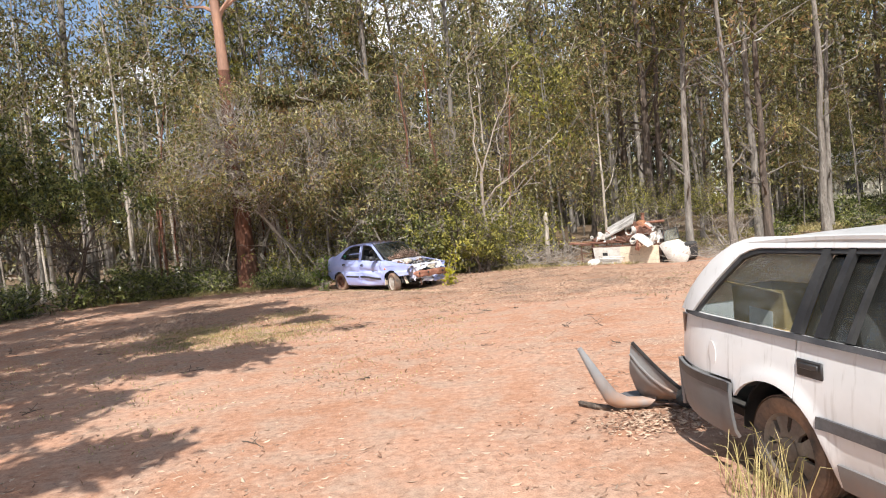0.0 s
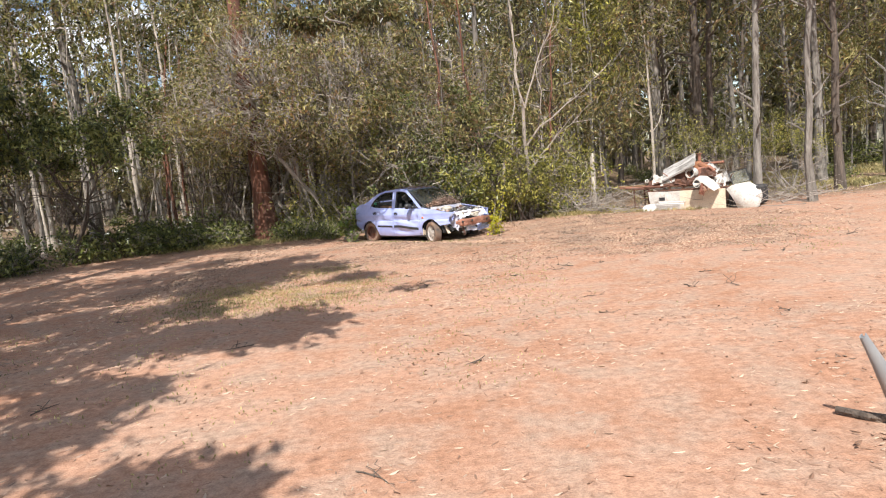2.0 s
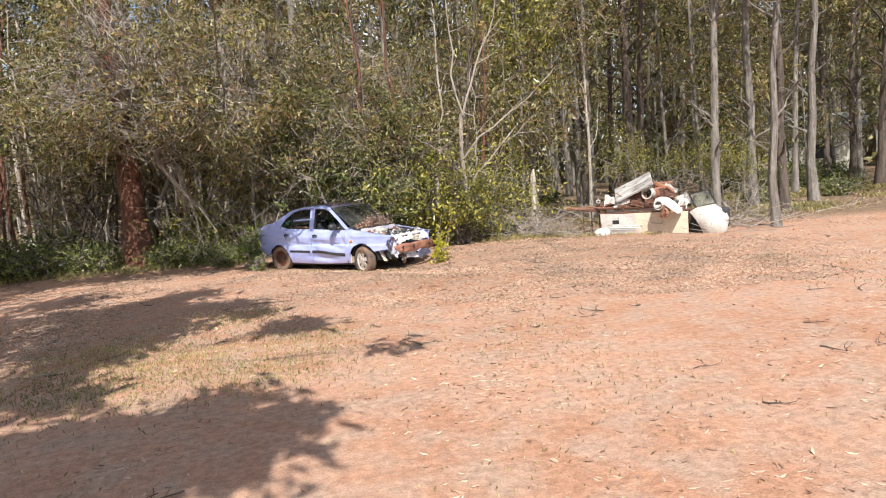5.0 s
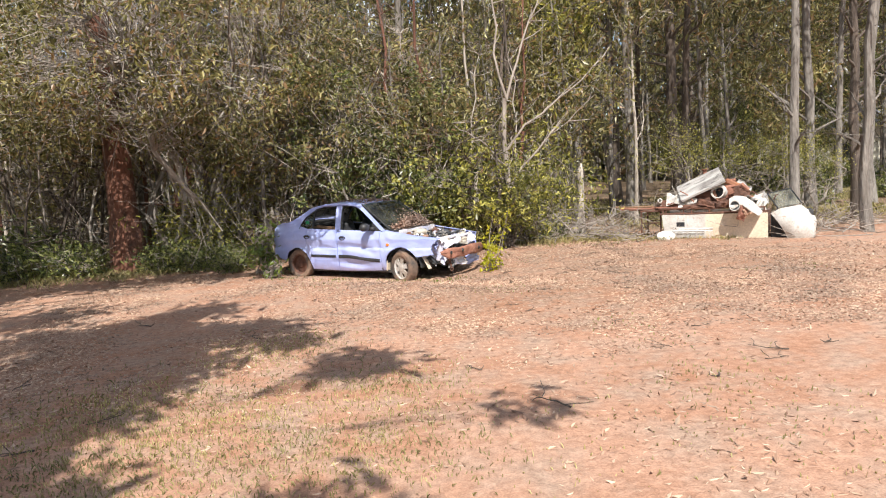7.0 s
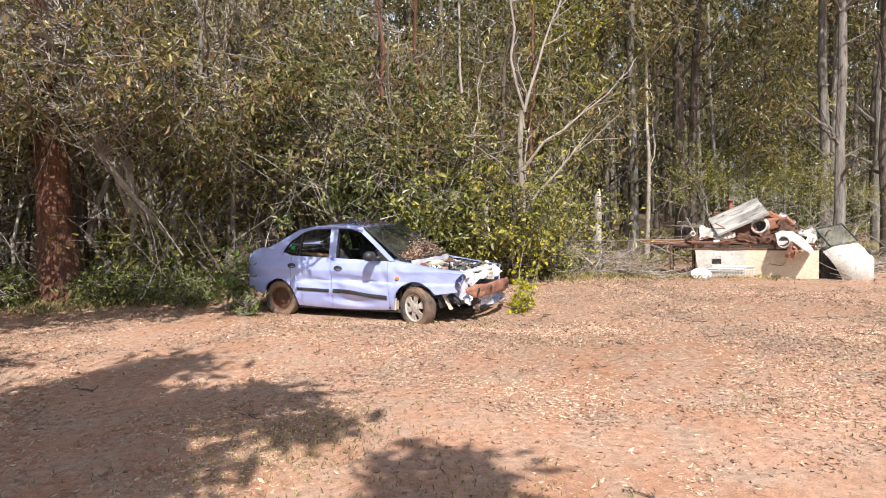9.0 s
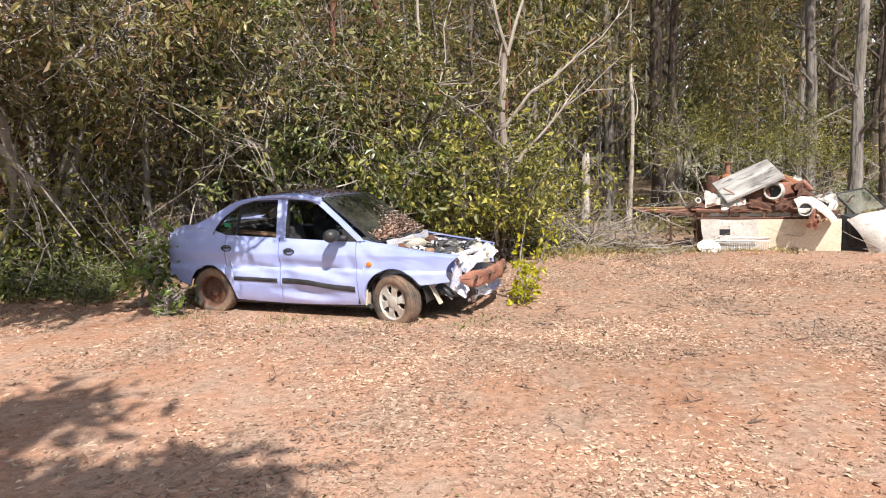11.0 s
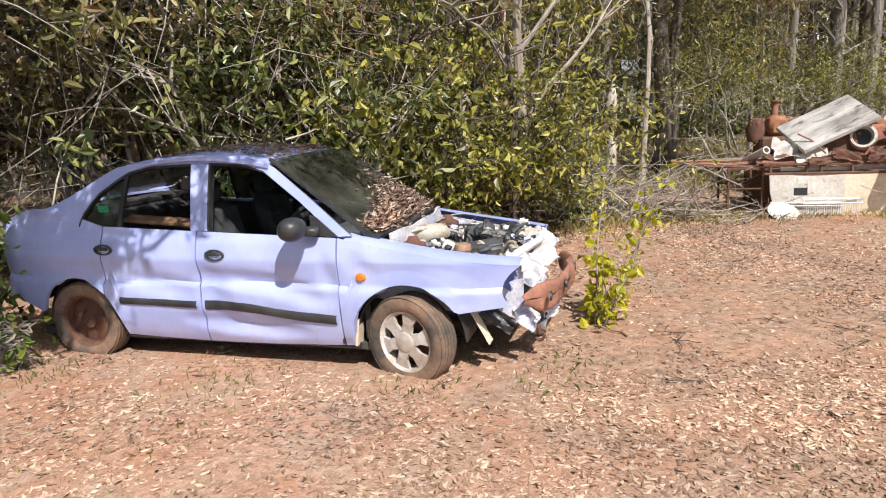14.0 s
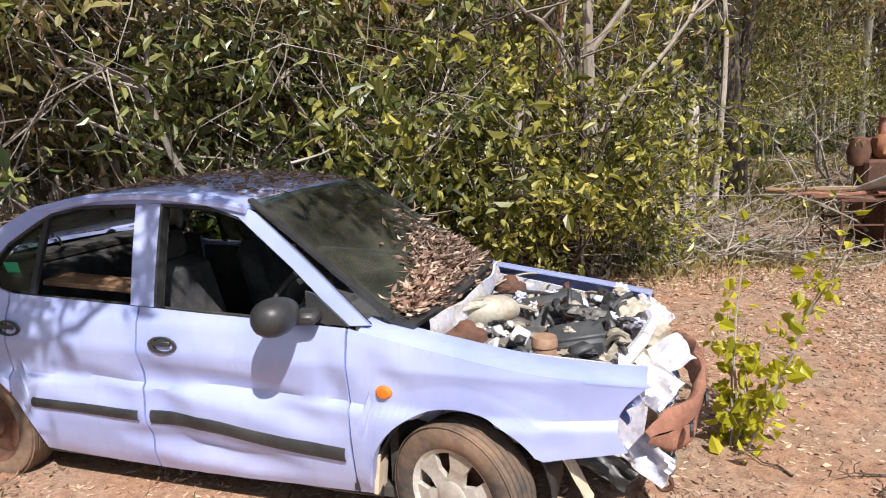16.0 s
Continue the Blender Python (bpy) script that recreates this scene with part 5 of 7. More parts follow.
    part("engine_block", Build().box((1.36, 0.05, 0.34), (0.50, 0.62, 0.36), (0, 0, 4), 0.04).box((1.34, -0.02, 0.54), (0.22, 0.50, 0.08), (0, 6, 4), 0.02).tube([(1.2, -0.22, 0.58), (1.5, -0.25, 0.56)], 0.045, 10), M_ENGINE, car, smooth=True)
    part("air_cleaner", Build().patch(12, 8, lambda u, v: (1.19 + 0.15 * math.cos(2 * math.pi * u) * math.sin(math.pi * v) ** 0.6, -0.14 + 0.085 * math.sin(2 * math.pi * u) * math.sin(math.pi * v) ** 0.6 + 0.05 * math.cos(2 * math.pi * u), 0.70 - 0.065 * math.cos(math.pi * v)), 0), M_ENGINE_PALE, car, "dusty cream alloy casting", smooth=True)
    part("battery", Build().box((1.60, -0.18, 0.53), (0.26, 0.20, 0.20), (4, -8, 12), 0.015).box((1.60, -0.18, 0.637), (0.24, 0.18, 0.02), (4, -8, 12), 0.006), M_GREY_PLASTIC, car, "grey plastic box", smooth=True)
    part("plastic_cover", Build().box((1.42, 0.30, 0.60), (0.30, 0.26, 0.16), (-10, -10, 20), 0.03), M_GREY_PLASTIC, car, smooth=True)
    part("radiator_fan", Build().spin([(0.05, 0.02), (0.16, 0.03), (0.17, 0.0), (0.05, -0.01)], 18, Matrix.Translation((1.74, 0.12, 0.52)) @ Euler((0, radians(70), radians(12))).to_matrix().to_4x4()).box((1.72, 0.36, 0.53), (0.07, 0.30, 0.30), (0, -14, 14), 0.02), M_BLACK, car, smooth=True)
    part("reservoir", Build().spin([(0.001, 0.10), (0.05, 0.10), (0.055, 0.085), (0.055, 0.06), (0.048, 0.055), (0.06, 0.0), (0.055, -0.1)], 16, Matrix.Translation((1.50, -0.40, 0.58))), M_TERRA, car, "brown capped fluid pot", smooth=True)
    for y in (-0.44, 0.44):
        part("strut_top", Build().spin([(0.001, 0.04), (0.03, 0.035), (0.05, 0.0), (0.085, -0.01), (0.09, -0.04)], 16, Matrix.Translation((1.18, y, 0.70))), M_RUST_DARK, car, smooth=True)
    rng = np.random.default_rng(9)
    for i in range(28):
        o = np.array((rng.uniform(1.05, 1.75), rng.uniform(-0.45, 0.5), rng.uniform(0.55, 0.69)))
        e = o + rng.normal(size=3) * np.array((0.16, 0.2, 0.05))
        mid = (o + e) / 2 + np.array((0, 0, rng.uniform(0.03, 0.09)))
        pts = [tuple((1 - t) ** 2 * o + 2 * t * (1 - t) * mid + t * t * e) for t in np.linspace(0, 1, 8)]
        part("hose", Build().tube(pts, rng.uniform(0.004, 0.013), 7), (M_BLACK, M_ENGINE, M_GREY_PLASTIC, M_ENGINE_PALE)[i % 4], car, smooth=True)
    for i in range(150):
        o = (rng.uniform(1.10, 1.84), rng.uniform(-0.50, 0.54), rng.uniform(0.54, 0.685))
        q = np.array((rng.uniform(0.02, 0.10), rng.uniform(0.02, 0.10), rng.uniform(0.015, 0.05)))
        shape = Build().box(o, tuple(q), tuple(rng.uniform(-40, 40, 3)), 0.02) if i % 2 == 0 else blob(Build(), i, o, q * 0.6)
        part("engine_part", shape, (M_ENGINE, M_LILAC_BARE, M_GREY_PLASTIC, M_ENGINE_PALE, M_LILAC_BARE, M_ENGINE, M_RUST_DARK, M_ENGINE_PALE, M_BLACK)[i % 9], car, smooth=True)
    part("engine_tray", Build().box((1.42, 0, 0.20), (0.9, 1.0, 0.06), (0, 0, 0), 0.02), M_BLACK, car)

    # smashed front
    beam = Build()

    def beam_fn(u, v):
        y = -0.60 + 1.30 * u
        x = 1.93 + 0.20 * math.sin(math.pi * (0.1 + 0.75 * u)) + 0.03 * wob(u * 6, v * 3, 2)
        a = 2 * math.pi * v
        k = min(1.0, 0.25 + 9 * u, 0.25 + 9 * (1 - u))
        return (x - 0.12 * max(0, 0.16 - u) * 4 + 0.026 * math.cos(a) * k, y, 0.375 - 0.02 * u + 0.10 * k * math.sin(a) * (0.9 + 0.2 * wob(u * 4, 1, 5)) + 0.03 * wob(u * 5, v, 8) + 0.012 * wob(u * 14, v * 3, 3))
    beam.patch(34, 18, beam_fn)
    part("bumper_beam", beam, M_RUST, car, "bent rusty steel bumper beam", smooth=True)
    for i, (yy, zz) in enumerate(((-0.22, 0.39), (-0.50, 0.38), (0.34, 0.37))):
        h = Build().spin([(0.001, 0.002), (0.028, 0.002), (0.032, -0.01)], 14, Matrix.Translation((1.985 + 0.19 * math.sin(math.pi * (0.1 + 0.75 * (yy + 0.6) / 1.3)), yy, zz)) @ Matrix.Rotation(radians(90), 4, "Y"))
        part("beam_hole", h, M_BLACK, car)
    part("radiator_support", Build().tube([(1.80, -0.50, 0.60), (1.88, -0.2, 0.62), (1.92, 0.15, 0.60), (1.86, 0.55, 0.61)], 0.028, 8).tube([(1.86, -0.45, 0.25), (1.90, 0.5, 0.24)], 0.03, 8), M_LILAC_BARE, car, smooth=True)
    scraps = [(1, (1.80, -0.56, 0.52), (0.26, 0.18), (70, 10, -50), M_LILAC), (2, (1.92, -0.42, 0.52), (0.24, 0.20), (60, 30, -20), M_LILAC_BARE), (3, (1.96, -0.20, 0.55), (0.30, 0.18), (40, -20, 30), M_LILAC_BARE), (4, (1.95, 0.10, 0.53), (0.30, 0.16), (65, 10, 70), M_ENGINE_PALE), (5, (1.92, 0.42, 0.54), (0.26, 0.20), (50, -25, 60), M_LILAC_BARE), (6, (1.86, 0.60, 0.54), (0.20, 0.22), (80, 0, 70), M_LILAC), (7, (2.02, -0.15, 0.21), (0.46, 0.20), (75, 5, 82), M_LILAC_BARE), (8, (2.03, 0.30, 0.19), (0.50, 0.20), (82, -6, 86), M_LILAC), (9, (1.90, -0.52, 0.27), (0.30, 0.16), (65, 20, -35), M_LILAC_BARE), (10, (1.76, -0.62, 0.26), (0.28, 0.12), (75, 30, -8), M_BLACK), (11, (1.86, -0.50, 0.60), (0.18, 0.14), (15, 25, 20), M_LILAC_BARE), (12, (1.80, 0.28, 0.62), (0.26, 0.14), (20, -20, 40), M_ENGINE_PALE), (13, (1.98, -0.36, 0.16), (0.12, 0.18), (85, 15, 40), M_ENGINE), (14, (1.84, -0.30, 0.58), (0.22, 0.16), (25, 30, -30), M_ENGINE_PALE), (15, (1.70, -0.64, 0.42), (0.22, 0.10), (80, 5, -12), M_LILAC)]
    for sd, c, sz, tn, mt in scraps:
        part("torn_panel", crumple(Build(), sd, c, (sz[0] * 0.8, sz[1] * 0.8), 12, 0.42, tn), mt, car, smooth=True)
    part("splash_guard", Build().patch(8, 3, lambda u, v: (1.60 + 0.12 * u, -0.70 + 0.10 * v, 0.34 - 0.22 * u + 0.02 * wob(u * 3, v, 1)), 0.006), M_CREAM, car, "torn beige inner guard", smooth=True)
    part("mud_flap", Build().box((0.875, -0.70, 0.17), (0.02, 0.10, 0.18), (0, 6, 0), 0.004), M_CREAM, car)
    part("tow_hook", Build().tube([(1.93, -0.36, 0.25), (1.97, -0.37, 0.14), (1.98, -0.37, 0.09)], 0.02, 7).tube([(1.98 + 0.03 * math.cos(k), -0.37, 0.075 + 0.03 * math.sin(k)) for k in np.linspace(0, 6.28, 12)], 0.011, 6), M_RUST_DARK, car, smooth=True)
    return car


make_sedan()


def car_leaves():
    """Dry leaves caught at the foot of the windscreen and on the roof and cowl."""
    rng = np.random.default_rng(14)
    pts = []
    for _ in range(2500):
        y = rng.uniform(-0.60, 0.62)
        d = abs(rng.normal()) * (0.05 + 0.09 * min(1, max(0, (y + 0.35) / 0.5)))
        x = 1.0 - d
        z = 0.785 + max(0, (0.95 - x)) * 0.70 + 0.055 * max(0, 1 - (y / 0.66) ** 2) * min(1, max(0, (1.0 - x) / 0.06)) + 0.008 + rng.uniform(0, 0.03)
        pts.append((x + 0.01, y, z))
    for _ in range(520):
        pts.append((rng.uniform(0.98, 1.05), rng.uniform(-0.40, 0.6), rng.uniform(0.74, 0.785)))
    ob = solo("leaf_pile", Build().leaves(rng, pts, 0.044, 0.42, flat=True, steep=0.3), M_HEAP_LEAF, "dry leaves heaped at the foot of the sedan's windscreen", "leaves", kind="stuff", m=CAR)
    pts = []
    for _ in range(1900):
        x, y = rng.uniform(-0.85, 0.29), rng.uniform(-0.46, 0.60)
        u = (0.30 - x) / 1.16
        pts.append((x, y, 1.222 + 0.115 * math.sin(math.pi * min(1, 0.12 + 0.80 * u)) ** 0.8 - 0.045 * (y / 0.615) ** 2 + 0.008))
    solo("leaf_pile", Build().leaves(rng, pts, 0.036, 0.42, flat=True), M_DRIED, "brown leaves and twigs scattered on the sedan's roof", "leaves", kind="stuff", m=CAR)


car_leaves()

# ---- the white station wagon: x runs to its nose, y to its left ----
WAG = pose(2.91, 2.422, 0.01, 0, 0, -78.6)
WF, WR = (1.36, 0.29), (-1.47, 0.29)


def wag_low(x):
    z = 0.23
    for (ax, az), r in ((WF, 0.37), (WR, 0.40)):
        if abs(x - ax) < r:
            z = max(z, az + math.sqrt(r * r - (x - ax) ** 2) * 0.95)
    return z


def wag_belt(x):
    return 0.945 - 0.012 * x


def wag_y(x, z):
    t = max(0.0, min(1.0, (z - 0.2) / 0.75))
    y = 0.81 + 0.075 * math.sin(math.pi * (0.12 + 0.75 * t)) + 0.006 * t * t
    if x < -2.0:
        y -= 0.42 * (x + 2.0) ** 2
    if x > 1.9:
        y -= 0.5 * (x - 1.9) ** 2
    for (ax, az), r in ((WF, 0.37), (WR, 0.40)):
        d = math.hypot(x - ax, z - az)
        if d < r + 0.07 and z > az:
            y += 0.018 * (1 - max(0, d - r) / 0.07)
    return y


def wag_house(x, z):
    t = (z - 0.95) / 0.45
    return 0.845 - 0.15 * t - 0.03 * t * t - (0.42 * (x + 2.0) ** 2 * (1 - 0.3 * t) if x < -2.0 else 0)


def make_wagon():
    car = thing("station_wagon", WAG, "old white station wagon with dirty paint, parked on red dirt", "car")

    def panel(name, x0, x1, s, z_lo=wag_low, z_hi=wag_belt, mat=M_WHITE_CAR, out=0.0, nu=20, nv=12, label="", parent=None):
        b = Build().patch(nu, nv, lambda u, v: (x0 + (x1 - x0) * u, -s * (wag_y(x0 + (x1 - x0) * u, z_lo(x0 + (x1 - x0) * u) + (max(z_hi(x0 + (x1 - x0) * u), z_lo(x0 + (x1 - x0) * u) + 0.01) - z_lo(x0 + (x1 - x0) * u)) * v) + out), z_lo(x0 + (x1 - x0) * u) + (max(z_hi(x0 + (x1 - x0) * u), z_lo(x0 + (x1 - x0) * u) + 0.01) - z_lo(x0 + (x1 - x0) * u)) * v), 0.02 * s)
        return part(name, b, mat, parent or car, label, smooth=True)

    def strip(b, a, c, s, n=20, k=3, thick=0.03, out=0.0):
        def fn(u, v):
            p, q = curve_at(a, u), curve_at(c, u)
            x, z = p[0] + (q[0] - p[0]) * v, p[1] + (q[1] - p[1]) * v
            return (x, -s * (wag_house(x, z) + out), z)
        return b.patch(n, k, fn, thick * s)

    bump_top = lambda x: 0.60 + 0.02 * (x + 2.0)
    for s in (1, -1):
        panel("quarter_panel", -2.50, -1.285, s, lambda x: max(wag_low(x), 0.61 if x < -1.80 else 0), wag_belt, nu=34)
        fd = panel("front_door", 0.02, 1.00, s)
        rd = panel("rear_door", -1.275, 0.01, s, nu=28)
        panel("front_fender", 1.01, 2.30, s, nu=28)
        rb = panel("rear_bumper_side", -2.55, -1.79, s, lambda x: 0.26 + 0.06 * max(0, -2.0 - x), lambda x: 0.60, M_BUMPER_DARK, 0.03, 16, 8, "dark grey plastic bumper wrapping round the corner")
        panel("bumper_strip", -2.55, -1.80, s, lambda x: 0.545, lambda x: 0.60, M_BLACK, 0.036, 16, 3, "black rubbing band", rb)
        panel("sill_strip", -1.02, 1.0, s, lambda x: 0.23, lambda x: 0.36, M_BUMPER_DARK, 0.012, 20, 4)
        for d, x0, x1 in ((rd, -1.12, -0.0), (fd, 0.03, 0.98)):
            panel("side_moulding", x0, x1, s, lambda x: 0.515, lambda x: 0.575, M_GREY_PLASTIC, 0.014, 16, 4, "dark grey side moulding", d)
        for d, hx in ((rd, -1.17), (fd, 0.14)):
            y = -s * (wag_y(hx, 0.80) + 0.004)
            h = Build().box((hx, y, 0.80), (0.18, 0.016, 0.09), (0, 0, 0), 0.007)
            h.box((hx + 0.005, y - s * 0.012, 0.815), (0.13, 0.014, 0.03), (0, 0, 0), 0.005)
            part("door_handle", h, M_BLACK, d, "black flush door handle", smooth=True)
        # roof rail with slanting rear pillar
        outer = [(-2.50, 0.955), (-2.38, 1.10), (-2.18, 1.29), (-2.02, 1.39), (-1.84, 1.44), (-0.60, 1.465), (0.10, 1.45), (0.45, 1.35), (1.05, 0.935)]
        inner = [(-2.25, 0.965), (-2.15, 1.07), (-1.98, 1.25), (-1.88, 1.345), (-1.76, 1.38), (-0.60, 1.40), (0.06, 1.385), (0.36, 1.29), (0.90, 0.945)]
        part("side_frame", strip(Build(), outer, inner, s, 40), M_WHITE_CAR, car, smooth=True)
        seal = [(x * 0.985 + 0.0, 0.965 + (z - 0.965) * 0.94) for x, z in inner]
        part("window_seal", strip(Build(), inner, seal, s, 40, 1, 0.02, -0.003), M_BLACK, car, "black window seal")
        part("belt_seal", strip(Build(), [(-2.38, 0.972), (0.92, 0.938)], [(-2.40, 0.944), (0.94, 0.905)], s, 30, 1, 0.02, 0.006), M_GREY_PLASTIC, car, "grey rubber strip along the window line")
        for xa, xb in ((-1.31, -1.24), (-1.14, -1.08), (-0.94, -0.91), (-0.06, 0.06)):
            part("pillar", strip(Build(), [(xa, 0.96), (xa + 0.08, 1.395)], [(xb, 0.96), (xb + 0.06, 1.395)], s, 8, 2, 0.03, -0.006), M_BLACK, car, smooth=True)
        g = strip(Build(), [(-2.24, 0.97), (-1.80, 1.375)], [(-1.28, 0.965), (-1.20, 1.395)], s, 8, 14, 0.004, -0.016)
        q = part("quarter_glass", g, M_GLASS_DARK, car, "dusty side glass of the load bay", smooth=True)
        q.visible_shadow = False
        for xa, xb in ((-1.24, -0.05), (0.05, 0.85)):
            g = strip(Build(), [(xa, 0.96), (xa + 0.06, 1.395)], [(xb, 0.955), (xb + 0.0 if xb < 0.5 else 0.3, 1.395 if xb < 0.5 else 1.32)], s, 6, 8, 0.004, -0.018)
            q = part("door_glass", g, M_GLASS_DARK, car, "dark door window", smooth=True)
            q.visible_shadow = False
        tl = Build().patch(10, 6, lambda u, v: (-2.545 + 0.10 * v, -s * (wag_y(-2.5, 0.75) - 0.035 + 0.05 * v ** 0.7), 0.925 - 0.30 * u), 0.02 * s)
        part("tail_lamp", tl, M_TAIL_DIRTY, car, "grimy brown tail lamp", smooth=True)
        for (ax, az) in (WF, WR):
            wb = Build().patch(16, 3, lambda u, v: (ax + 0.40 * math.cos(math.pi * u), -s * (0.48 + 0.31 * v), az + 0.385 * math.sin(math.pi * u)), 0.01)
            part("wheel_housing", wb, M_BLACK, car, smooth=True)
        wheel("rear_wheel", car, WR[0], -s * 0.71, 0.28, s, 0, 0.30, 0.20, 8, M_RIM_DULL, "dusty tyre on a dull brown steel rim")
        wheel("front_wheel", car, WF[0], -s * 0.74, 0.28, s, 0, 0.30, 0.20, 8, M_RIM_DULL, "dusty tyre on a dull brown steel rim")
    lid = Build().prism([(0.062 * math.cos(a) * 0.6 - 0.0, 0.075 * math.sin(a)) for a in np.linspace(0, 2 * math.pi, 22, endpoint=False)], 0.004, Matrix.Translation((-2.0, -wag_y(-2.0, 0.74) - 0.005, 0.745)))
    part("fuel_flap", lid, M_WHITE_CAR, car, "oval fuel filler flap")
    rf = Build().patch(20, 12, lambda u, v: (-1.95 + 2.26 * u, 0.69 * (2 * v - 1), 1.432 + 0.055 * math.sin(math.pi * min(1, 0.16 + 0.74 * u)) - 0.02 * (2 * v - 1) ** 2 - 0.03 * (1 - u) ** 6), 0.02)
    part("roof", rf, M_WHITE_CAR, car, smooth=True)
    part("bonnet", Build().patch(14, 12, lambda u, v: (1.00 + 1.28 * u, 0.76 * (2 * v - 1), 0.945 - 0.17 * u - 0.03 * (2 * v - 1) ** 2 - 0.06 * max(0, u - 0.9) * 5), 0.02), M_WHITE_CAR, car, smooth=True)
    part("nose", Build().patch(6, 12, lambda u, v: (2.30 + 0.05 * (1 - (2 * v - 1) ** 2), 0.74 * (2 * v - 1), 0.75 - 0.5 * u), 0.03), M_BUMPER_GREY, car, smooth=True)
    ws = part("windscreen", Build().patch(8, 10, lambda u, v: (0.33 + 0.68 * u + 0.06 * (1 - (2 * v - 1) ** 2), (0.62 + 0.1 * u) * (2 * v - 1), 1.42 - 0.475 * u), 0.005), M_GLASS_DARK, car, smooth=True)
    ws.visible_shadow = False
    tg = Build().patch(8, 12, lambda u, v: (-2.555 - 0.03 * (1 - (2 * v - 1) ** 2), 0.72 * (2 * v - 1), 0.61 + 0.345 * u), 0.02)
    part("tailgate", tg, M_WHITE_CAR, car, smooth=True)
    bg = part("tailgate_glass", Build().patch(8, 10, lambda u, v: (-2.50 + 0.54 * u, (0.66 - 0.06 * u) * (2 * v - 1), 0.965 + 0.46 * u), 0.005), M_GLASS_DARK, car, smooth=True)
    bg.visible_shadow = False
    part("rear_bumper", Build().patch(8, 14, lambda u, v: (-2.585 - 0.03 * (1 - (2 * v - 1) ** 2) + 0.02 * u, 0.78 * (2 * v - 1), 0.60 - 0.33 * u), -0.03), M_BUMPER_DARK, car, smooth=True)
    part("floor_pan", Build().box((-0.3, 0, 0.34), (4.2, 1.4, 0.06)).box((-1.75, 0, 0.62), (1.3, 1.35, 0.04)), M_LINING, car)
    part("headlining", Build().box((-0.85, 0, 1.405), (2.3, 1.2, 0.02)), M_LINING, car)
    for y in (-0.36, 0.36):
        part("front_seat", Build().box((0.15, y, 0.55), (0.52, 0.5, 0.2), (0, -6, 0), 0.06).box((-0.14, y, 0.86), (0.14, 0.48, 0.6), (0, -14, 0), 0.06), M_SEAT, car, smooth=True)
    part("rear_seat", Build().box((-0.80, 0, 0.56), (0.5, 1.3, 0.2), (0, -6, 0), 0.06).box((-1.06, 0, 0.86), (0.13, 1.3, 0.5), (0, -12, 0), 0.06), M_SEAT, car, smooth=True)
    return car


make_wagon()


def wagon_load():
    """A torn cardboard box and a dark bag in the wagon's load bay."""
    box = thing("cardboard_box", WAG @ pose(-1.86, -0.50, 0.62, 0, 0, 3), "open brown cardboard box inside the wagon's load bay", "box")
    for y in (-0.15, 0.15):
        part("side_wall", Build().box((0, y, 0.26), (0.44, 0.006, 0.52), (0, 0, 0), 0.002), M_CARD, box)
    for x in (-0.22, 0.22):
        part("end_wall", Build().box((x, 0, 0.26), (0.006, 0.30, 0.52), (0, 0, 0), 0.002), M_CARD, box)
    part("flap", Build().box((0.0, -0.19, 0.53), (0.42, 0.10, 0.006), (-20, 4, 0), 0.002), M_CARD, box)
    part("paper_label", Build().box((0.03, -0.1565, 0.33), (0.2, 0.004, 0.13), (0, 4, 0), 0.001), M_PAPER, box, "white paper label")
    bag = Build().patch(18, 12, lambda u, v: (0.27 * math.cos(2 * math.pi * u) * math.sin(math.pi * v) * (1 + 0.25 * wob(u * 4, v * 4, 3)), 0.2 * math.sin(2 * math.pi * u) * math.sin(math.pi * v), 0.32 - 0.32 * math.cos(math.pi * v) + 0.03 * wob(u * 5, v * 5, 1)))
    solo("bag", bag, M_NAVY, "bulging dark blue bag in the wagon's load bay", "bag", m=WAG @ pose(-1.50, -0.22, 0.72), smooth=True)
    solo("blanket", crumple(Build(), 31, (0, 0, 0.08), (0.7, 0.5), 10, 0.3), M_SEAT, "crumpled dark cloth in the wagon's load bay", "cloth", m=WAG @ pose(-2.05, -0.25, 0.65), smooth=True)


wagon_load()


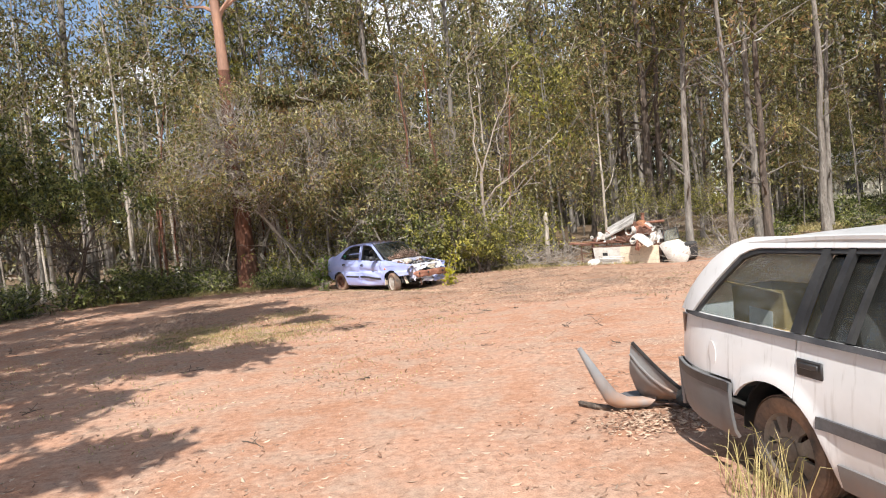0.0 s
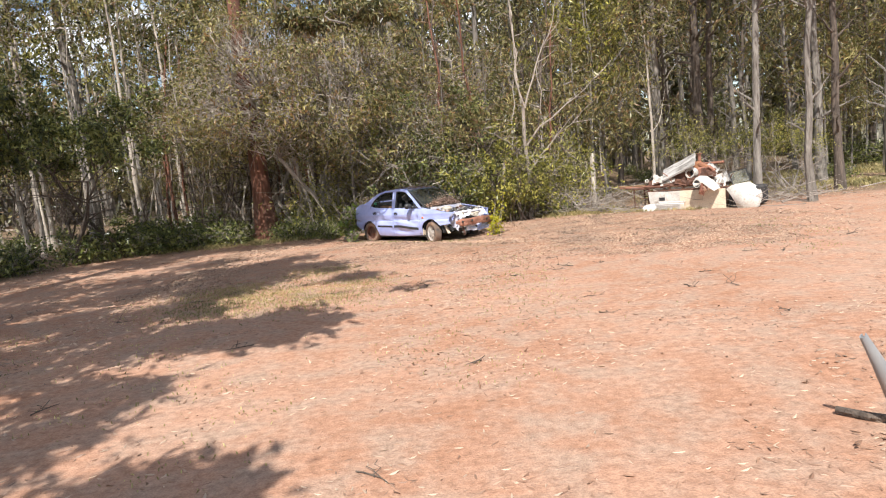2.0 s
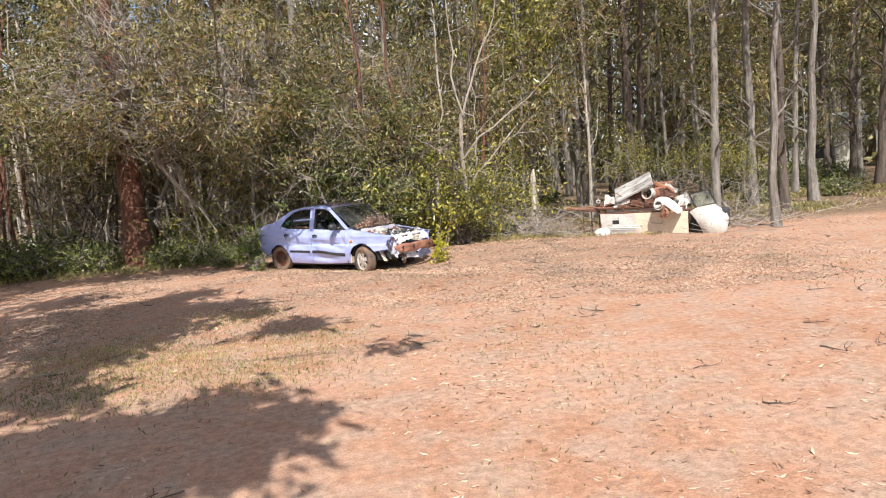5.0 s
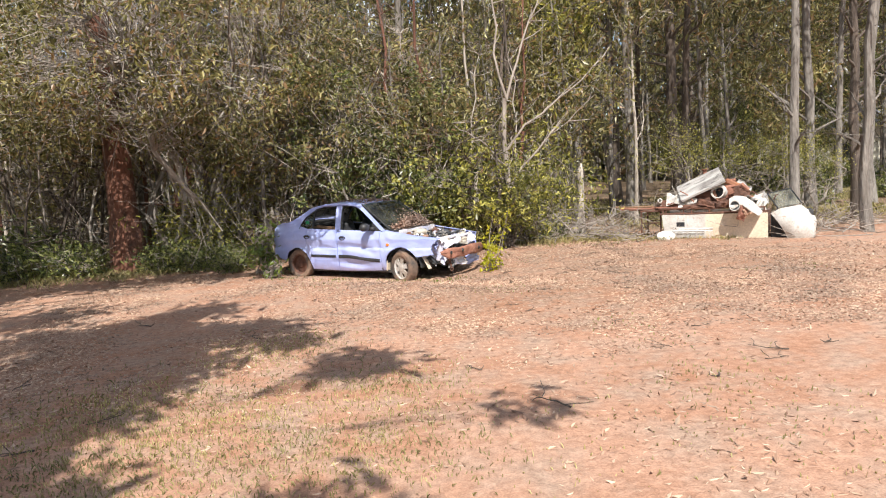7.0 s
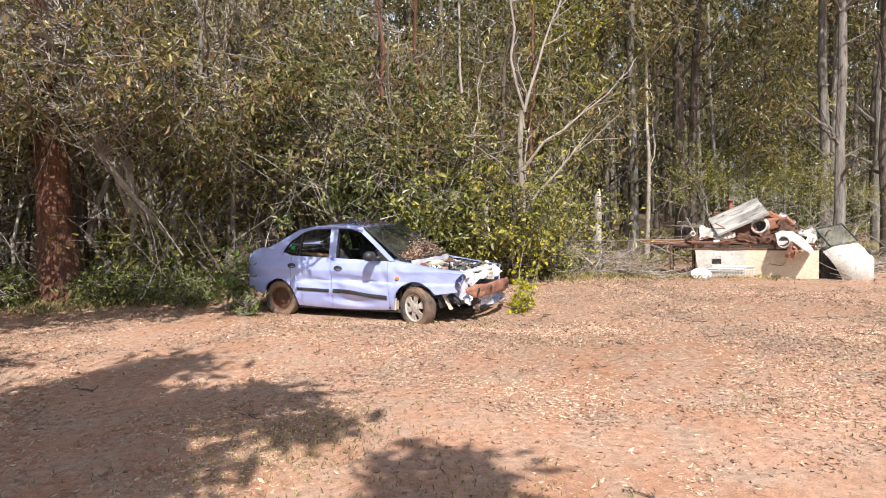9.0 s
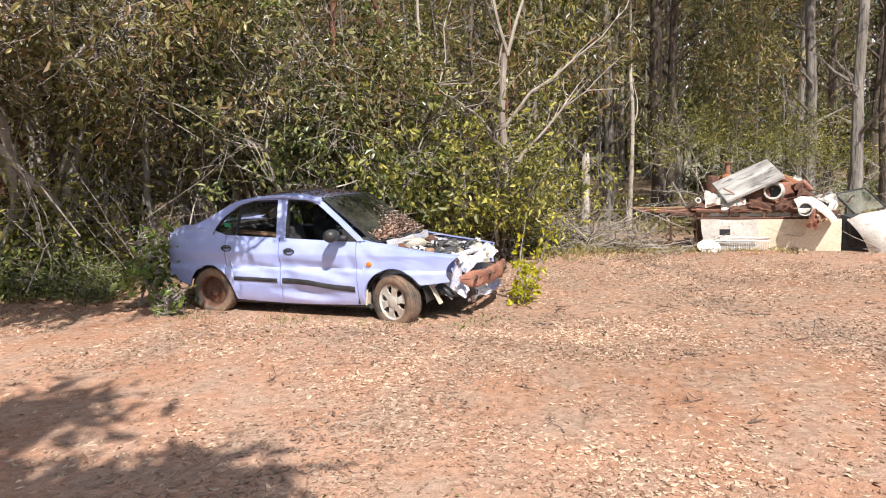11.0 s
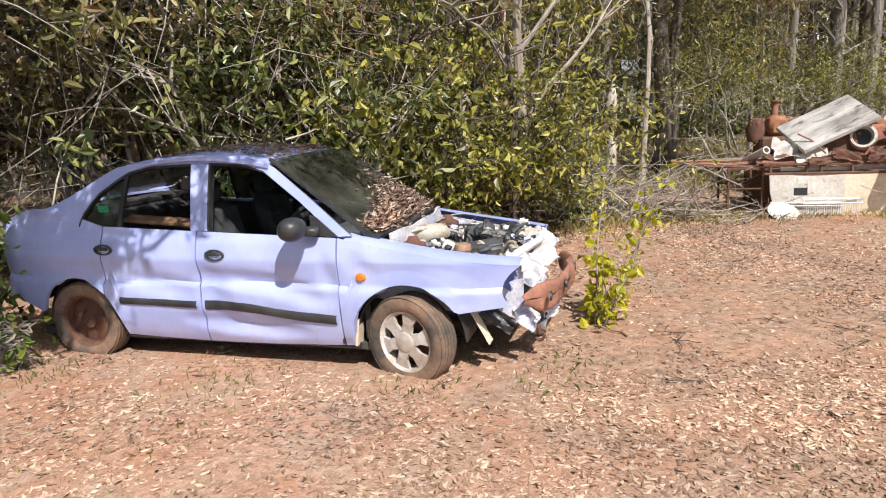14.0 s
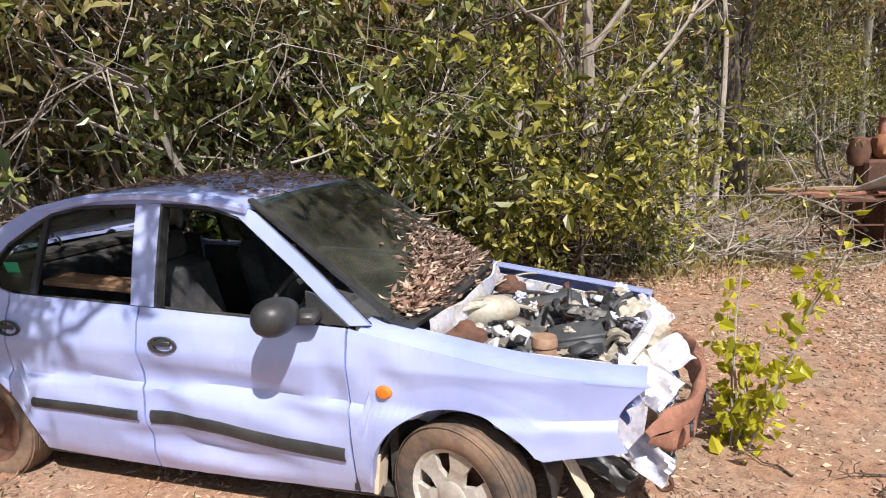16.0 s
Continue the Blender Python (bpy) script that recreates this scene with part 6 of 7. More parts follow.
def loose_bumper():
    """A grey plastic bumper cover torn off and lying behind the wagon."""
    bp = thing("car_bumper", pose(1.32, 5.42, 0.0), "grey plastic car bumper torn off and lying on dirt", "car part")
    near = [(-0.25, 0.13, 0.58), (-0.17, 0.14, 0.43), (-0.08, 0.16, 0.26), (0.0, 0.19, 0.13), (0.09, 0.21, 0.075), (0.20, 0.22, 0.065), (0.34, 0.22, 0.065)]
    b = Build()
    t = np.linspace(0, 1, 18)
    b.patch(24, 12, lambda u, v: tuple(np.array(curve_at(near, u)) + (0.022 + 0.045 * min(1, 1.6 * u)) * np.array((0.75 * math.cos(5.0 * v + 1.2), 0.9 * math.sin(5.0 * v + 1.2), 0.75 * math.cos(5.0 * v + 1.2) * 0.9))), 0.006)
    part("corner", b, M_BUMPER_GREY, bp, smooth=True)
    far_top = [(0.147, -0.02, 0.61), (0.22, -0.01, 0.52), (0.32, 0.0, 0.40), (0.42, 0.0, 0.29), (0.51, 0.0, 0.20)]
    far_low = [(0.20, 0.26, 0.29), (0.24, 0.28, 0.17), (0.31, 0.30, 0.08), (0.42, 0.31, 0.02), (0.56, 0.31, 0.01)]
    b = Build().patch(22, 10, lambda u, v: tuple(np.array(curve_at(far_top, u)) * (1 - v) + np.array(curve_at(far_low, u)) * v + np.array((-0.03 * math.sin(math.pi * v), -0.05 * math.sin(math.pi * v) + 0.012 * math.sin(9 * v), 0.012 * math.sin(12 * v)))), 0.006)
    part("cover", b, M_BUMPER_GREY, bp, smooth=True)
    b = Build().tube(np.array([curve_at(far_top, k) for k in t]) + np.array((0.006, 0.0, 0.006)), 0.016, 8)
    part("rubbing_band", b, M_BLACK, bp, "black rubbing band", smooth=True)
    b = Build().tube(np.array([np.array(curve_at(far_top, k)) * 0.72 + np.array(curve_at(far_low, k)) * 0.28 + np.array((-0.025, -0.045, 0)) for k in t]), 0.011, 7)
    part("rib", b, M_BUMPER_GREY, bp, smooth=True)
    b = Build().patch(8, 6, lambda u, v: (0.06 + 0.42 * u, 0.20 + 0.14 * v, 0.05 + 0.06 * v + 0.02 * math.sin(math.pi * u)), 0.006)
    part("back_plate", b, M_GREY_PLASTIC, bp, smooth=True)
    part("bracket", Build().box((0.60, 0.16, 0.09), (0.16, 0.2, 0.15), (0, 25, 10), 0.02), M_BLACK, bp, smooth=True)
    rng = np.random.default_rng(31)
    q = np.array((1.62, 5.28)) + rng.normal(size=(900, 2)) * np.array((0.24, 0.17))
    solo("leaf_pile", Build().leaves(rng, [(x, y, ground_z(x, y) + rng.uniform(0.004, 0.03)) for x, y in q], 0.05, 0.36, flat=True), M_LITTER, "pinkish dry leaves drifted against the torn bumper", "leaves", kind="stuff")
    # Dark bar laid on the dirt where the bumper tip's shadow falls.
    solo("stick", Build().tube([(1.10, 5.88, 0.03), (1.22, 5.74, 0.025), (1.38, 5.62, 0.03), (1.44, 5.60, 0.02)], (0.022, 0.026, 0.02, 0.012), 7), M_BARK_DARK, "dark stick shape standing in for the bumper tip's shadow", "stick", smooth=True)


loose_bumper()

# ---- the scrap heap: x runs along its face, y away from the clearing ----
HEAP = pose(4.704, 21.075, 0.0, 0, 0, -40.9)


def H(x, y, z, rx=0, ry=0, rz=0):
    return HEAP @ pose(x, y, z, rx, ry, rz)


def make_heap():
    # cream tray side standing on edge, with a hatch hole
    tray = thing("utility_tray", HEAP, "cream and white fibreglass vehicle tray lying on the ground", "car part")

    def face(x0, x1, z0, z1, mat, name, label=""):
        b = Build().patch(max(2, int((x1 - x0) * 14)), 6, lambda u, v: (x0 + (x1 - x0) * u, 0.02 * math.sin(3 * (x0 + (x1 - x0) * u)) + 0.012 * math.sin(math.pi * v) * -1 + 0.0, z0 + (z1 - z0) * v), 0.03)
        return part(name, b, mat, tray, label, smooth=True)
    left = Build().prism([(0.0, 0.52), (0.02, 0.30), (0.06, 0.12), (0.14, -0.03), (0.30, -0.03), (0.30, 0.52)], 0.03)
    part("side_panel", left, M_WHITE_PANEL, tray, "white painted panel")
    face(0.30, 0.47, 0.35, 0.52, M_WHITE_PANEL, "side_panel")
    face(0.30, 0.47, -0.03, 0.25, M_WHITE_PANEL, "side_panel")
    face(0.47, 0.90, -0.03, 0.52, M_WHITE_PANEL, "side_panel")
    face(0.90, 2.12, -0.03, 0.515, M_CREAM, "side_panel", "cream panel")
    # Black block behind the hatch hole stands in for the shade inside.
    part("hatch_lining", Build().box((0.385, 0.10, 0.30), (0.22, 0.16, 0.14)), M_BLACK, tray)
    part("moulding", Build().box((0.45, -0.02, 0.16), (0.86, 0.02, 0.022), (0, 0, 0), 0.006).box((0.45, -0.02, 0.12), (0.86, 0.02, 0.012), (0, 0, 0), 0.004), M_WIRE, tray)
    for x in (0.05, 2.08):
        part("end_panel", Build().box((x, 0.75, 0.27), (0.04, 1.45, 0.50), (0, 0, 0), 0.01), M_RUST_DARK, tray)
    part("tray_floor", Build().box((1.06, 0.78, 0.44), (2.05, 1.42, 0.05), (0, 0, 0), 0.01), M_RUST_DARK, tray)
    part("back_panel", Build().box((1.06, 1.5, 0.24), (2.1, 0.04, 0.48), (0, 0, 0), 0.01), M_RUST_DARK, tray)
    part("top_rail", Build().box((1.0, 0.03, 0.645), (2.15, 0.05, 0.035), (0, 0.6, 0), 0.008), M_RUST_DARK, tray, "rusty rail")
    part("top_rail", Build().box((1.0, 0.03, 0.535), (2.12, 0.06, 0.03), (0, 0, 0), 0.008), M_RUST_DARK, tray)
    part("load_strip", Build().box((1.1, 0.10, 0.585), (1.9, 0.03, 0.05), (0, 0, 0), 0.008), M_WHITE_PANEL, tray)
    for x in (0.02, 0.45, 0.62, 0.98, 1.4, 1.75, 2.05):
        part("upright", Build().box((x, 0.03, 0.59), (0.03, 0.04, 0.10), (0, 0, 0), 0.005), M_RUST_DARK, tray)

    # scrap stacked on it
    slab = Build()
    for i in range(5):
        slab.box((0, -0.28 + 0.14 * i, 0.002 * (i % 2)), (0.98, 0.139, 0.06 + 0.003 * (i % 3)), (0, 0, 0), 0.008)
    solo("board", slab, M_SLAB, "weathered grey timber board tilted on the scrap heap", "board", m=H(0.76, 0.40, 1.14, 26, -24, 6))
    solo("crate", Build().box((0, 0, 0), (0.5, 0.4, 0.30), (0, 0, 0), 0.02), M_RUST_DARK, "dark rusted steel box under a grey board", "box", m=H(0.85, 0.45, 0.83, 0, -14, 6))
    _s = random.Random(3)
    for i, (x, y, z, ln, w, a, mt) in enumerate([(-0.35, 0.30, 0.665, 1.25, 0.14, 2, M_RUST), (-0.50, 0.55, 0.69, 1.3, 0.16, -4, M_PLANK), (-0.42, 0.75, 0.66, 1.4, 0.14, 6, M_SLAB), (-0.20, 0.15, 0.625, 1.1, 0.10, 0, M_RUST_DARK), (0.5, 0.20, 0.68, 1.3, 0.20, 3, M_RUST), (1.2, 0.25, 0.675, 0.9, 0.16, -4, M_ORANGE), (0.9, 0.5, 0.655, 1.7, 0.2, 2, M_RUST_DARK)]):
        b = Build().patch(12, 3, lambda u, v: ((u - 0.5) * ln, (v - 0.5) * w, 0.03 * wob(u * 3, v, i) + 0.02 * math.sin(math.pi * v)), 0.02)
        solo("scrap_sheet", b, mt, "rusty bent metal sheet lying on the scrap heap" if mt in (M_RUST, M_RUST_DARK, M_ORANGE) else "long timber plank lying on the scrap heap", "scrap", "scrap sheets", m=H(x, y, z, 0, _s.uniform(-2, 2), a), smooth=True)
    for i, (x, y, z, ln, r) in enumerate([(-0.12, 0.25, 0.76, 0.5, 0.05)]):
        solo("pipe", Build().spin([(r, -ln / 2), (r, ln / 2), (r * 0.7, ln / 2), (r * 0.7, -ln / 2), (r, -ln / 2)], 16), M_WHITE_PANEL, "short pale pipe end on the scrap heap", "pipe", m=H(x, y, z, 70, 0, 20), smooth=True)
    rack = thing("steel_stand", HEAP, "thin rusty steel stand holding up old planks", "stand")
    for x, y in ((-0.47, 0.1), (-0.47, 0.8), (-0.05, 0.1), (-0.05, 0.8)):
        part("leg", Build().box((x, y, 0.29), (0.03, 0.03, 0.62), (0, 0, 0), 0.004), M_RUST_DARK, rack)
    for y in (0.1, 0.8):
        part("rail", Build().box((-0.26, y, 0.60), (0.46, 0.03, 0.03), (0, 0, 0), 0.004), M_RUST_DARK, rack)
        part("rail", Build().box((-0.26, y, 0.34), (0.46, 0.02, 0.02), (0, 0, 0), 0.004), M_RUST_DARK, rack)
    solo("crumpled_sheet", crumple(Build(), 41, (0, 0, 0), (0.50, 0.36), 9, 0.7), M_WHITE_PANEL, "crumpled white metal sheet on the scrap heap", "scrap", m=H(0.30, 0.30, 0.80, 50, 10, 20), smooth=True)
    solo("crumpled_sheet", crumple(Build(), 42, (0, 0, 0), (0.40, 0.24), 9, 0.6), M_WHITE_PANEL, "torn white metal offcut on the scrap heap", "scrap", m=H(0.52, 0.15, 0.76, 20, -15, 0), smooth=True)

    # rusted engine with a round housing
    eng = thing("scrap_engine", H(1.22, 0.45, 0.68), "rusted engine with a round pale housing on the scrap heap", "engine")
    part("block", Build().box((0.08, 0.12, 0.22), (0.42, 0.36, 0.40), (0, -16, 12), 0.05), M_RUST, eng, smooth=True)
    part("head", Build().box((0.20, 0.10, 0.44), (0.36, 0.22, 0.12), (0, 28, 12), 0.03), M_ORANGE, eng, smooth=True)
    part("bell_housing", Build().spin([(0.15, 0.10), (0.17, 0.0), (0.15, -0.08), (0.10, -0.12), (0.08, -0.10), (0.11, -0.06), (0.12, 0.0), (0.12, 0.10), (0.15, 0.10)], 24, Matrix.Translation((-0.06, -0.16, 0.28)) @ Euler((radians(78), 0, radians(-14))).to_matrix().to_4x4()), M_WHITE_PANEL, eng, "pale alloy bell housing", smooth=True)
    part("housing_bore", Build().spin([(0.001, 0.0), (0.12, 0.0)], 20, Matrix.Translation((-0.06, -0.10, 0.28)) @ Euler((radians(78), 0, radians(-14))).to_matrix().to_4x4()), M_BLACK, eng)
    part("manifold", Build().tube([(0.24, 0.0, 0.34), (0.40, -0.1, 0.42), (0.50, -0.05, 0.30)], 0.05, 9).tube([(0.1, -0.12, 0.12), (0.34, -0.26, 0.08), (0.5, -0.2, 0.14)], 0.04, 9), M_RUST, eng, smooth=True)
    part("sump", Build().box((0.34, 0.2, 0.30), (0.26, 0.30, 0.22), (20, 30, 30), 0.05), M_RUST_DARK, eng, smooth=True)
    part("cover", crumple(Build(), 45, (0.40, 0.10, 0.36), (0.34, 0.26), 10, 0.4, (50, 30, 10)), M_SLAB, eng, smooth=True)
    for i in range(12):
        o = (_s.uniform(0.7, 2.0), _s.uniform(0.2, 0.9), 0.69 + _s.uniform(0, 0.08))
        solo("scrap_piece", Build().box((0, 0, 0), tuple(_s.uniform(0.08, 0.28) for _ in range(3)), (0, 0, 0), 0.02), _s.choice((M_RUST, M_RUST_DARK, M_ENGINE, M_ORANGE)), "small rusty machine part on the scrap heap", "scrap", "scrap pieces", m=H(*o, _s.uniform(-40, 40), _s.uniform(-40, 40), _s.uniform(0, 90)), smooth=True)

    for i, (x, y, z, sx, sy, tn, mt) in enumerate([(0.95, 0.05, 0.74, 0.4, 0.16, (60, 10, 0), M_RUST_DARK), (1.62, 0.25, 0.92, 0.42, 0.30, (40, 20, 30), M_RUST_DARK), (1.85, 0.30, 0.80, 0.5, 0.3, (30, -10, 10), M_SLAB), (0.15, 0.2, 0.74, 0.4, 0.2, (20, 10, 0), M_RUST_DARK), (1.28, 0.0, 0.76, 0.3, 0.2, (70, 0, 20), M_RUST_DARK), (2.0, 0.1, 0.72, 0.3, 0.3, (50, 20, 40), M_WHITE_PANEL), (0.62, 0.0, 0.70, 0.34, 0.10, (65, -8, 5), M_RUST_DARK)]):
        solo("crumpled_sheet", crumple(Build(), 60 + i, (0, 0, 0), (sx, sy), 12, 0.6), mt, "crumpled rusty metal sheet among the scrap" if mt in (M_RUST, M_RUST_DARK) else "bent pale sheet among the scrap", "scrap", "scrap sheets", m=H(x, y, z, *tn), smooth=True)
    for i in range(9):
        o = np.array((_s.uniform(0.2, 2.3), _s.uniform(0.0, 0.5), _s.uniform(0.7, 0.85)))
        e = o + np.array((_s.uniform(-0.5, 0.5), _s.uniform(-0.15, 0.2), _s.uniform(0.0, 0.3)))
        solo("scrap_rod", Build().tube([tuple(o), tuple((o + e) / 2 + np.array((0, 0, 0.04))), tuple(e)], 0.012, 6), _s.choice((M_RUST, M_RUST_DARK, M_TWIG)), "thin bent rusty rod in the scrap heap", "scrap", "scrap rods", m=HEAP, smooth=True)

    # white front wing with its round lamp hole
    wing = thing("car_wing", H(1.40, -0.24, 0.54), "torn white car wing with a round headlamp hole", "car part")

    def wing_fn(u, v):
        p = curve_at([(0.0, 0.30), (0.10, 0.345), (0.28, 0.33), (0.46, 0.20), (0.62, 0.0)], u)
        q = curve_at([(0.02, 0.12), (0.10, 0.10), (0.26, 0.18), (0.40, 0.05), (0.56, -0.06)], u)
        return (p[0] + (q[0] - p[0]) * v, 0.16 - 0.30 * math.sin(v * 1.7), p[1] + (q[1] - p[1]) * v + 0.01 * wob(u * 5, v * 5, 1))
    part("skin", Build().patch(22, 8, wing_fn, 0.008), M_WHITE_PANEL, wing, smooth=True)
    part("strut", Build().tube([(0.05, 0.34, 0.08), (0.2, 0.1, 0.14)], 0.03, 7).tube([(0.5, 0.34, 0.06), (0.42, 0.12, 0.10)], 0.03, 7), M_RUST_DARK, wing, smooth=True)
    lamp = Matrix.Translation((0.12, -0.13, 0.16)) @ Euler((radians(84), 0, radians(-10))).to_matrix().to_4x4()
    part("lamp_ring", Build().spin([(0.085, -0.02), (0.09, 0.02), (0.105, 0.025), (0.105, -0.01), (0.085, -0.02)], 24, lamp), M_WHITE_PANEL, wing, smooth=True)
    part("lamp_bore", Build().spin([(0.001, 0.0), (0.088, 0.005)], 20, lamp), M_BLACK, wing)
    part("hanging_scrap", crumple(Build(), 47, (0.26, -0.12, 0.0), (0.16, 0.30), 8, 0.7, (80, 20, 0)), M_RUST, wing, "rusty torn flap", smooth=True)
    part("hanging_scrap", crumple(Build(), 48, (0.36, -0.10, 0.06), (0.20, 0.20), 8, 0.7, (70, -20, 20)), M_TERRA, wing, smooth=True)

    # the white cab half lying on its end
    cab = thing("car_body_section", H(2.15, 0.0, 0.0) @ Matrix.Diagonal((0.86, 1, 0.96, 1)), "white car body section with cracked windscreen on the heap", "car part")

    def cab_fn(u, v):
        lo = curve_at([(0.40, -0.05), (0.60, -0.06), (0.95, 0.0), (0.98, 0.25)], u)
        hi = curve_at([(0.03, 0.52), (0.22, 0.62), (0.66, 0.68), (0.86, 0.52)], u)
        return (hi[0] + (lo[0] - hi[0]) * v + 0.05 * math.sin(math.pi * v), -0.02 - 0.26 * math.sin(math.pi * (0.15 + 0.6 * v)) * math.sin(math.pi * (0.12 + 0.8 * u)) ** 0.5 + 0.25 * u * u, hi[1] + (lo[1] - hi[1]) * v)
    part("panel", Build().patch(18, 14, cab_fn, 0.01), M_WHITE_PANEL, cab, smooth=True)
    # Black sheet drawn across the open arch in place of its shade.
    part("wheel_arch", Build().patch(10, 6, lambda u, v: (0.0 + 0.44 * u * (0.6 + 0.4 * v) + 0.02, 0.12 - 0.10 * u, 0.53 - 0.58 * v - 0.05 * u), 0.01), M_BLACK, cab, "black sheet standing in for the shaded wheel arch", smooth=True)
    part("arch_lip", Build().tube([(0.05, -0.02, 0.52), (0.20, -0.14, 0.44), (0.33, -0.18, 0.24), (0.40, -0.16, -0.03)], 0.022, 8), M_WHITE_PANEL, cab, smooth=True)
    part("far_panel", Build().box((0.45, 0.9, 0.25), (0.7, 0.03, 0.5), (0, 0, 0), 0.01), M_WHITE_PANEL, cab)
    part("scuttle", Build().box((0.5, 0.45, 0.30), (0.86, 0.86, 0.5), (0, 0, 0), 0.05), M_LINING, cab)
    g = part("windscreen", Build().patch(8, 8, lambda u, v: (-0.06 + 0.50 * u + 0.24 * v, 0.42 - 0.36 * v, 0.92 + 0.10 * u - 0.30 * v), 0.006), M_GLASS_CLEAR, cab, "cracked dusty windscreen", smooth=True)
    g.visible_shadow = False
    part("windscreen_frame", Build().tube([(-0.06, 0.42, 0.92), (0.44, 0.42, 1.02), (0.68, 0.06, 0.72)], 0.018, 7).tube([(-0.06, 0.42, 0.92), (0.18, 0.06, 0.62)], 0.018, 7), M_BLACK, cab, smooth=True)

    # things in front
    plate = Build().spin([(0.001, 0.012), (0.12, 0.012), (0.15, 0.02), (0.185, 0.035), (0.19, 0.03), (0.15, 0.008), (0.001, 0.0)], 28)
    solo("wheel_cover", plate, M_WHITE_PANEL, "pale round wheel cover leaning on the ground", "car part", m=H(0.12, -0.26, 0.06, 30, 6, 0), smooth=True)
    wb = thing("wire_rack", H(0.72, -0.16, 0.0), "white wire rack standing in dry grass", "rack")
    part("rim", Build().tube([(-0.34, 0, 0.22), (0.34, 0, 0.22), (0.34, 0.12, 0.22), (-0.34, 0.12, 0.22), (-0.34, 0, 0.22)], 0.008, 6).tube([(-0.34, 0, 0.17), (0.34, 0, 0.17)], 0.01, 6), M_WIRE, wb)
    for i in range(26):
        x = -0.33 + 0.66 * i / 25
        part("wire", Build().tube([(x, 0, 0.24), (x, -0.005, 0.02)], 0.0035, 4), M_WIRE, wb)
    # old machine behind the heap
    mc = thing("rusty_machine", H(0.62, 2.4, 0.0), "orange rusted machine standing among the trees", "machine")
    part("stand", Build().box((0, 0, 0.45), (0.5, 0.5, 0.9), (0, 0, 0), 0.04), M_RUST_DARK, mc)
    part("gearbox", Build().box((0.0, -0.1, 1.06), (0.28, 0.28, 0.32), (0, 6, 10), 0.06), M_ORANGE, mc, smooth=True)
    part("crossbar", Build().tube([(-0.3, 0, 1.12), (0.7, 0.05, 1.14)], 0.045, 10), M_RUST, mc, smooth=True)
    part("pipe", Build().tube([(0.0, 0, 1.2), (0.0, 0, 1.44)], 0.05, 10).spin([(0.001, 0.02), (0.09, 0.02), (0.09, 0.0)], 14, Matrix.Translation((0, 0, 1.44))), M_RUST, mc, smooth=True)
    part("casting", Build().spin([(0.001, 0.2), (0.1, 0.18), (0.16, 0.0), (0.12, -0.18), (0.001, -0.2)], 14, Matrix.Translation((-0.28, -0.05, 1.0))), M_RUST_DARK, mc, smooth=True)


make_heap()


def shed():
    """A pale shed far off among the trees."""
    m = pose(30.5, 45.5, 0.0, 0, 0, -40)
    sh = thing("shed", m, "pale weatherboard shed far off behind the trees", "building")
    part("wall", Build().box((0, -2.0, 1.6), (7, 0.15, 3.2)), M_WALL_FAR, sh)
    part("wall", Build().box((0, 2.0, 1.6), (7, 0.15, 3.2)), M_WALL_FAR, sh)
    for x in (-3.42, 3.42):
        part("wall", Build().box((x, 0, 1.6), (0.15, 3.85, 3.2)), M_WALL_FAR, sh)
    for s in (-1, 1):
        part("roof", Build().patch(12, 2, lambda u, v: (-3.8 + 7.6 * u, s * 2.5 * v, 4.1 - 1.0 * v), 0.05), M_ROOF_FAR, sh)
    for x in (-1.8, 1.4):
        part("window", Build().box((x, -2.09, 1.7), (1.0, 0.06, 0.9)), M_BLACK, sh)


shed()

# ---- dead wood, saplings and the trees added to shade the dirt ----
def dead_tree():
    rng = np.random.default_rng(3)
    root = thing("dead_tree", pose(1.45, 22.0, 0), "pale bare forked tree with long white branches", "tree")
    b = Build()
    main = [(-0.05, 0.1, -0.1), (0.05, 0, 1.2), (-0.02, 0, 2.4), (0.02, -0.05, 3.3)]
    b.tube(main, (0.065, 0.058, 0.052, 0.05), 8)
    limbs = [[(0.02, -0.05, 3.25), (-0.12, 0, 4.2), (-0.10, 0.1, 5.6), (-0.2, 0.2, 7.5)], [(0.02, -0.05, 3.25), (0.25, -0.1, 3.8), (0.5, 0, 4.6), (1.1, 0.2, 5.6), (1.3, 0.3, 6.6)], [(0, 0, 2.1), (0.35, -0.15, 2.6), (1.0, -0.2, 3.1), (1.9, -0.2, 3.7), (2.4, 0, 4.1)], [(0.03, 0, 1.3), (0.4, -0.2, 1.9), (0.95, -0.3, 2.4), (1.6, -0.3, 2.9)], [(0, 0, 1.8), (-0.5, -0.1, 2.3), (-1.2, -0.1, 2.8)]]
    for lp in limbs:
        n = 9
        t = np.linspace(0, 1, n)
        pts = np.array([curve_at(lp, k) for k in t]) + rng.normal(size=(n, 3)) * 0.02
        b.tube(pts, np.linspace(0.03, 0.006, n), 6, False)
        for k in range(9):
            i = rng.integers(2, n)
            e = pts[i] + np.array((rng.uniform(0.1, 0.7), rng.normal() * 0.3, rng.uniform(0.0, 0.6)))
            b.tube(bend_path(rng, pts[i], e, 4, 0.03), np.linspace(0.014, 0.004, 4), 4, False)
    part("trunk", b, M_BARK_DEAD, root, smooth=True)


dead_tree()


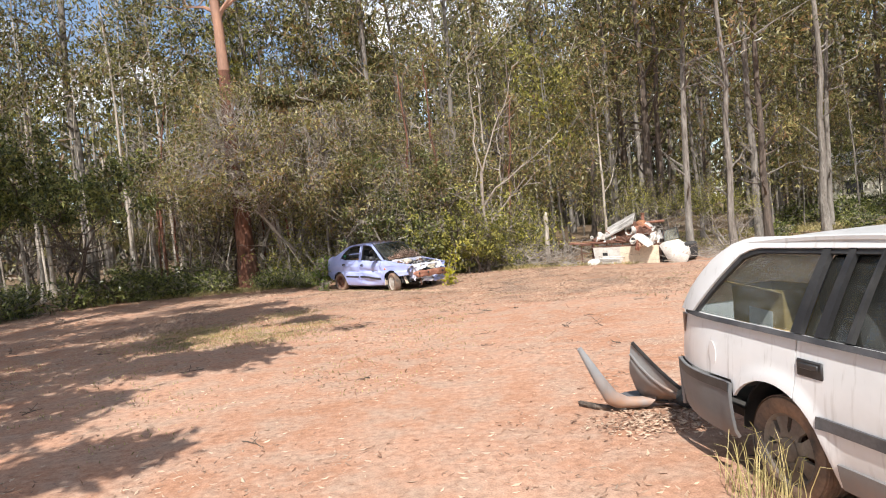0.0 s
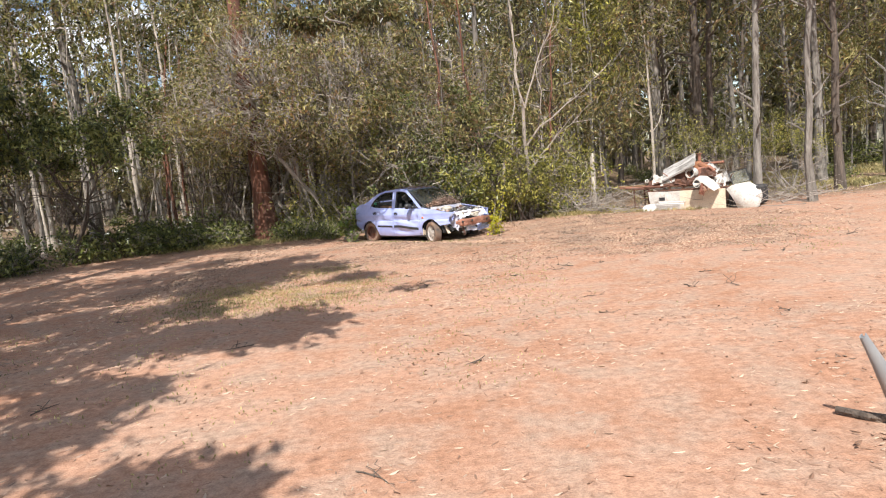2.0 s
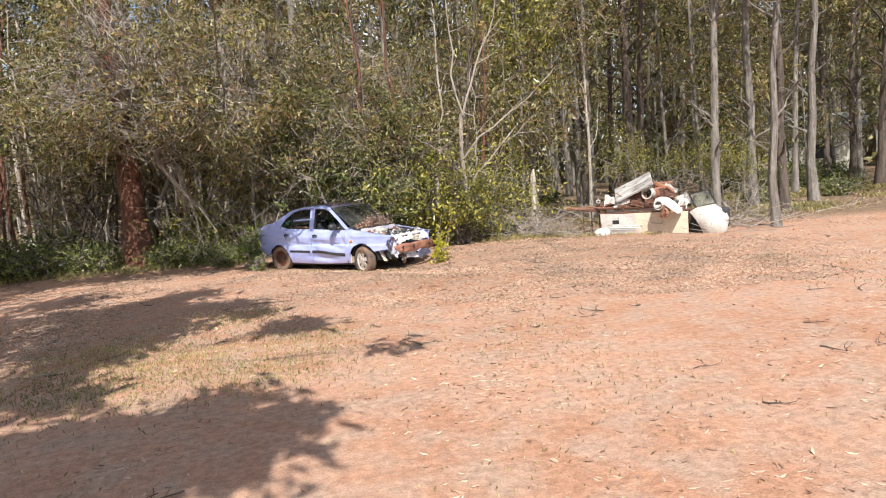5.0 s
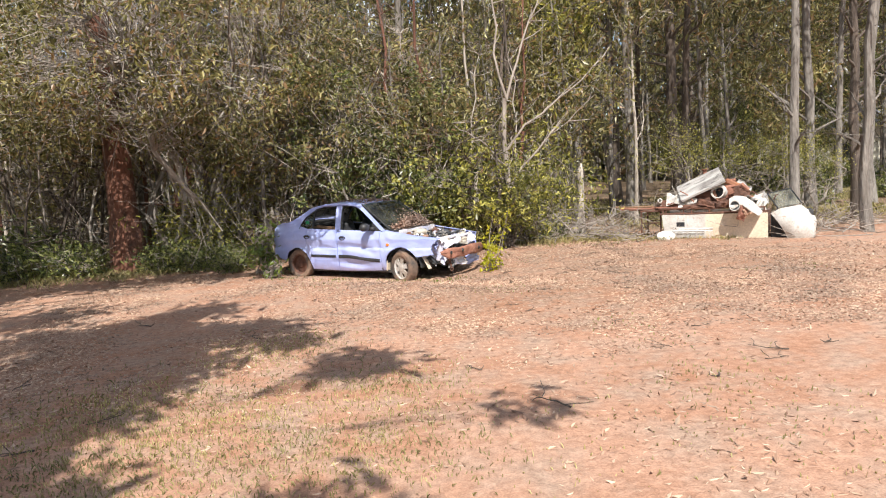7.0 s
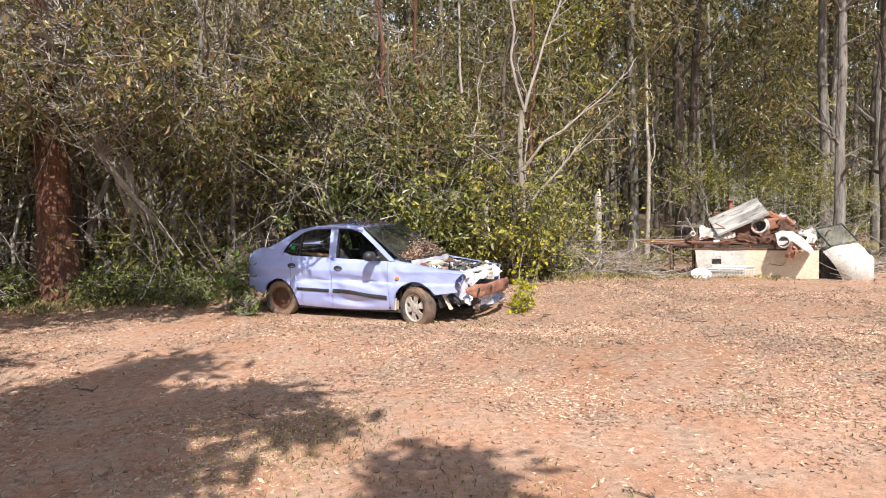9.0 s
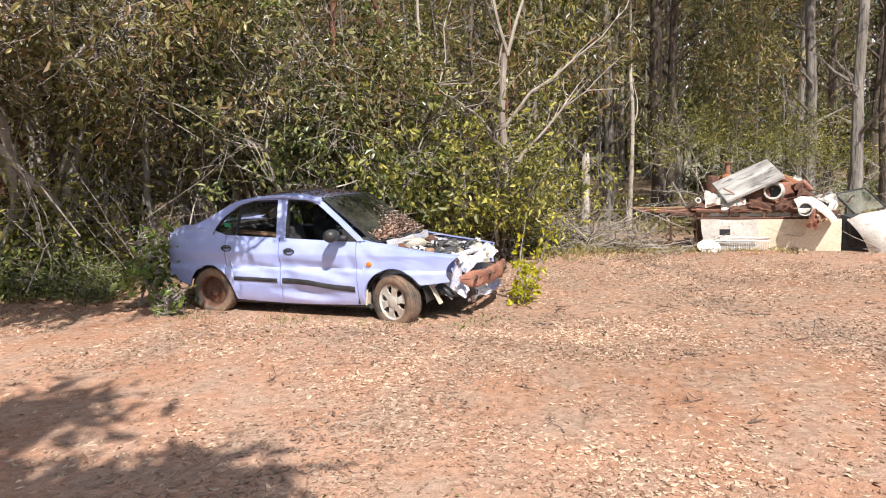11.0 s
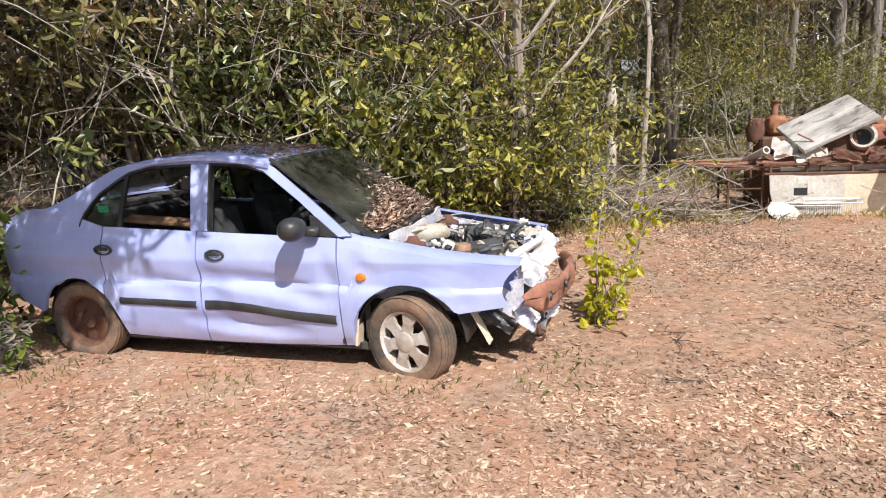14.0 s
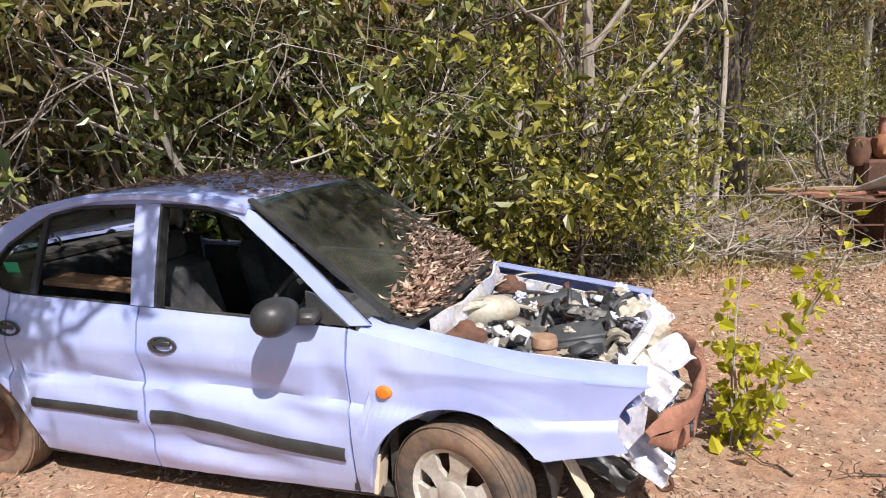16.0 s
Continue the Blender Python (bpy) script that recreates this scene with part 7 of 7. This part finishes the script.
def stick_set(seed, count, spot, spread, length, up, name, label, mat=None, r=0.012):
    rng = np.random.default_rng(seed)
    b = Build()
    for _ in range(count):
        o = np.array((spot[0] + rng.normal() * spread[0], spot[1] + rng.normal() * spread[1], 0.0))
        o[2] = ground_z(o[0], o[1]) + abs(rng.normal()) * up * 0.3
        a = rng.uniform(0, 2 * np.pi)
        ln = length * rng.uniform(0.4, 1.2)
        e = o + np.array((math.cos(a) * ln, math.sin(a) * ln, rng.uniform(0, up)))
        p = bend_path(rng, o, e, 6, 0.05 * ln)
        p[:, 2] = np.maximum(p[:, 2], ground_z(o[0], o[1]) + 0.01)
        rr = r * rng.uniform(0.5, 1.5)
        b.tube(p, np.linspace(rr, rr * 0.3, 6), 5, False)
        for k in range(3):
            i = rng.integers(1, 5)
            b.tube(bend_path(rng, p[i], p[i] + rng.normal(size=3) * 0.25 * ln * np.array((1, 1, 0.5)) + np.array((0, 0, 0.12 * ln)), 4, 0.02), np.linspace(rr * 0.5, 0.003, 4), 4, False)
    return solo(name, b, mat or M_TWIG, label, "branches", kind="stuff", smooth=True)


stick_set(50, 120, (3.2, 22.6), (0.9, 0.6), 1.3, 0.7, "brush_pile", "tangle of dead grey branches beside the shrubs")
stick_set(51, 60, (2.2, 22.4), (0.6, 0.4), 1.0, 0.9, "brush_pile", "dead twigs under the shrubs")
stick_set(52, 45, (8.0, 20.2), (0.9, 0.7), 1.5, 0.35, "brush_pile", "fallen dead branches beside the scrap heap")
stick_set(53, 40, (3.6, 21.8), (0.7, 0.4), 0.9, 0.2, "brush_pile", "grey sticks lying on dirt by the scrap heap")
stick_set(54, 120, (-3.5, 23.8), (2.6, 0.8), 1.1, 1.7, "brush_pile", "tangled bare grey twigs among the bushes", None, 0.009)
stick_set(55, 130, (-1.0, 22.6), (1.7, 0.4), 1.0, 1.6, "brush_pile", "bare grey twigs reaching over the sedan", None, 0.008)
stick_set(56, 46, (-2, 13), (4.5, 4.5), 0.3, 0.03, "fallen_twigs", "thin twigs scattered on the dirt", M_BARK_DARK, 0.006)
stick_set(57, 34, (0.4, 17.5), (1.8, 1.6), 0.3, 0.03, "fallen_twigs", "thin dark twigs on the dirt near the sedan", M_BARK_DARK, 0.004)


solo("stump", Build().tube([(3.55, 22.75, -0.1), (3.53, 22.75, 0.6), (3.56, 22.76, 1.25), (3.55, 22.74, 1.62), (3.58, 22.75, 1.78)], (0.09, 0.08, 0.075, 0.07, 0.02), 9), M_BARK_WHITE, "broken pale tree stump at the edge of the dirt", "stump", smooth=True)
solo("stump", Build().tube([(0.75, 22.1, -0.1), (0.74, 22.1, 0.8), (0.77, 22.1, 1.75)], (0.06, 0.055, 0.045), 8), M_BARK_WHITE, "thin pale broken stem among the shrubs", "stump", smooth=True)
solo("stump", Build().tube([(1.14, 21.7, -0.1), (1.10, 21.7, 0.6), (1.18, 21.72, 1.3), (1.12, 21.75, 2.3)], (0.05, 0.045, 0.04, 0.02), 8), M_BARK_DARK, "dark thin stem growing through the shrubs", "stump", smooth=True)


def sapling():
    """The yellow-leaved sapling by the sedan's nose."""
    rng = np.random.default_rng(21)
    root = thing("sapling", pose(0.1, 19.12, ground_z(0.1, 19.12)), "young sapling with bright yellow-green leaves beside the sedan", "plant")
    c = []
    for i in range(9):
        h = rng.uniform(0.85, 1.2) if i < 3 else rng.uniform(0.25, 0.62)
        e = np.array((rng.normal() * 0.16 + 0.04, rng.normal() * 0.16, h))
        p = bend_path(rng, np.array((rng.normal() * 0.05, rng.normal() * 0.05, -0.03)), e, 6, 0.02)
        part("stem", Build().tube(p, np.linspace(0.008, 0.003, 6), 5, False), M_TWIG, root, smooth=True)
        for q in range(40):
            k = rng.integers(1, 6)
            c.append(p[k] + (p[k - 1] - p[k]) * rng.random() + rng.normal(size=3) * 0.055)
    part("foliage", Build().round_leaves(rng, np.array(c), 0.058, 0.7, 0.1), M_LEAF_YELLOW, root)


sapling()


def shade_tree(x, y, height, targets, seed, girth=0.36):
    """A wide tree added beside the clearing, its limbs carrying leaf clumps placed to shade the dirt."""
    rng = np.random.default_rng(seed)
    root = thing("tree", pose(x, y, 0), "gum with spreading limbs added to cast shade", "tree", "forest trees")
    wood, crown = Build(), Build()
    trunk = bend_path(rng, np.array((0, 0, -0.2)), np.array((0.8, 0.2, height)), 9, 0.12)
    wood.tube(trunk, np.linspace(girth, girth / 3, 9), 10)
    pts = []
    sprays, last = [], None
    for tx, ty, tz, r, n, *size in targets:
        e = np.array((tx - x, ty - y, tz))
        k = min(8, max(5, int(8 * (tz - 2.5) / height)))
        lp = bend_path(rng, last if size and last is not None else trunk[k], e, 7, 0.12 if size else 0.3)
        last = e
        wood.tube(lp, np.linspace(0.012 + 0.03 * r if n > 60 else 0.007, 0.006, 7), 6, False)
        (sprays if size else pts).append(e + rng.normal(size=(int(1.35 * n), 3)) * np.array((r, r, r * 0.5)) * 0.55)
        for q in range(8):
            wood.tube(np.array((lp[5], e + rng.normal(size=3) * r * 0.6)), (0.008, 0.003), 4, False)
    if pts:
        crown.leaves(rng, np.vstack(pts), 0.24, 0.36, 0.6)
    if sprays:
        crown.leaves(rng, np.vstack(sprays), 0.13, 0.3, 0.6)
    part("trunk", wood, M_BARK_GREY, root, smooth=True)
    part("crown", crown, M_LEAF_GUM, root)


def over(sx, sy, h):
    """The place at height h whose shadow falls on the ground at (sx, sy)."""
    return (sx + SUN_TO.x / SUN_TO.z * h, sy + SUN_TO.y / SUN_TO.z * h, h)


def shaded(spots):
    """Spots of shade on the dirt (x, y, height of the leaves, spread, leaves) as clumps up in the sun's way."""
    return [(*over(*q[:3]), *q[3:]) for q in spots]


# These stand out of view, added so their clumps cast the listed shade spots.
shade_tree(-10.2, 6.5, 11.5, shaded([
    (-2.78, 13.75, 9.5, 0.40, 190), (-3.05, 13.7, 9.8, 0.25, 60), (-1.74, 12.1, 9.0, 0.34, 40), (-4.65, 17.4, 10.5, 0.5, 380), (-5.16, 16.7, 10.2, 0.55, 420),
    (-6.1, 16.45, 10.6, 0.7, 560), (-4.4, 15.75, 9.8, 0.55, 440), (-3.75, 15.9, 9.6, 0.4, 230), (-3.45, 15.0, 9.6, 0.35, 170), (-5.1, 15.4, 9.2, 0.7, 750),
    (-5.6, 15.2, 9.4, 0.7, 750), (-4.65, 14.5, 9.0, 0.55, 500), (-5.1, 14.35, 9.1, 0.7, 750), (-5.4, 14.0, 8.9, 0.7, 750), (-4.75, 13.85, 9.2, 0.4, 280)]), 71)
shade_tree(-12.6, 8.4, 11.5, shaded([
    (-5.1, 13.0, 8.6, 0.5, 400), (-7.0, 14.3, 9.5, 1.0, 1000), (-8.6, 13.3, 9.0, 1.0, 1000), (-7.6, 16.2, 10.4, 1.0, 900), (-9.5, 15.5, 10, 1.1, 1000), (-7.0, 18.2, 11, 0.8, 500)]), 77)
shade_tree(-9.6, 1.2, 11.0, shaded([
    (-2.8, 10.2, 9.4, 0.35, 180), (-3.35, 10.8, 9.5, 0.38, 190), (-3.2, 10.0, 9.4, 0.5, 440), (-3.9, 10.2, 9.6, 0.5, 440), (-4.5, 10.3, 9.6, 0.55, 500),
    (-3.3, 9.5, 9.2, 0.4, 260), (-4.1, 9.7, 9.2, 0.5, 440), (-4.9, 9.7, 9.2, 0.6, 540), (-5.4, 12.0, 9.6, 0.5, 380), (-4.8, 11.6, 9.4, 0.35, 200),
    (-5.9, 11.7, 9.4, 0.6, 520), (-5.9, 10.8, 10, 0.7, 600), (-4.65, 7.85, 8.6, 0.45, 340), (-4.1, 7.75, 8.6, 0.35, 200), (-5.7, 8.7, 8.8, 0.8, 700)]), 72)
shade_tree(-12.0, 2.6, 11.0, shaded([(-6.6, 9.5, 9.5, 0.8, 800), (-8.2, 9.0, 9, 1.0, 900), (-8.0, 11.2, 10, 1.0, 900), (-7.0, 11.9, 9.6, 0.7, 600)]), 78)
shade_tree(-8.4, -3.5, 11.0, shaded([(-2.7, 5.7, 9.0, 0.35, 220), (-3.1, 5.6, 9.0, 0.45, 380), (-3.4, 5.35, 8.8, 0.5, 440), (-4.3, 6.8, 9.2, 0.45, 340), (-4.8, 6.0, 9.4, 0.6, 520), (-5.5, 4.5, 9.0, 1.0, 800)]), 73)
# slim tree added to lean over the sedan and dapple its tail and roof
shade_tree(-5.0, 23.0, 5.6, shaded([
    (-3.4, 21.65, 5.3, 0.42, 480, 1), (-3.5, 21.3, 5.2, 0.34, 360, 1), (-3.02, 21.2, 5.1, 0.26, 190, 1), (-2.9, 21.6, 5.3, 0.3, 230, 1), (-2.6, 21.3, 5.1, 0.24, 70, 1),
    (-2.38, 20.96, 5.0, 0.16, 34, 1), (-2.4, 21.8, 5.4, 0.38, 420, 1), (-1.95, 21.5, 5.3, 0.36, 420, 1), (-1.9, 22.2, 5.5, 0.4, 420, 1), (-1.5, 21.75, 5.4, 0.38, 460, 1), (-1.3, 21.95, 5.4, 0.34, 300, 1), (-1.4, 21.15, 5.2, 0.28, 130, 1)]), 79, 0.09)
# added out of view to shade the far edge of the dirt
shade_tree(-11.0, 11.8, 11.0, shaded([
    (-4.0, 21.3, 9.4, 0.4, 90), (-4.7, 21.5, 9.2, 0.6, 280), (-5.6, 22.0, 9.8, 0.8, 500), (-7.0, 21.7, 9.4, 0.9, 600), (-8.6, 21.4, 9.8, 1.0, 800),
    (-10.2, 20.6, 9.4, 1.0, 900), (-11.8, 19.6, 9.0, 1.1, 1000), (-9.0, 19.4, 9.0, 0.9, 500), (-11.5, 17.5, 8.6, 1.1, 900), (-13, 21, 9.5, 1.2, 1000)]), 74)
# added out of view to darken the small trees on the far left
shade_tree(-15.5, 14.5, 13.5, shaded([(-11.1, 25.3, 12.5, 1.2, 900), (-12.6, 24.5, 12.0, 1.2, 900), (-10.0, 24.6, 12.5, 1.0, 700), (-13.6, 26.0, 12.6, 1.3, 900), (-11.5, 23.0, 11.8, 1.0, 700), (-9.4, 22.6, 12.0, 0.9, 500)]), 75)


def wheel_grass():
    """Wisps of tall dry grass growing up by the wagon's rear wheel."""
    rng = np.random.default_rng(15)
    b = Build()
    for _ in range(95):
        x, y = 1.66 + rng.normal() * 0.09, 3.62 + rng.normal() * 0.17
        h, a, ln = rng.uniform(0.10, 0.44), rng.uniform(0, 6.28), rng.uniform(0.05, 0.6)
        z = ground_z(x, y) - 0.01
        dx, dy = math.cos(a) * ln * h, math.sin(a) * ln * h
        b.tube([(x, y, z), (x + dx * 0.25, y + dy * 0.25, z + h * 0.5), (x + dx * 0.6, y + dy * 0.6, z + h * 0.85), (x + dx, y + dy, z + h * (1 - 0.2 * ln))], (0.0028, 0.0026, 0.002, 0.0008), 3, False)
    solo("grass", b, M_GRASS, "wispy tall dry grass growing by the wagon's wheel", "grass", kind="stuff")


wheel_grass()
scatter_grass("grass", "small green weeds at the foot of the sedan", 16, [(-1.7, 18.75, 0.3), (-2.6, 19.5, 0.4), (-0.6, 18.6, 0.35), (-3.5, 20.4, 0.35), (-1.0, 18.35, 0.2)], 420, 0.05, M_GRASS_GREEN, 0.003)
scatter_grass("grass", "dry grass at the foot of the scrap heap", 17, [(5.1, 20.55, 0.3), (4.5, 20.9, 0.4), (5.6, 20.1, 0.35), (4.1, 21.3, 0.6), (3.4, 21.7, 0.7)], 1100, 0.075, M_GRASS, 0.003)
